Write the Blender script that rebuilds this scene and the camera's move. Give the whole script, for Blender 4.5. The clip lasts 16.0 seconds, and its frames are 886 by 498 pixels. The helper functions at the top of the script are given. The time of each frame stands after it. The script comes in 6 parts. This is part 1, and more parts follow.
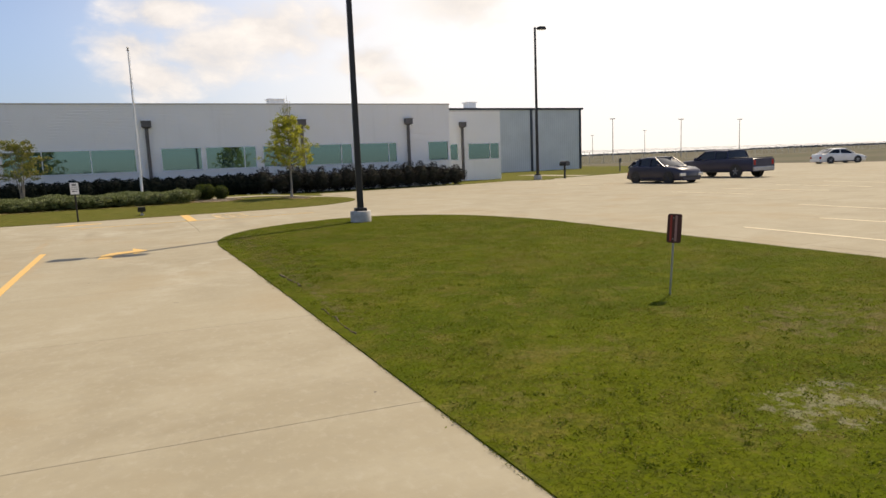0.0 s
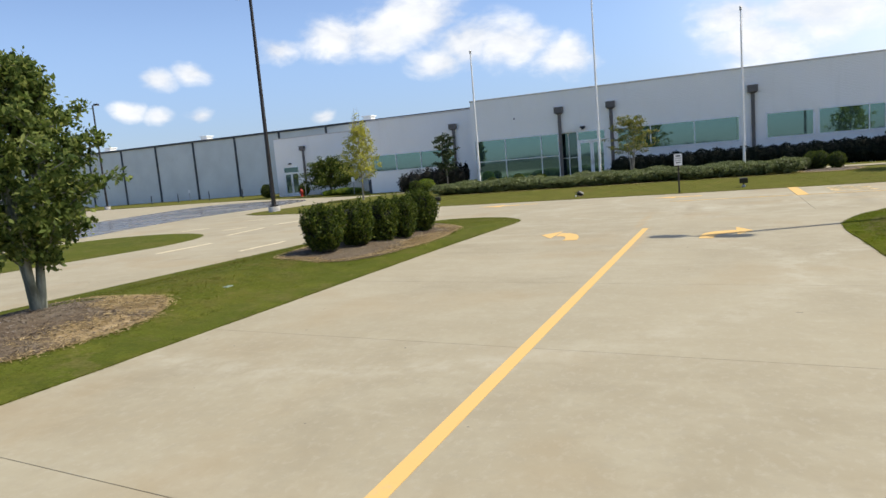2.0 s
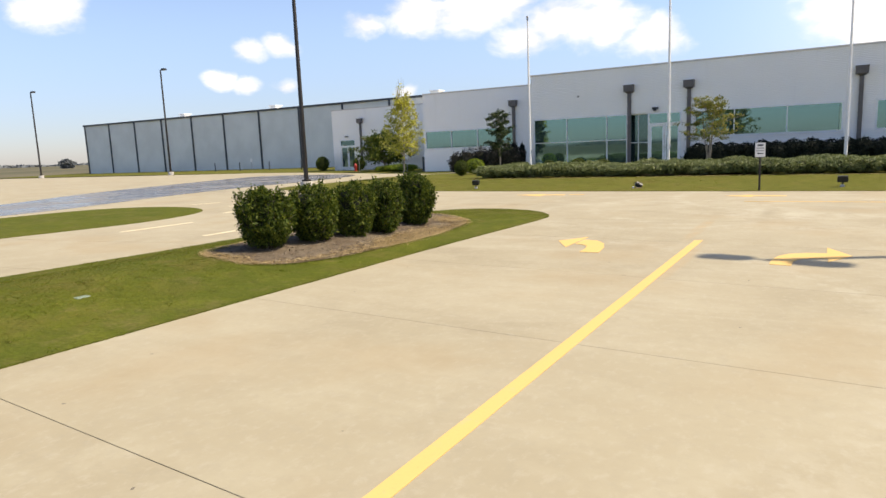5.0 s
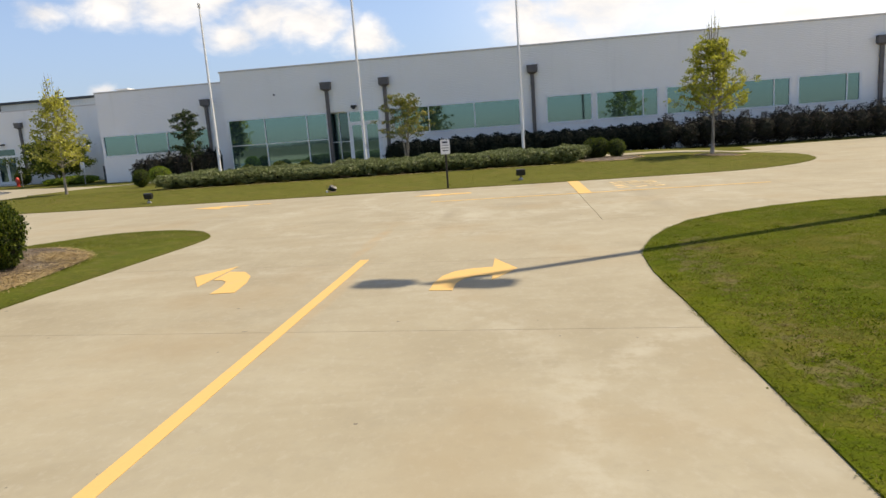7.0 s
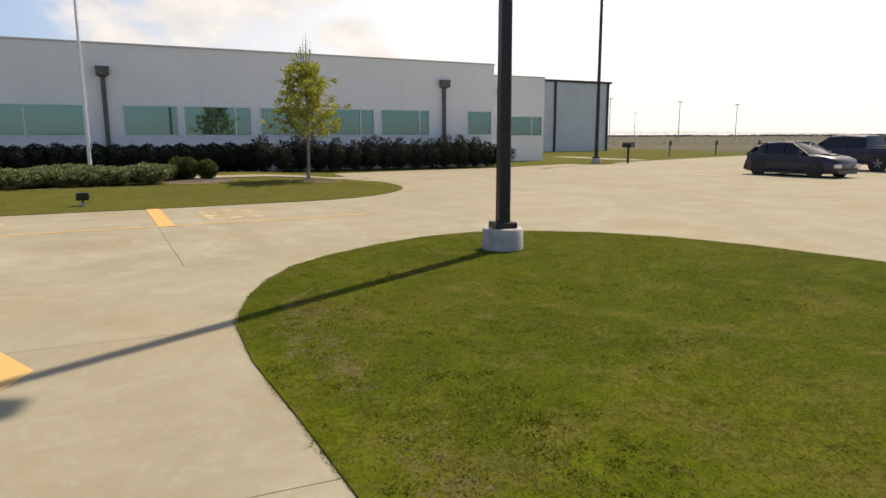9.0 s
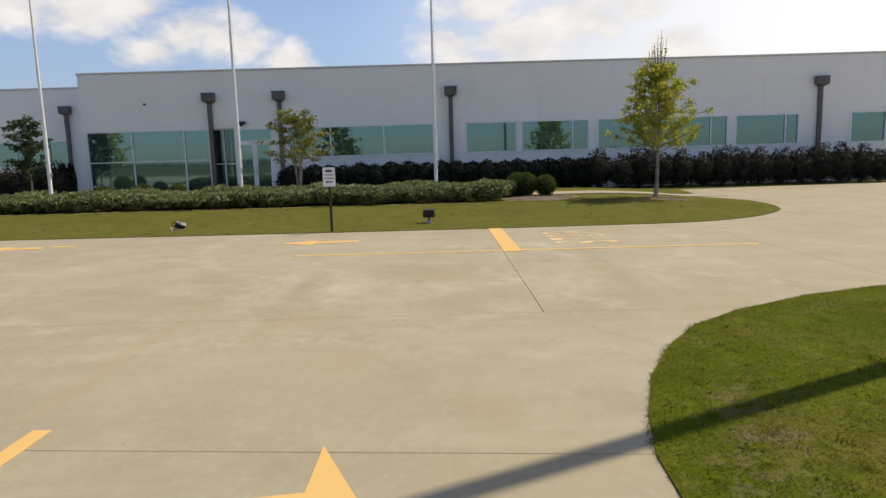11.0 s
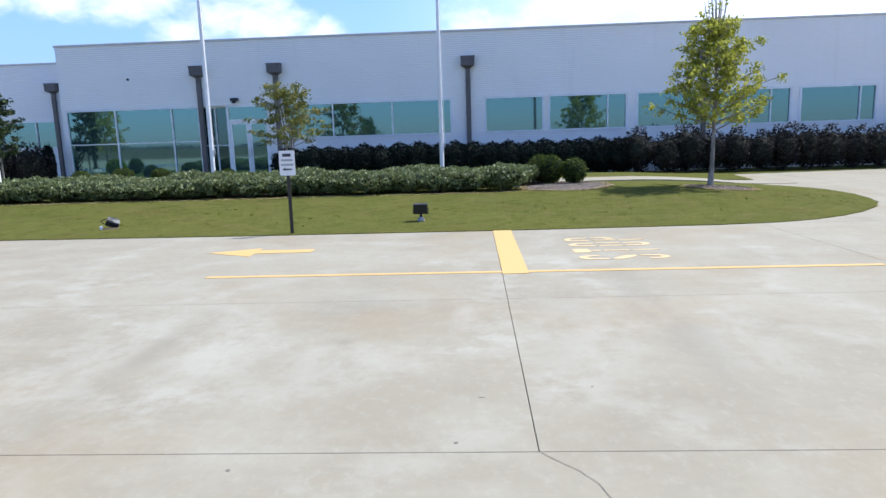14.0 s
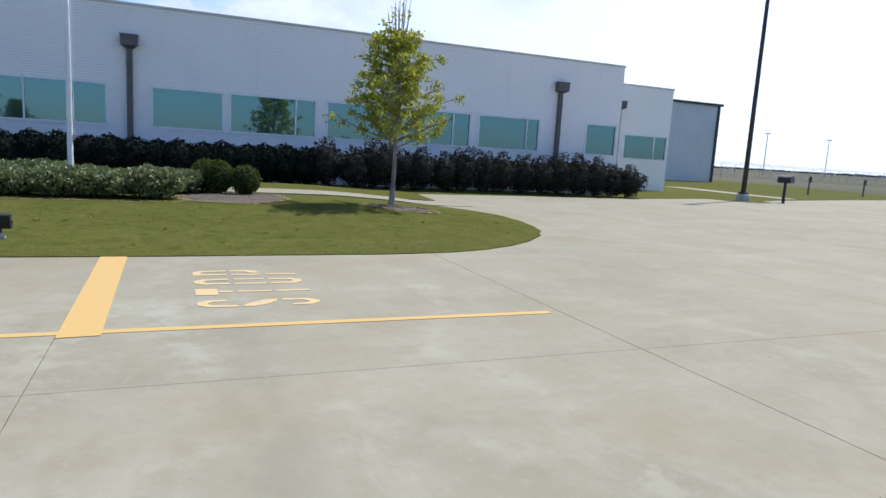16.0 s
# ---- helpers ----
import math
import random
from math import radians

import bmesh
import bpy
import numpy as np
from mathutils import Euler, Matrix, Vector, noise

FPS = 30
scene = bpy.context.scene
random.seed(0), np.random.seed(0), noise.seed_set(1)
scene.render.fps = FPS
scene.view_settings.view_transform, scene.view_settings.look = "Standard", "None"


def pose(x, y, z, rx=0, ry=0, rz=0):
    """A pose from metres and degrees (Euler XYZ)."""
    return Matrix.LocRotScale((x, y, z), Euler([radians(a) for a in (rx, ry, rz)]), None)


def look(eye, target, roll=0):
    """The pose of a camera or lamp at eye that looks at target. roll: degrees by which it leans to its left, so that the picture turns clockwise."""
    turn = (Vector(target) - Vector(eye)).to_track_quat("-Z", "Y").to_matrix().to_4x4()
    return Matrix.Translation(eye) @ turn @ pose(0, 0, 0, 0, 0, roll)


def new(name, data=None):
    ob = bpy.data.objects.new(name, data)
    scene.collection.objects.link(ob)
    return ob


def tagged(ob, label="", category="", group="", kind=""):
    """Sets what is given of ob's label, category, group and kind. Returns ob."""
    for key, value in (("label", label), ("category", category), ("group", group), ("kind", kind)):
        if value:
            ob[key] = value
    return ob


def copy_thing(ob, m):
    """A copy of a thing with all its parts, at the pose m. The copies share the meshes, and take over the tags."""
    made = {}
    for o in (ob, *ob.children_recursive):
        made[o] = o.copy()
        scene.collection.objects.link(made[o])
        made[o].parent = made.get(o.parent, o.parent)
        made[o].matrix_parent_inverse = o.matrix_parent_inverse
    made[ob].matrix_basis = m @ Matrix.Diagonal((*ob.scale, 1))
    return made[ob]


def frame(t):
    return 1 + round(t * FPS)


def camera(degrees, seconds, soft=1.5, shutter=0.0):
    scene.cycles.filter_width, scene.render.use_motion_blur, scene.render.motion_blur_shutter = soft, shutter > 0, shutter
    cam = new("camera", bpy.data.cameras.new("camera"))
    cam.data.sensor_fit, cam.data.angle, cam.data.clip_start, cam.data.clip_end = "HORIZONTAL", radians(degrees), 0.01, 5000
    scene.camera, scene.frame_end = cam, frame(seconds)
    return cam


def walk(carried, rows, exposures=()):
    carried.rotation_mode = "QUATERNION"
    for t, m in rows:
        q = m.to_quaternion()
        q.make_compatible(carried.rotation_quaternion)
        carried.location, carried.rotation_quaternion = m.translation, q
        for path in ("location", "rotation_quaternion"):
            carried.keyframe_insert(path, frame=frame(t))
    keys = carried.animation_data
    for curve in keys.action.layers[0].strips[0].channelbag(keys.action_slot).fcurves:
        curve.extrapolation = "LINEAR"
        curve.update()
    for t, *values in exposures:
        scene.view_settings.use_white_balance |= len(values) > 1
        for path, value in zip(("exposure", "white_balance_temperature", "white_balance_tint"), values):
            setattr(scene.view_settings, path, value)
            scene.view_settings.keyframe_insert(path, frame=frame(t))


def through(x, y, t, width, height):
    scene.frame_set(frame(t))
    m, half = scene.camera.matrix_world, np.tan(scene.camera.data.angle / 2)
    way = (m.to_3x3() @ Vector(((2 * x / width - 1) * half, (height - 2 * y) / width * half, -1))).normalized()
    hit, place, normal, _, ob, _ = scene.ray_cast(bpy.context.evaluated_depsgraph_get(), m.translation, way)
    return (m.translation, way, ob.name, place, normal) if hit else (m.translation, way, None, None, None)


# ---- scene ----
cam = camera(68.2, 16.0)
PATH = [
    (0, (1.963, -28.272, 1.733), (2.805, -26.478, 1.467), -2.3),
    (0.2, (1.985, -28.09, 1.705), (2.515, -26.175, 1.475), -1.9),
    (0.5, (1.82, -27.995, 1.789), (1.808, -26.014, 1.521), -1.3),
    (1, (1.906, -27.451, 1.756), (1.793, -25.474, 1.476), -7.3),
    (1.5, (1.743, -26.917, 1.714), (1.065, -25.054, 1.456), -4.2),
    (2, (1.749, -26.23, 1.747), (0.944, -24.416, 1.497), -4.8),
    (2.5, (1.767, -25.553, 1.721), (1.071, -23.695, 1.469), -5.2),
    (3, (1.73, -24.842, 1.713), (1.002, -22.99, 1.519), -3.0),
    (3.5, (1.712, -24.22, 1.65), (0.791, -22.457, 1.441), -5.7),
    (4, (1.748, -23.7, 1.642), (0.749, -21.994, 1.345), -2.1),
    (6.5, (1.977, -20.571, 1.703), (0.989, -18.857, 1.407), -3.3),
    (7, (2.258, -19.973, 1.679), (2.011, -18.019, 1.331), -4.2),
    (7.5, (2.43, -19.506, 1.664), (2.929, -17.602, 1.313), 1.4),
    (8, (2.566, -18.946, 1.727), (3.469, -17.2, 1.357), 0.1),
    (10.5, (2.778, -15.76, 1.733), (3.636, -13.976, 1.454), -1.5),
    (11, (2.586, -15.074, 1.648), (2.586, -13.093, 1.369), -1.6),
    (11.5, (2.665, -14.483, 1.685), (2.503, -12.507, 1.426), -6.9),
    (12, (2.722, -13.795, 1.661), (2.436, -11.828, 1.441), -2.9),
    (12.5, (2.845, -13.328, 1.584), (2.587, -11.365, 1.297), -6.8),
    (13, (2.965, -12.744, 1.591), (2.656, -10.793, 1.274), -2.3),
    (13.5, (3.155, -12.121, 1.605), (2.93, -10.159, 1.288), -1.5),
    (14, (3.333, -11.515, 1.605), (3.230, -9.546, 1.272), -1.8),
    (14.5, (3.501, -10.992, 1.59), (3.528, -9.032, 1.189), -0.4),
    (15, (3.673, -10.288, 1.666), (3.866, -8.311, 1.435), -5.3),
    (15.5, (3.999, -9.82, 1.589), (4.194, -7.85, 1.309), -0.8),
    (16, (4.462, -9.461, 1.584), (5.227, -7.637, 1.288), 3.4),
]
LENS_GAIN = [  # seconds, stops, kelvin, tint
    (0.0, 0.12, 8150, 12), (0.5, 0.12, 8150, 12), (1.0, 0.18, 7650, 10), (1.5, 0.17, 6600, 5),
    (2.0, 0.29, 6980, 8), (2.5, 0.57, 7150, 8), (3.0, 0.67, 7450, 10), (3.5, 0.76, 7750, 11),
    (4.0, 0.76, 7950, 12), (6.5, 0.32, 7600, 9), (7.0, 0.32, 7850, 10), (7.5, 0.36, 7150, 8),
    (8.0, 0.30, 7650, 10), (10.5, 0.00, 8200, 12), (11.0, 0.05, 7700, 11), (11.5, 0.22, 6300, 6),
    (12.0, 0.41, 6050, 8), (12.5, 0.56, 5890, 9), (13.0, 0.58, 5790, 11), (14.0, 0.58, 5640, 12),
    (14.5, 0.59, 5590, 10), (15.0, 0.44, 5750, 6), (15.5, 0.32, 6150, 8), (16.0, 0.20, 5880, 8),
]
walk(cam, [(t, look(eye, target, roll)) for t, eye, target, roll in PATH], LENS_GAIN)

# ---- world, sun, exposure ----
SUN_DIR = Vector((0.503, 0.253, 0.825)).normalized()
SUN_EL = math.asin(SUN_DIR.z)
SUN_AZ = math.atan2(SUN_DIR.x, SUN_DIR.y)

sun_data = bpy.data.lights.new("sun", "SUN")
sun_data.energy, sun_data.angle, sun_data.color = 4.3, radians(0.55), (1.0, 0.95, 0.86)
sun = new("sun", sun_data)
sun.matrix_world = look(SUN_DIR * 100, (0, 0, 0))

world = bpy.data.worlds.new("sky")
scene.world = world
world.use_nodes = True


def build_sky():
    nt = world.node_tree
    nt.nodes.clear()
    N, L = nt.nodes.new, nt.links.new
    out, bg = N("ShaderNodeOutputWorld"), N("ShaderNodeBackground")
    sky = N("ShaderNodeTexSky")
    sky.sky_type, sky.sun_disc = "NISHITA", False
    sky.sun_elevation, sky.sun_rotation = SUN_EL, SUN_AZ
    sky.air_density, sky.dust_density, sky.ozone_density = 1.0, 0.35, 4.0
    coord = N("ShaderNodeTexCoord")
    # cumulus puffs: soft blobs of direction, broken up by noise at two scales
    puffs = [
        (-0.588, 0.789, 0.182, 0.05), (-0.51, 0.84, 0.197, 0.09), (-0.45, 0.87, 0.195, 0.095), (-0.40, 0.89, 0.215, 0.12), (-0.34, 0.927, 0.178, 0.11),
        (-0.29, 0.943, 0.165, 0.10), (-0.21, 0.967, 0.14, 0.085), (-0.385, 0.91, 0.158, 0.07), (-0.71, 0.69, 0.148, 0.045), (-0.675, 0.72, 0.155, 0.045),
        (-0.745, 0.66, 0.109, 0.038), (-0.715, 0.685, 0.103, 0.035), (-0.68, 0.73, 0.10, 0.035), (-0.546, 0.832, 0.094, 0.035),
        (0.04, 0.992, 0.13, 0.10), (0.12, 0.975, 0.160, 0.14), (0.20, 0.965, 0.19, 0.15), (0.06, 0.976, 0.21, 0.11), (0.02, 0.98, 0.165, 0.09),
        (0.28, 0.94, 0.205, 0.08), (0.365, 0.924, 0.112, 0.06), (0.45, 0.87, 0.23, 0.12), (-0.85, 0.50, 0.20, 0.08),
        (0.33, 0.93, 0.15, 0.09),
        (0.1, 0.9, 0.4, 0.16), (-0.3, 0.8, 0.5, 0.15), (-0.2, -0.9, 0.25, 0.16), (0.5, -0.8, 0.2, 0.14), (-0.7, -0.6, 0.3, 0.15),
    ]
    warp = N("ShaderNodeTexNoise")
    warp.inputs["Scale"].default_value, warp.inputs["Detail"].default_value = 9.0, 6.0
    L(coord.outputs["Generated"], warp.inputs["Vector"])
    off = N("ShaderNodeVectorMath")
    off.operation = "MULTIPLY_ADD"
    off.inputs[1].default_value, off.inputs[2].default_value = (0.05, 0.05, 0.04), (-0.025, -0.025, -0.02)
    L(warp.outputs["Color"], off.inputs[0])
    moved = N("ShaderNodeVectorMath")
    moved.operation = "ADD"
    L(coord.outputs["Generated"], moved.inputs[0]), L(off.outputs[0], moved.inputs[1])
    flat = N("ShaderNodeVectorMath")
    flat.operation = "MULTIPLY"
    flat.inputs[1].default_value = (1, 1, 1.9)
    L(moved.outputs[0], flat.inputs[0])
    last = None
    for x, y, z, r in puffs:
        d = Vector((x, y, z)).normalized()
        far = N("ShaderNodeVectorMath")
        far.operation = "DISTANCE"
        far.inputs[1].default_value = (d.x, d.y, d.z * 1.9)
        L(flat.outputs[0], far.inputs[0])
        ramp = N("ShaderNodeMapRange")
        ramp.inputs["From Min"].default_value, ramp.inputs["From Max"].default_value = r * 0.90, r * 0.15
        L(far.outputs["Value"], ramp.inputs["Value"])
        if last is None:
            last = ramp.outputs[0]
        else:
            top = N("ShaderNodeMath")
            top.operation = "MAXIMUM"
            L(last, top.inputs[0]), L(ramp.outputs[0], top.inputs[1])
            last = top.outputs[0]
    fine = N("ShaderNodeTexNoise")
    fine.inputs["Scale"].default_value, fine.inputs["Detail"].default_value, fine.inputs["Roughness"].default_value = 13.0, 7.0, 0.55
    L(flat.outputs[0], fine.inputs["Vector"])
    eat = N("ShaderNodeMath")
    eat.operation = "MULTIPLY_ADD"
    eat.inputs[1].default_value = 2.1
    add = N("ShaderNodeMath")
    add.operation, add.inputs[1].default_value = "SUBTRACT", 0.5
    L(fine.outputs["Fac"], add.inputs[0]), L(add.outputs[0], eat.inputs[0]), L(last, eat.inputs[2])
    edge = N("ShaderNodeMapRange")
    edge.interpolation_type = "SMOOTHSTEP"
    edge.inputs["From Min"].default_value, edge.inputs["From Max"].default_value = 0.10, 1.0
    edge.inputs["To Max"].default_value = 0.93
    L(eat.outputs[0], edge.inputs["Value"])
    # nothing drifts where there is no puff
    gate = N("ShaderNodeMath")
    gate.operation = "MULTIPLY"
    open_ = N("ShaderNodeMapRange")
    open_.inputs["From Max"].default_value = 0.2
    L(last, open_.inputs["Value"]), L(open_.outputs[0], gate.inputs[0]), L(edge.outputs[0], gate.inputs[1])
    # cloud bodies: bright tops, greyer folds
    shade = N("ShaderNodeMix")
    shade.data_type = "RGBA"
    shade.inputs["A"].default_value, shade.inputs["B"].default_value = (2.9, 3.2, 3.9, 1), (7.2, 7.4, 7.9, 1)
    L(fine.outputs["Fac"], shade.inputs["Factor"])
    # hazy white veil towards the sun, as on a humid day
    glow = N("ShaderNodeVectorMath")
    glow.operation = "DOT_PRODUCT"
    glow.inputs[1].default_value = Vector((0.80, 0.55, 0.24)).normalized()
    L(coord.outputs["Generated"], glow.inputs[0])
    veil = N("ShaderNodeMapRange")
    veil.interpolation_type = "SMOOTHSTEP"
    veil.inputs["From Min"].default_value, veil.inputs["From Max"].default_value, veil.inputs["To Max"].default_value = 0.44, 0.99, 0.85
    L(glow.outputs["Value"], veil.inputs["Value"])
    hazy = N("ShaderNodeMix")
    hazy.data_type = "RGBA"
    hazy.inputs["B"].default_value = (6.9, 7.15, 7.6, 1)
    tone = N("ShaderNodeVectorMath")
    tone.operation = "MULTIPLY"
    tone.inputs[1].default_value = (0.915, 0.89, 0.99)
    # humid air dulls the lowest sky away from the sun
    low = N("ShaderNodeSeparateXYZ")
    L(coord.outputs["Generated"], low.inputs[0])
    dull = N("ShaderNodeMapRange")
    dull.interpolation_type = "SMOOTHSTEP"
    dull.inputs["From Max"].default_value = 0.22
    L(low.outputs["Z"], dull.inputs["Value"])
    air = N("ShaderNodeMix")
    air.data_type = "RGBA"
    air.inputs["A"].default_value, air.inputs["B"].default_value = (0.54, 0.595, 0.73, 1), (1, 1, 1, 1)
    L(dull.outputs[0], air.inputs["Factor"])
    damp = N("ShaderNodeVectorMath")
    damp.operation = "MULTIPLY"
    L(sky.outputs[0], damp.inputs[0]), L(air.outputs["Result"], damp.inputs[1])
    L(damp.outputs[0], tone.inputs[0])
    L(veil.outputs[0], hazy.inputs["Factor"]), L(tone.outputs[0], hazy.inputs["A"])
    both = N("ShaderNodeMix")
    both.data_type = "RGBA"
    L(gate.outputs[0], both.inputs["Factor"]), L(hazy.outputs["Result"], both.inputs["A"]), L(shade.outputs["Result"], both.inputs["B"])
    L(both.outputs["Result"], bg.inputs["Color"])
    bg.inputs["Strength"].default_value = 0.15
    L(bg.outputs[0], out.inputs["Surface"])


build_sky()

# ---- materials ----


class Shader:
    """A principled material with short helpers for its procedural inputs."""

    def __init__(self, name, colour=(0.5, 0.5, 0.5), rough=0.6, metal=0.0, specular=0.5):
        self.m = bpy.data.materials.new(name)
        self.m.use_nodes = True
        self.nt = self.m.node_tree
        self.b = self.nt.nodes["Principled BSDF"]
        self.b.inputs["Base Color"].default_value = (*colour, 1)
        self.b.inputs["Roughness"].default_value = rough
        self.b.inputs["Metallic"].default_value = metal
        self.b.inputs["Specular IOR Level"].default_value = specular
        self.coord = self.nt.nodes.new("ShaderNodeNewGeometry").outputs["Position"]

    def node(self, kind, **settings):
        n = self.nt.nodes.new(kind)
        for key, value in settings.items():
            n.inputs[key.replace("_", " ")].default_value = value
        return n

    def link(self, a, b):
        self.nt.links.new(a, b)

    def noise(self, scale, detail=4.0, rough=0.55, stretch=None):
        n = self.node("ShaderNodeTexNoise", Scale=scale, Detail=detail, Roughness=rough)
        if stretch:
            v = self.nt.nodes.new("ShaderNodeVectorMath")
            v.operation = "MULTIPLY"
            v.inputs[1].default_value = stretch
            self.link(self.coord, v.inputs[0]), self.link(v.outputs[0], n.inputs["Vector"])
        else:
            self.link(self.coord, n.inputs["Vector"])
        return n.outputs["Fac"]

    def span(self, value, a, b, lo=0.0, hi=1.0):
        n = self.node("ShaderNodeMapRange", From_Min=a, From_Max=b, To_Min=lo, To_Max=hi)
        n.interpolation_type = "SMOOTHSTEP"
        self.link(value, n.inputs["Value"])
        return n.outputs[0]

    def mix(self, fac, a, b):
        n = self.nt.nodes.new("ShaderNodeMix")
        n.data_type = "RGBA"
        for socket, value in (("Factor", fac), ("A", a), ("B", b)):
            if isinstance(value, (int, float)):
                n.inputs[socket].default_value = value
            elif isinstance(value, tuple):
                n.inputs[socket].default_value = (*value, 1)
            else:
                self.link(value, n.inputs[socket])
        return n.outputs["Result"]

    def calc(self, op, a, b):
        n = self.nt.nodes.new("ShaderNodeMath")
        n.operation = op
        for k, value in enumerate((a, b)):
            if isinstance(value, (int, float)):
                n.inputs[k].default_value = value
            else:
                self.link(value, n.inputs[k])
        return n.outputs[0]

    def spot(self, x, y, rx, ry):
        """1 in the middle of an ellipse on the ground, 0 outside it."""
        v = self.nt.nodes.new("ShaderNodeVectorMath")
        v.operation = "MULTIPLY_ADD"
        v.inputs[1].default_value, v.inputs[2].default_value = (1 / rx, 1 / ry, 0), (-x / rx, -y / ry, 0)
        self.link(self.coord, v.inputs[0])
        n = self.nt.nodes.new("ShaderNodeVectorMath")
        n.operation = "LENGTH"
        self.link(v.outputs[0], n.inputs[0])
        return self.span(n.outputs["Value"], 1.0, 0.3)

    def colour(self, value):
        self.link(value, self.b.inputs["Base Color"])
        return self

    def rough(self, value):
        self.link(value, self.b.inputs["Roughness"])
        return self

    def bump(self, value, strength=0.4, distance=0.01):
        n = self.node("ShaderNodeBump", Strength=strength, Distance=distance)
        self.link(value, n.inputs["Height"])
        self.link(n.outputs[0], self.b.inputs["Normal"])
        return self

    def island(self):
        return self.nt.nodes.new("ShaderNodeNewGeometry").outputs["Random Per Island"]

    def piece(self):
        return self.nt.nodes.new("ShaderNodeObjectInfo").outputs["Random"]


def plain(name, colour, rough=0.6, metal=0.0, vary=0.12, scale=3.0, bump=0.1):
    """Painted or moulded surface with slight wear."""
    s = Shader(name, colour, rough, metal)
    a, fine = s.noise(scale), s.noise(scale * 14, 5)
    dark, light = tuple(c * (1 - vary) for c in colour), tuple(min(1, c * (1 + vary)) for c in colour)
    s.colour(s.mix(s.span(a, 0.3, 0.7), dark, light))
    s.rough(s.span(fine, 0.3, 0.7, max(0.02, rough - 0.08), min(1, rough + 0.08)))
    if bump:
        s.bump(fine, bump, 0.003)
    return s.m


def make_concrete():
    s = Shader("concrete", rough=0.88, specular=0.25)
    big, mid, fine = s.noise(0.22, 5), s.noise(1.3, 6, 0.65), s.noise(60, 6, 0.7)
    c = s.mix(s.span(big, 0.3, 0.7), (0.282, 0.244, 0.167), (0.326, 0.286, 0.200))
    c = s.mix(s.calc("MULTIPLY", s.span(mid, 0.44, 0.66), 0.6), c, (0.352, 0.317, 0.229))
    c = s.mix(s.calc("MULTIPLY", s.span(s.noise(0.8, 6, 0.7, (0.7, 0.6, 1)), 0.48, 0.70), 0.45), c, (0.224, 0.192, 0.133))
    # pale laitance swirled by the float and by tyres, along two slanting ways
    for turn, scale, bright in ((62, 0.9, (0.388, 0.352, 0.262)), (-50, 0.7, (0.372, 0.336, 0.247))):
        m = s.nt.nodes.new("ShaderNodeMapping")
        m.inputs["Rotation"].default_value, m.inputs["Scale"].default_value = (0, 0, radians(turn)), (0.45, 1.2, 1)
        n = s.node("ShaderNodeTexNoise", Scale=scale, Detail=7.0, Roughness=0.62, Distortion=0.8)
        s.link(s.coord, m.inputs["Vector"]), s.link(m.outputs[0], n.inputs["Vector"])
        c = s.mix(s.calc("MULTIPLY", s.span(n.outputs["Fac"], 0.49, 0.69), 0.36), c, bright)
    # fine mottling
    c = s.mix(s.calc("MULTIPLY", s.span(s.noise(8.0, 8, 0.75), 0.48, 0.64), 0.30), c, (0.262, 0.236, 0.178))
    c = s.mix(s.calc("MULTIPLY", s.span(s.noise(13.0, 7, 0.72, (1, 0.7, 1)), 0.50, 0.66), 0.30), c, (0.400, 0.366, 0.290))
    # pale arcs where wheels have swept
    ragged = s.noise(3.0, 6, 0.7)
    for x, y, r, w in ((4.2, -15.8, 1.28, 0.22), (4.4, -16.6, 1.9, 0.2), (1.2, -5.0, 2.6, 0.4), (0.6, -5.2, 4.0, 0.35), (6.5, -5.6, 3.2, 0.4), (-2.5, -16.5, 5.0, 0.4), (3.4, -6.4, 3.4, 0.35), (-1.6, -6.8, 3.0, 0.5), (2.6, -2.0, 4.6, 0.3), (9.5, -2.5, 5.2, 0.35)):
        v = s.nt.nodes.new("ShaderNodeVectorMath")
        v.operation, v.inputs[1].default_value = "DISTANCE", (x, y, 0)
        s.link(s.coord, v.inputs[0])
        ring = s.span(s.calc("ABSOLUTE", s.calc("SUBTRACT", v.outputs["Value"], r), 0), w, 0.0)
        c = s.mix(s.calc("MULTIPLY", s.calc("MULTIPLY", ring, s.span(ragged, 0.40, 0.62)), 0.42), c, (0.415, 0.385, 0.302))
    # worn tracks before the lawn: pale scours, darker wheel ways and a rusty one
    worn = s.noise(2.2, 7, 0.7, (1.6, 0.7, 1))
    for x, y, rx, ry, tone, amount in ((0.42, -6.4, 0.34, 1.5, (0.435, 0.405, 0.320), 0.45), (1.25, -6.6, 0.52, 1.2, (0.445, 0.415, 0.330), 0.45), (3.2, -5.7, 0.14, 0.5, (0.43, 0.40, 0.315), 0.5),
                                       (5.35, -6.6, 0.5, 1.3, (0.435, 0.405, 0.320), 0.36), (4.2, -6.3, 0.6, 1.4, (0.43, 0.40, 0.315), 0.32), (2.3, -6.9, 0.8, 0.5, (0.425, 0.395, 0.31), 0.4),
                                       (0.75, -6.3, 0.22, 1.3, (0.225, 0.200, 0.150), 0.40), (5.0, -5.8, 0.36, 2.6, (0.225, 0.200, 0.150), 0.42), (2.24, -6.54, 0.16, 0.2, (0.20, 0.18, 0.14), 0.55), (2.1, -5.3, 0.7, 0.9, (0.235, 0.21, 0.155), 0.35),
                                       (-0.2, -9.4, 0.16, 2.2, (0.36, 0.245, 0.125), 0.50), (0.1, -13.0, 0.16, 2.6, (0.36, 0.245, 0.125), 0.35)):
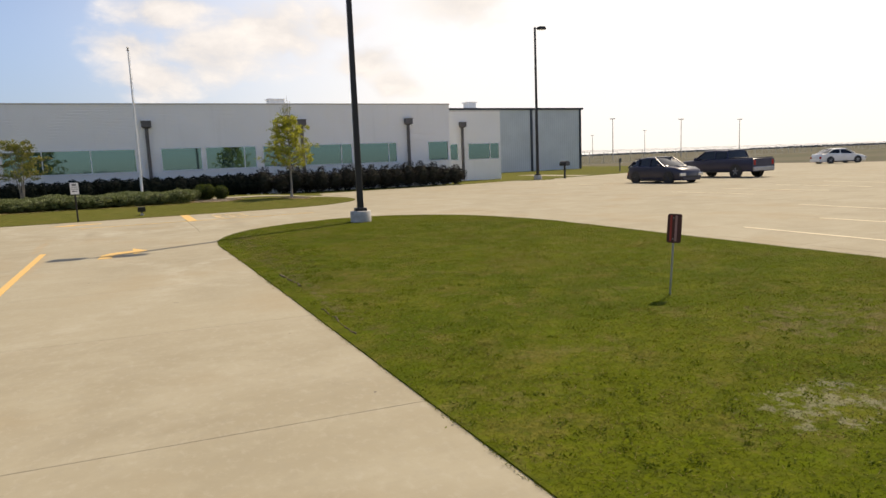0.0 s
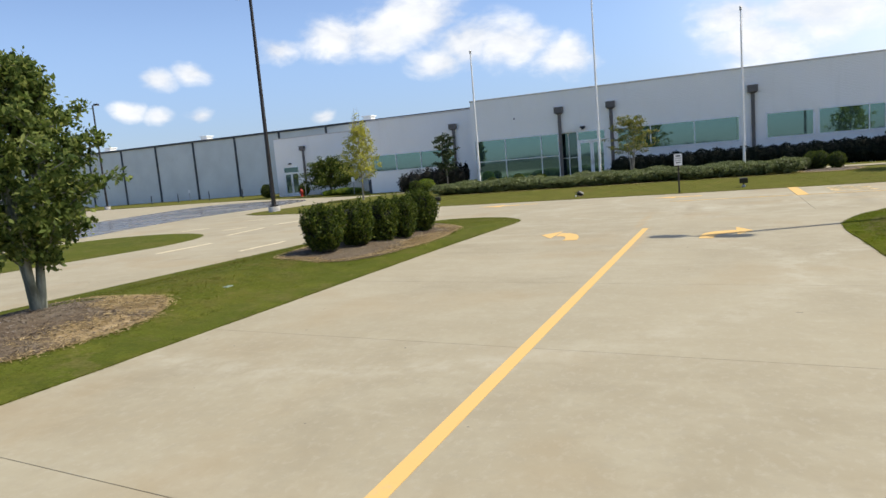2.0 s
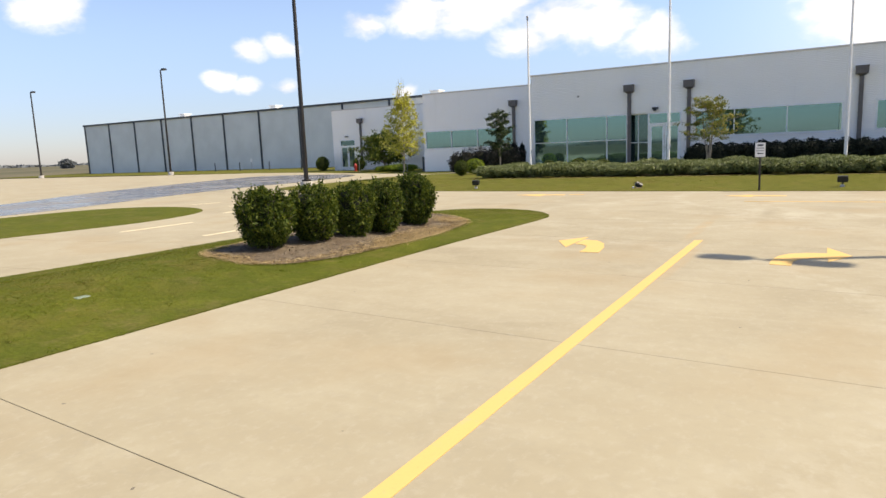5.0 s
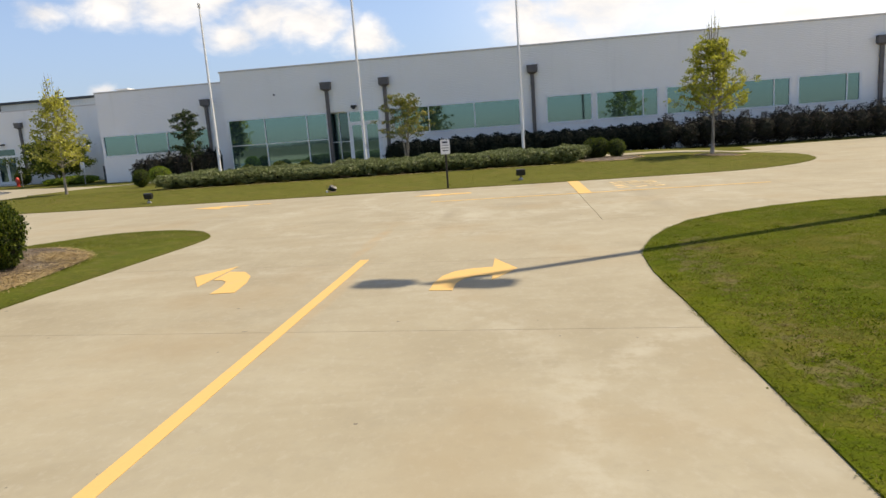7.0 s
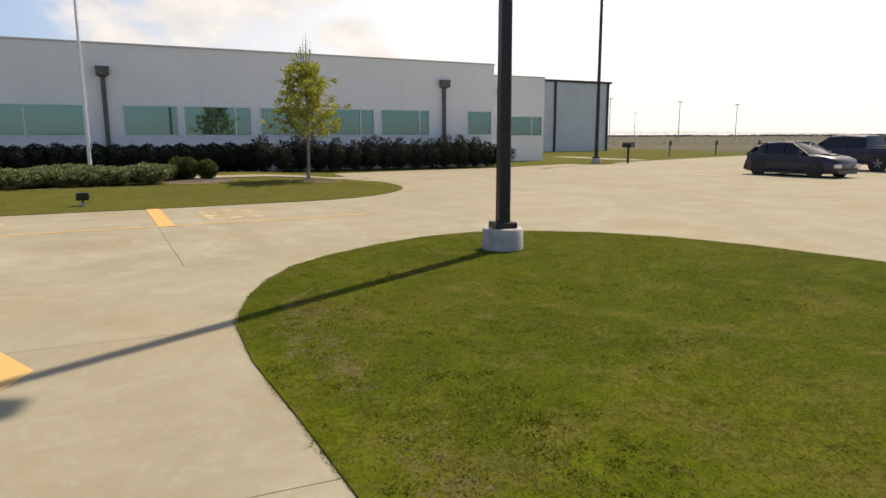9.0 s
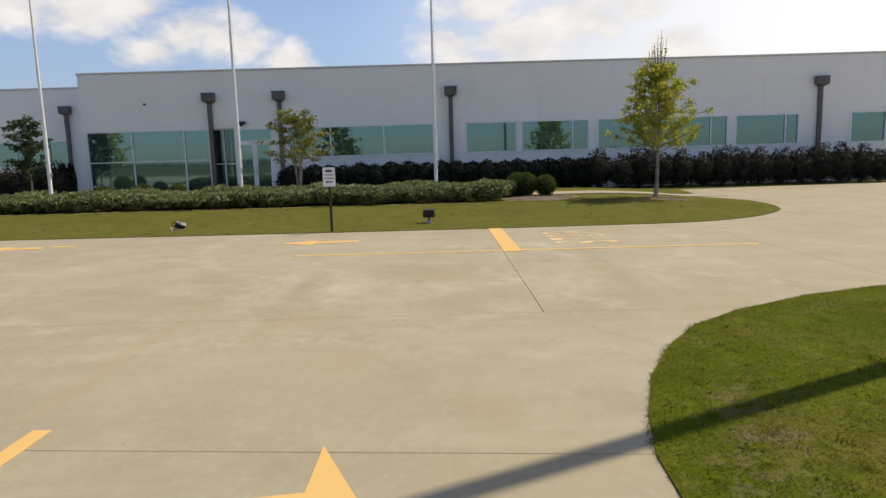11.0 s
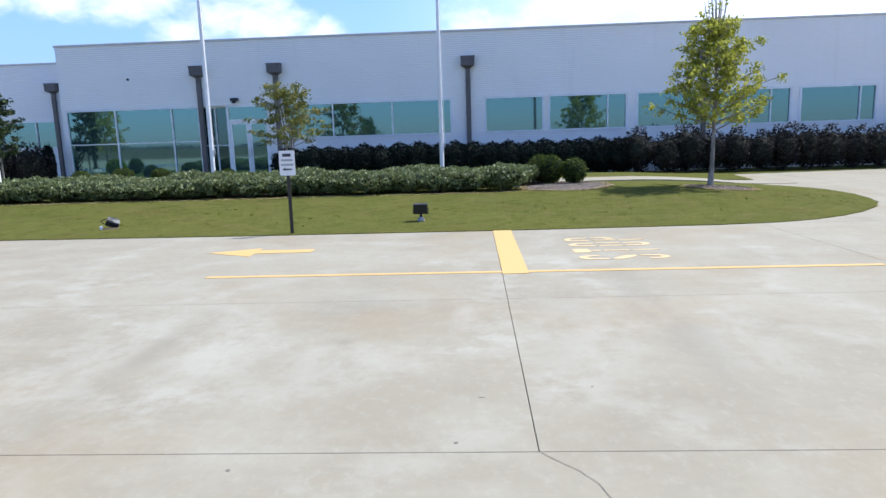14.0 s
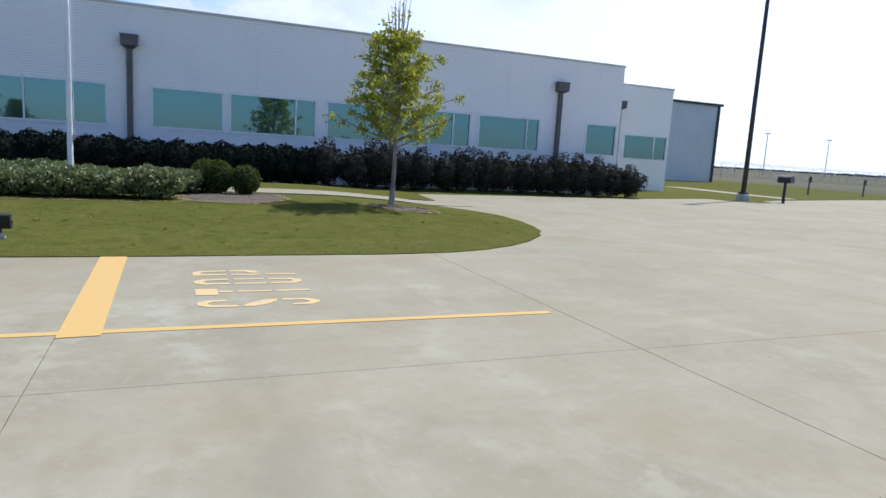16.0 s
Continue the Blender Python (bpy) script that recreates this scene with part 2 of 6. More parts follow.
        m = s.calc("MULTIPLY", s.spot(x, y, rx, ry), s.span(worn, 0.36, 0.58))
        c = s.mix(s.calc("MULTIPLY", m, amount), c, tone)
    # rust-brown tints, dark specks, and slabs of slightly different pours
    c = s.mix(s.calc("MULTIPLY", s.span(s.noise(0.45, 4), 0.50, 0.70), 0.36), c, (0.278, 0.198, 0.103))
    c = s.mix(s.calc("MULTIPLY", s.span(fine, 0.55, 0.8), 0.22), c, (0.184, 0.162, 0.126))
    c = s.mix(s.span(s.noise(7.0, 2, 0.4), 0.778, 0.788), c, (0.13, 0.11, 0.09))
    c = s.mix(s.calc("MULTIPLY", s.span(s.piece(), 0.0, 1.0), 0.20), c, (0.342, 0.305, 0.214))
    s.colour(c)
    s.bump(fine, 0.2, 0.003)
    return s.m


def lawn_colour(s):
    big, mid, fine = s.noise(0.35, 4), s.noise(1.7, 5, 0.6), s.noise(22, 4, 0.6)
    c = s.mix(s.span(big, 0.35, 0.65), (0.058, 0.086, 0.003), (0.086, 0.107, 0.004))
    c = s.mix(s.calc("MULTIPLY", s.span(mid, 0.46, 0.68), 0.75), c, (0.130, 0.142, 0.014))
    c = s.mix(s.calc("MULTIPLY", s.span(s.noise(0.9, 5, 0.7), 0.51, 0.66), 0.6), c, (0.160, 0.130, 0.034))
    c = s.mix(s.calc("MULTIPLY", s.span(s.noise(5.5, 5, 0.7), 0.52, 0.68), 0.5), c, (0.040, 0.058, 0.004))
    c = s.mix(s.calc("MULTIPLY", s.span(s.noise(2.6, 6, 0.75), 0.53, 0.64), 0.5), c, (0.100, 0.140, 0.006))
    c = s.mix(s.calc("MULTIPLY", s.span(s.noise(75, 3, 0.6, (1, 0.6, 1)), 0.55, 0.72), 0.5), c, (0.160, 0.182, 0.012))
    c = s.mix(s.calc("MULTIPLY", s.span(s.noise(38, 4, 0.7), 0.56, 0.72), 0.5), c, (0.034, 0.046, 0.004))
    c = s.mix(s.calc("MULTIPLY", s.span(s.noise(14, 5, 0.75), 0.52, 0.68), 0.45), c, (0.140, 0.130, 0.022))
    # the front lawn is drier than the islands
    y = s.nt.nodes.new("ShaderNodeSeparateXYZ")
    s.link(s.coord, y.inputs[0])
    c = s.mix(s.calc("MULTIPLY", s.span(y.outputs["Y"], -4.0, -1.0), 0.50), c, (0.190, 0.168, 0.058))
    c = s.mix(s.calc("MULTIPLY", s.span(s.noise(0.55, 6, 0.7), 0.52, 0.66), 0.42), c, (0.140, 0.105, 0.032))
    c = s.mix(s.calc("MULTIPLY", s.span(s.noise(4.0, 6, 0.72, (0.7, 1.3, 1)), 0.50, 0.62), 0.4), c, (0.078, 0.086, 0.011))
    # scattered scorched and lush tufts
    c = s.mix(s.calc("MULTIPLY", s.span(s.noise(1.5, 7, 0.78), 0.53, 0.64), 0.45), c, (0.185, 0.145, 0.060))
    c = s.mix(s.calc("MULTIPLY", s.span(s.noise(2.9, 7, 0.78, (0.8, 1.2, 1)), 0.53, 0.63), 0.55), c, (0.046, 0.066, 0.005))
    # the strip between the drives is duller
    c = s.mix(s.calc("MULTIPLY", s.span(y.outputs["X"], -3.0, -3.8), s.calc("MULTIPLY", s.span(y.outputs["Y"], -4.0, -6.0), 0.30)), c, (0.115, 0.110, 0.044))
    return c, fine


def bare_ground(s, c):
    """Worn earth: a pale scrape, and wheel ruts beside the drive."""
    ragged = s.noise(5.0, 8, 0.78)
    for x, y, rx, ry, pale in ((6.1, -25.5, 0.9, 0.55, 0), (8.3, -24.1, 1.6, 1.2, 1), (4.15, -18.2, 0.22, 2.1, 1), (4.1, -20.6, 0.2, 1.6, 1), (4.15, -15.6, 0.3, 1.6, 1), (4.2, -12.6, 0.4, 1.7, 1), (4.5, -11.2, 0.4, 0.9, 1)):
        m = s.span(s.calc("ADD", s.spot(x, y, rx * 1.25, ry * 1.25), s.calc("MULTIPLY", s.calc("SUBTRACT", ragged, 0.56), 5.0)), 0.55, 1.0)
        c = s.mix(s.calc("MULTIPLY", m, 0.45), c, (0.27, 0.25, 0.19) if not pale else (0.15, 0.115, 0.07))
    return c


def make_turf():
    s = Shader("turf_soil", rough=0.95, specular=0.03)
    c, fine = lawn_colour(s)
    c = s.mix(s.calc("MULTIPLY", s.span(fine, 0.35, 0.7), 0.45), c, (0.045, 0.055, 0.010))
    s.colour(bare_ground(s, s.mix(0.12, c, (0.02, 0.025, 0.005))))
    s.bump(fine, 0.5, 0.02)
    return s.m


def make_blades():
    s = Shader("grass_blade", rough=0.7, specular=0.06)
    c, fine = lawn_colour(s)
    r = s.island()
    c = s.mix(s.calc("MULTIPLY", r, 0.5), c, (0.180, 0.190, 0.018))
    c = s.mix(s.span(r, 0.88, 0.99), c, (0.30, 0.25, 0.10))
    c = bare_ground(s, c)
    s.colour(c)
    t = s.nt.nodes.new("ShaderNodeBsdfTranslucent")
    s.link(c, t.inputs["Color"])
    m = s.node("ShaderNodeMixShader")
    m.inputs[0].default_value = 0.5
    s.link(s.b.outputs[0], m.inputs[1]), s.link(t.outputs[0], m.inputs[2]), s.link(m.outputs[0], s.nt.nodes["Material Output"].inputs["Surface"])
    return s.m


def make_field():
    s = Shader("field", rough=0.95, specular=0.1)
    a, b = s.noise(0.012, 5), s.noise(0.4, 6, 0.6)
    c = s.mix(s.span(a, 0.35, 0.6), (0.082, 0.082, 0.050), (0.130, 0.115, 0.078))
    s.colour(s.mix(s.calc("MULTIPLY", s.span(b, 0.4, 0.7), 0.6), c, (0.085, 0.080, 0.045)))
    s.bump(b, 0.6, 0.1)
    return s.m


def make_leaf(name, dark, mid, light, rough=0.5, through=0.25, gloss=0.35):
    s = Shader(name, rough=rough, specular=gloss)
    r = s.island()
    c = s.mix(s.span(r, 0.0, 0.55), dark, mid)
    c = s.mix(s.span(r, 0.6, 1.0), c, light)
    s.colour(c)
    t = s.nt.nodes.new("ShaderNodeBsdfTranslucent")
    s.link(c, t.inputs["Color"])
    m = s.node("ShaderNodeMixShader")
    m.inputs[0].default_value = through
    out = s.nt.nodes["Material Output"]
    s.link(s.b.outputs[0], m.inputs[1]), s.link(t.outputs[0], m.inputs[2]), s.link(m.outputs[0], out.inputs["Surface"])
    return s.m


def make_bark(name, dark, light):
    s = Shader(name, rough=0.9, specular=0.2)
    a, b = s.noise(9, 6, 0.65, (1, 1, 0.25)), s.noise(2.2, 4)
    c = s.mix(s.span(a, 0.35, 0.65), dark, light)
    s.colour(s.mix(s.calc("MULTIPLY", s.span(b, 0.5, 0.7), 0.5), c, tuple(v * 1.5 for v in light)))
    s.bump(a, 0.6, 0.015)
    return s.m


def make_mulch():
    s = Shader("mulch", rough=0.95, specular=0.1)
    a, b, big = s.noise(34, 6, 0.7), s.noise(7, 5, 0.6), s.noise(1.1, 3)
    c = s.mix(s.span(a, 0.3, 0.7), (0.082, 0.060, 0.042), (0.160, 0.120, 0.082))
    c = s.mix(s.calc("MULTIPLY", s.span(big, 0.45, 0.65), 0.5), c, (0.18, 0.148, 0.108))
    c = s.mix(s.calc("MULTIPLY", s.span(b, 0.5, 0.7), 0.4), c, (0.22, 0.19, 0.15))
    # bare tan tips where the bark has washed off
    for x, y, rx, ry in ((-5.9, -19.75, 0.9, 0.7), (-5.35, -20.8, 0.4, 1.0), (-5.15, -10.2, 0.6, 0.7), (-4.8, -12.3, 0.35, 2.0)):
        m = s.span(s.calc("ADD", s.spot(x, y, rx, ry), s.calc("MULTIPLY", s.calc("SUBTRACT", b, 0.5), 1.6)), 0.3, 0.9)
        c = s.mix(s.calc("MULTIPLY", m, 0.85), c, (0.40, 0.30, 0.17))
    # greyed bark round the maple and the clipped balls
    for x, y, rx, ry in ((9.2, 5.1, 2.0, 2.0), (6.0, 6.2, 2.6, 3.0)):
        c = s.mix(s.calc("MULTIPLY", s.spot(x, y, rx, ry), 0.6), c, (0.19, 0.165, 0.14))
    s.colour(c)
    s.bump(a, 0.7, 0.02)
    return s.m


def make_paint(name, colour):
    """Road paint, worn thin in places so that the concrete shows."""
    s = Shader(name, rough=0.75, specular=0.25)
    worn, fine = s.noise(4.5, 7, 0.7), s.noise(45, 5, 0.7)
    c = s.mix(s.calc("MULTIPLY", s.span(worn, 0.56, 0.76), 0.75), colour, (0.38, 0.34, 0.26))
    s.colour(s.mix(s.calc("MULTIPLY", s.span(fine, 0.5, 0.8), 0.3), c, (0.36, 0.26, 0.12)))
    s.bump(fine, 0.2, 0.003)
    return s.m


def make_glass():
    """Blue-green solar glass: a tinted mirror by day."""
    s = Shader("solar_glass", (0.165, 0.292, 0.286), 0.03, 0.86)
    wave = s.noise(0.7, 2)
    s.bump(wave, 0.035, 0.02)
    return s.m


def make_siding():
    s = Shader("siding", rough=0.5, specular=0.35)
    a, streak = s.noise(0.35, 4), s.noise(1.0, 5, 0.6, (2.2, 1, 0.12))
    c = s.mix(s.span(a, 0.3, 0.7), (0.86, 0.85, 0.81), (0.89, 0.88, 0.845))
    s.colour(s.mix(s.calc("MULTIPLY", s.span(streak, 0.55, 0.75), 0.25), c, (0.72, 0.71, 0.67)))
    s.bump(s.noise(6, 3), 0.05, 0.01)
    return s.m


def make_wet():
    s = Shader("wet_concrete", rough=0.25, specular=0.12)
    a = s.noise(0.35, 5)
    s.colour(s.mix(s.span(a, 0.35, 0.65), (0.115, 0.104, 0.092), (0.175, 0.158, 0.135)))
    s.rough(s.span(a, 0.40, 0.66, 0.20, 0.34))
    return s.m


CONCRETE, TURF, BLADE, FIELD = make_concrete(), make_turf(), make_blades(), make_field()
GLASS, SIDING, WATER = make_glass(), make_siding(), make_wet()
MULCH, YELLOW, WHITE_LINE = make_mulch(), make_paint("yellow_paint", (0.62, 0.395, 0.140)), make_paint("pale_paint", (0.64, 0.55, 0.38))
LETTER_PAINT = make_paint("letter_paint", (0.63, 0.46, 0.23))
TRIM_GREY = plain("bronze_grey_metal", (0.115, 0.105, 0.10), 0.45, 0.3)
TRIM_DARK = plain("dark_trim", (0.035, 0.042, 0.05), 0.5, 0.1)
FRAME_WHITE = plain("white_frame", (0.78, 0.80, 0.79), 0.4, 0.1, 0.05)
POLE_DARK = plain("bronze_pole_paint", (0.022, 0.018, 0.016), 0.42, 0.2)
POLE_WHITE = plain("white_pole_paint", (0.80, 0.79, 0.77), 0.35, 0.0, 0.05)
WAREHOUSE = plain("pale_blue_grey_panel", (0.60, 0.625, 0.605), 0.5, 0.1, 0.06, 0.3, 0.05)
CAP = plain("coping_metal", (0.55, 0.53, 0.50), 0.45, 0.2, 0.06)
BLACK = plain("black_plastic", (0.015, 0.015, 0.016), 0.5)
RUBBER = plain("tyre_rubber", (0.018, 0.018, 0.018), 0.85)
STEEL = plain("galvanised_steel", (0.38, 0.38, 0.38), 0.45, 0.7)
RED = plain("red_paint", (0.42, 0.035, 0.02), 0.45)
AMBER = plain("dark_maroon_paint", (0.085, 0.018, 0.012), 0.5)
STRIPE_PALE = plain("faded_pink_paint", (0.40, 0.20, 0.17), 0.6)
SIGN_WHITE = plain("sign_face", (0.78, 0.78, 0.76), 0.5, 0, 0.04)
INK = plain("sign_ink", (0.04, 0.04, 0.05), 0.6)
BLOCK = plain("footing_concrete", (0.42, 0.40, 0.37), 0.9, 0, 0.2, 4, 0.5)
BARK = make_bark("bark", (0.075, 0.06, 0.045), (0.19, 0.16, 0.13))
BARK_MOSS = make_bark("mossy_bark", (0.10, 0.105, 0.075), (0.24, 0.25, 0.20))
BARK_PALE = make_bark("pale_bark", (0.16, 0.14, 0.115), (0.32, 0.29, 0.25))
LEAF_MAPLE = make_leaf("maple_leaf", (0.18, 0.205, 0.025), (0.36, 0.37, 0.05), (0.55, 0.52, 0.10), 0.55, 0.52, 0.2)
LEAF_HOLLY = make_leaf("holly_leaf", (0.046, 0.078, 0.018), (0.135, 0.185, 0.044), (0.28, 0.31, 0.09), 0.6, 0.5, 0.2)
LEAF_BUSH = make_leaf("bush_leaf", (0.022, 0.040, 0.006), (0.062, 0.094, 0.012), (0.165, 0.19, 0.025), 0.6, 0.35, 0.2)
LEAF_BRIGHT = make_leaf("bright_cover_leaf", (0.10, 0.16, 0.015), (0.19, 0.26, 0.025), (0.30, 0.36, 0.05), 0.6, 0.4, 0.2)
LEAF_PALE = make_leaf("variegated_leaf", (0.11, 0.14, 0.05), (0.19, 0.22, 0.075), (0.35, 0.37, 0.17), 0.45, 0.25)
LEAF_GLOOM = make_leaf("dark_tree_leaf", (0.016, 0.028, 0.010), (0.040, 0.062, 0.022), (0.11, 0.135, 0.045), 0.55, 0.3, 0.15)
# darker copy of the solar glass: a dim reflection put into its tint
DIM_GLASS = Shader("dim_reflection_glass", (0.085, 0.150, 0.150), 0.03, 0.8).m
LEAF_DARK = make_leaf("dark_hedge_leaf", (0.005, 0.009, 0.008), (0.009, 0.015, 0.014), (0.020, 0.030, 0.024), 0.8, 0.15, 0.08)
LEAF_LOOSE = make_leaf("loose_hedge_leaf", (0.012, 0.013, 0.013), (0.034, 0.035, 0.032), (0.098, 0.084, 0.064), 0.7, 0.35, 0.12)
LEAF_MYRTLE = make_leaf("myrtle_leaf", (0.075, 0.105, 0.022), (0.19, 0.21, 0.045), (0.40, 0.32, 0.09), 0.55, 0.42, 0.2)
LEAF_YELLOW = make_leaf("pale_maple_leaf", (0.26, 0.27, 0.04), (0.44, 0.43, 0.08), (0.62, 0.57, 0.13), 0.5, 0.5)
# solid shrub cores: the shade between inner twigs painted as near black
SHADE_CORE = plain("shaded_inside", (0.014, 0.017, 0.008), 0.95, 0, 0.4, 12, 0.6)

# ---- building blocks ----


class Geo:
    """Collects vertices and faces of one mesh."""

    def __init__(self):
        self.v, self.f = [], []

    def add(self, verts, faces):
        n = len(self.v)
        self.v += [tuple(p) for p in verts]
        self.f += [tuple(i + n for i in f) for f in faces]
        return self

    def box(self, x0, x1, y0, y1, z0, z1, c=0.0):
        """A box; c: chamfer of its upright and top edges."""
        if c <= 0:
            p = [(x, y, z) for z in (z0, z1) for x, y in ((x0, y0), (x1, y0), (x1, y1), (x0, y1))]
            return self.add(p, [(3, 2, 1, 0), (4, 5, 6, 7)] + [(i, (i + 1) % 4, (i + 1) % 4 + 4, i + 4) for i in range(4)])
        ring = lambda d, z: [(x0 + d + a * c, y0 + d + b * c, z) for a, b in ((1, 0),)] and [
            (x0 + c + d, y0 + d, z), (x1 - c - d, y0 + d, z), (x1 - d, y0 + c + d, z), (x1 - d, y1 - c - d, z),
            (x1 - c - d, y1 - d, z), (x0 + c + d, y1 - d, z), (x0 + d, y1 - c - d, z), (x0 + d, y0 + c + d, z)]
        p = ring(0, z0) + ring(0, z1 - c) + ring(c * 0.7, z1)
        f = [tuple(range(7, -1, -1)), tuple(range(16, 24))]
        f += [(k * 8 + i, k * 8 + (i + 1) % 8, k * 8 + 8 + (i + 1) % 8, k * 8 + 8 + i) for k in (0, 1) for i in range(8)]
        return self.add(p, f)

    def tube(self, pts, radii, n=10, cap=True):
        """A tapering tube through points."""
        pts = [Vector(p) for p in pts]
        rings = []
        for i, p in enumerate(pts):
            d = (pts[min(i + 1, len(pts) - 1)] - pts[max(i - 1, 0)]).normalized()
            a = d.orthogonal().normalized() if abs(d.z) < 0.99 else Vector((1, 0, 0))
            a = (a - d * a.dot(d)).normalized()
            b = d.cross(a)
            rings += [p + (a * math.cos(t) + b * math.sin(t)) * radii[i] for t in (2 * math.pi * k / n for k in range(n))]
        f = [(i * n + k, i * n + (k + 1) % n, (i + 1) * n + (k + 1) % n, (i + 1) * n + k) for i in range(len(pts) - 1) for k in range(n)]
        if cap:
            f += [tuple(range(n - 1, -1, -1)), tuple(range((len(pts) - 1) * n, len(pts) * n))]
        return self.add(rings, f)

    def lathe(self, profile, n=20, axis="z", at=(0, 0, 0)):
        """Turns (radius, height) pairs about an axis."""
        p = []
        for r, h in profile:
            for k in range(n):
                a, b = r * math.cos(2 * math.pi * k / n), r * math.sin(2 * math.pi * k / n)
                q = {"z": (a, b, h), "x": (h, a, b), "y": (b, h, a)}[axis]
                p.append((q[0] + at[0], q[1] + at[1], q[2] + at[2]))
        m = len(profile)
        f = [(i * n + k, i * n + (k + 1) % n, (i + 1) * n + (k + 1) % n, (i + 1) * n + k) for i in range(m - 1) for k in range(n)]
        f += [tuple(range(n - 1, -1, -1)), tuple(range((m - 1) * n, m * n))]
        return self.add(p, f)

    def prism(self, outline, z0, z1):
        """An outline on the ground, raised from z0 to z1."""
        n = len(outline)
        p = [(x, y, z0) for x, y in outline] + [(x, y, z1) for x, y in outline]
        return self.add(p, [tuple(range(n - 1, -1, -1)), tuple(range(n, 2 * n))] + [(i, (i + 1) % n, n + (i + 1) % n, n + i) for i in range(n)])

    def loft(self, rings, cap=True):
        """Skins rings that have equally many points."""
        n = len(rings[0])
        p = [q for r in rings for q in r]
        f = [(i * n + k, i * n + (k + 1) % n, (i + 1) * n + (k + 1) % n, (i + 1) * n + k) for i in range(len(rings) - 1) for k in range(n)]
        if cap:
            f += [tuple(range(n - 1, -1, -1)), tuple(range((len(rings) - 1) * n, len(rings) * n))]
        return self.add(p, f)

    def mesh(self, name, material, smooth=False):
        me = bpy.data.meshes.new(name)
        me.from_pydata(self.v, [], self.f)
        me.materials.append(material)
        bm = bmesh.new()
        bm.from_mesh(me)
        bmesh.ops.recalc_face_normals(bm, faces=bm.faces)
        bm.to_mesh(me)
        bm.free()
        if smooth:
            me.polygons.foreach_set("use_smooth", [True] * len(me.polygons))
            me.set_sharp_from_angle(angle=radians(40))
        return me


def part(name, geo, material, parent, label="", smooth=False):
    me = geo if isinstance(geo, bpy.types.Mesh) else geo.mesh(name, material, smooth)
    ob = new(name, me)
    ob.parent = parent
    return tagged(ob, label)


def thing(name, label, category, group="", kind="", at=None):
    ob = new(name)
    ob.empty_display_size = 0.2
    if at is not None:
        ob.matrix_world = at
    return tagged(ob, label, category, group, kind)


def single(name, geo, material, label, category, group="", kind="", smooth=False):
    me = geo if isinstance(geo, bpy.types.Mesh) else geo.mesh(name, material, smooth)
    return tagged(new(name, me), label, category, group, kind)


def fast_mesh(name, verts, faces, material):
    """A mesh from arrays: verts (n, 3), faces (m, 3 or 4)."""
    me = bpy.data.meshes.new(name)
    verts, faces = np.asarray(verts, np.float32), np.asarray(faces, np.int32)
    k = faces.shape[1]
    me.vertices.add(len(verts)), me.loops.add(faces.size), me.polygons.add(len(faces))
    me.vertices.foreach_set("co", verts.ravel())
    me.loops.foreach_set("vertex_index", faces.ravel())
    me.polygons.foreach_set("loop_start", np.arange(0, faces.size, k, dtype=np.int32))
    me.update(calc_edges=True)
    me.materials.append(material)
    return me


def leaf_mesh(name, centres, size, material, rng, up=0.35, long=1.6, flat=False):
    """Many small pointed leaves, folded along the middle, one island each."""
    n = len(centres)
    d = rng.normal(size=(n, 3))
    d[:, 2] = d[:, 2] * 0.12 if flat else d[:, 2] - 0.2
    d /= np.linalg.norm(d, axis=1, keepdims=True)
    w = rng.normal(size=(n, 3)) + np.array([0, 0, up])
    if flat:
        w = w * [0.2, 0.2, 0] + [0, 0, 1]
    side = np.cross(d, w)
    side /= np.linalg.norm(side, axis=1, keepdims=True) + 1e-9
    nrm = np.cross(side, d)
    s = (size * rng.uniform(0.6, 1.3, n))[:, None]
    tip, back = centres + d * s * long / 2, centres - d * s * long / 2
    left, right = centres + side * s * 0.42 + nrm * s * 0.12, centres - side * s * 0.42 + nrm * s * 0.12
    verts = np.stack([back, right, tip, left], 1).reshape(-1, 3)
    i = np.arange(n)[:, None] * 4
    faces = np.concatenate([i + [0, 1, 2], i + [0, 2, 3]], 1).reshape(-1, 3)
    return fast_mesh(name, verts, faces, material)


def smooth_loop(pts, per=8):
    """A closed Catmull-Rom loop through points."""
    p = [Vector((*q, 0)) for q in pts]
    n, out = len(p), []
    for i in range(n):
        a, b, c, d = p[i - 1], p[i], p[(i + 1) % n], p[(i + 2) % n]
        for k in range(per):
            t = k / per
            q = 0.5 * (2 * b + (c - a) * t + (2 * a - 5 * b + 4 * c - d) * t * t + (3 * b - a - 3 * c + d) * t**3)
            out.append((q.x, q.y))
    return out


def inside(px, py, loop):
    """Which of the points lie inside a loop."""
    lx, ly = np.array(loop).T
    hit = np.zeros(len(px), bool)
    for x0, y0, x1, y1 in zip(lx, ly, np.roll(lx, -1), np.roll(ly, -1)):
        if y0 != y1:
            hit ^= ((y0 > py) != (y1 > py)) & (px < (x1 - x0) * (py - y0) / (y1 - y0) + x0)
    return hit


def ease(a, b, v):
    t = np.clip((v - a) / (b - a), 0, 1)
    return t * t * (3 - 2 * t)


def rise(x, y):
    """Height of the lawn before the building: it climbs gently from the drive."""
    return 0.20 * ease(0.2, 5.5, y) * ease(0.5, 5.0, 12.9 - x) * ease(0.0, 4.0, x + 23.5) * ease(0, 3, 15.5 - y)


def mound(x, y):
    """Height of the lawn strip between the drives, which is heaped along its middle."""
    return 0.20 * ease(0.1, 2.3, -4.0 - x) * ease(0.0, 2.2, x + 8.9) * ease(0.0, 3.5, -7.0 - y)


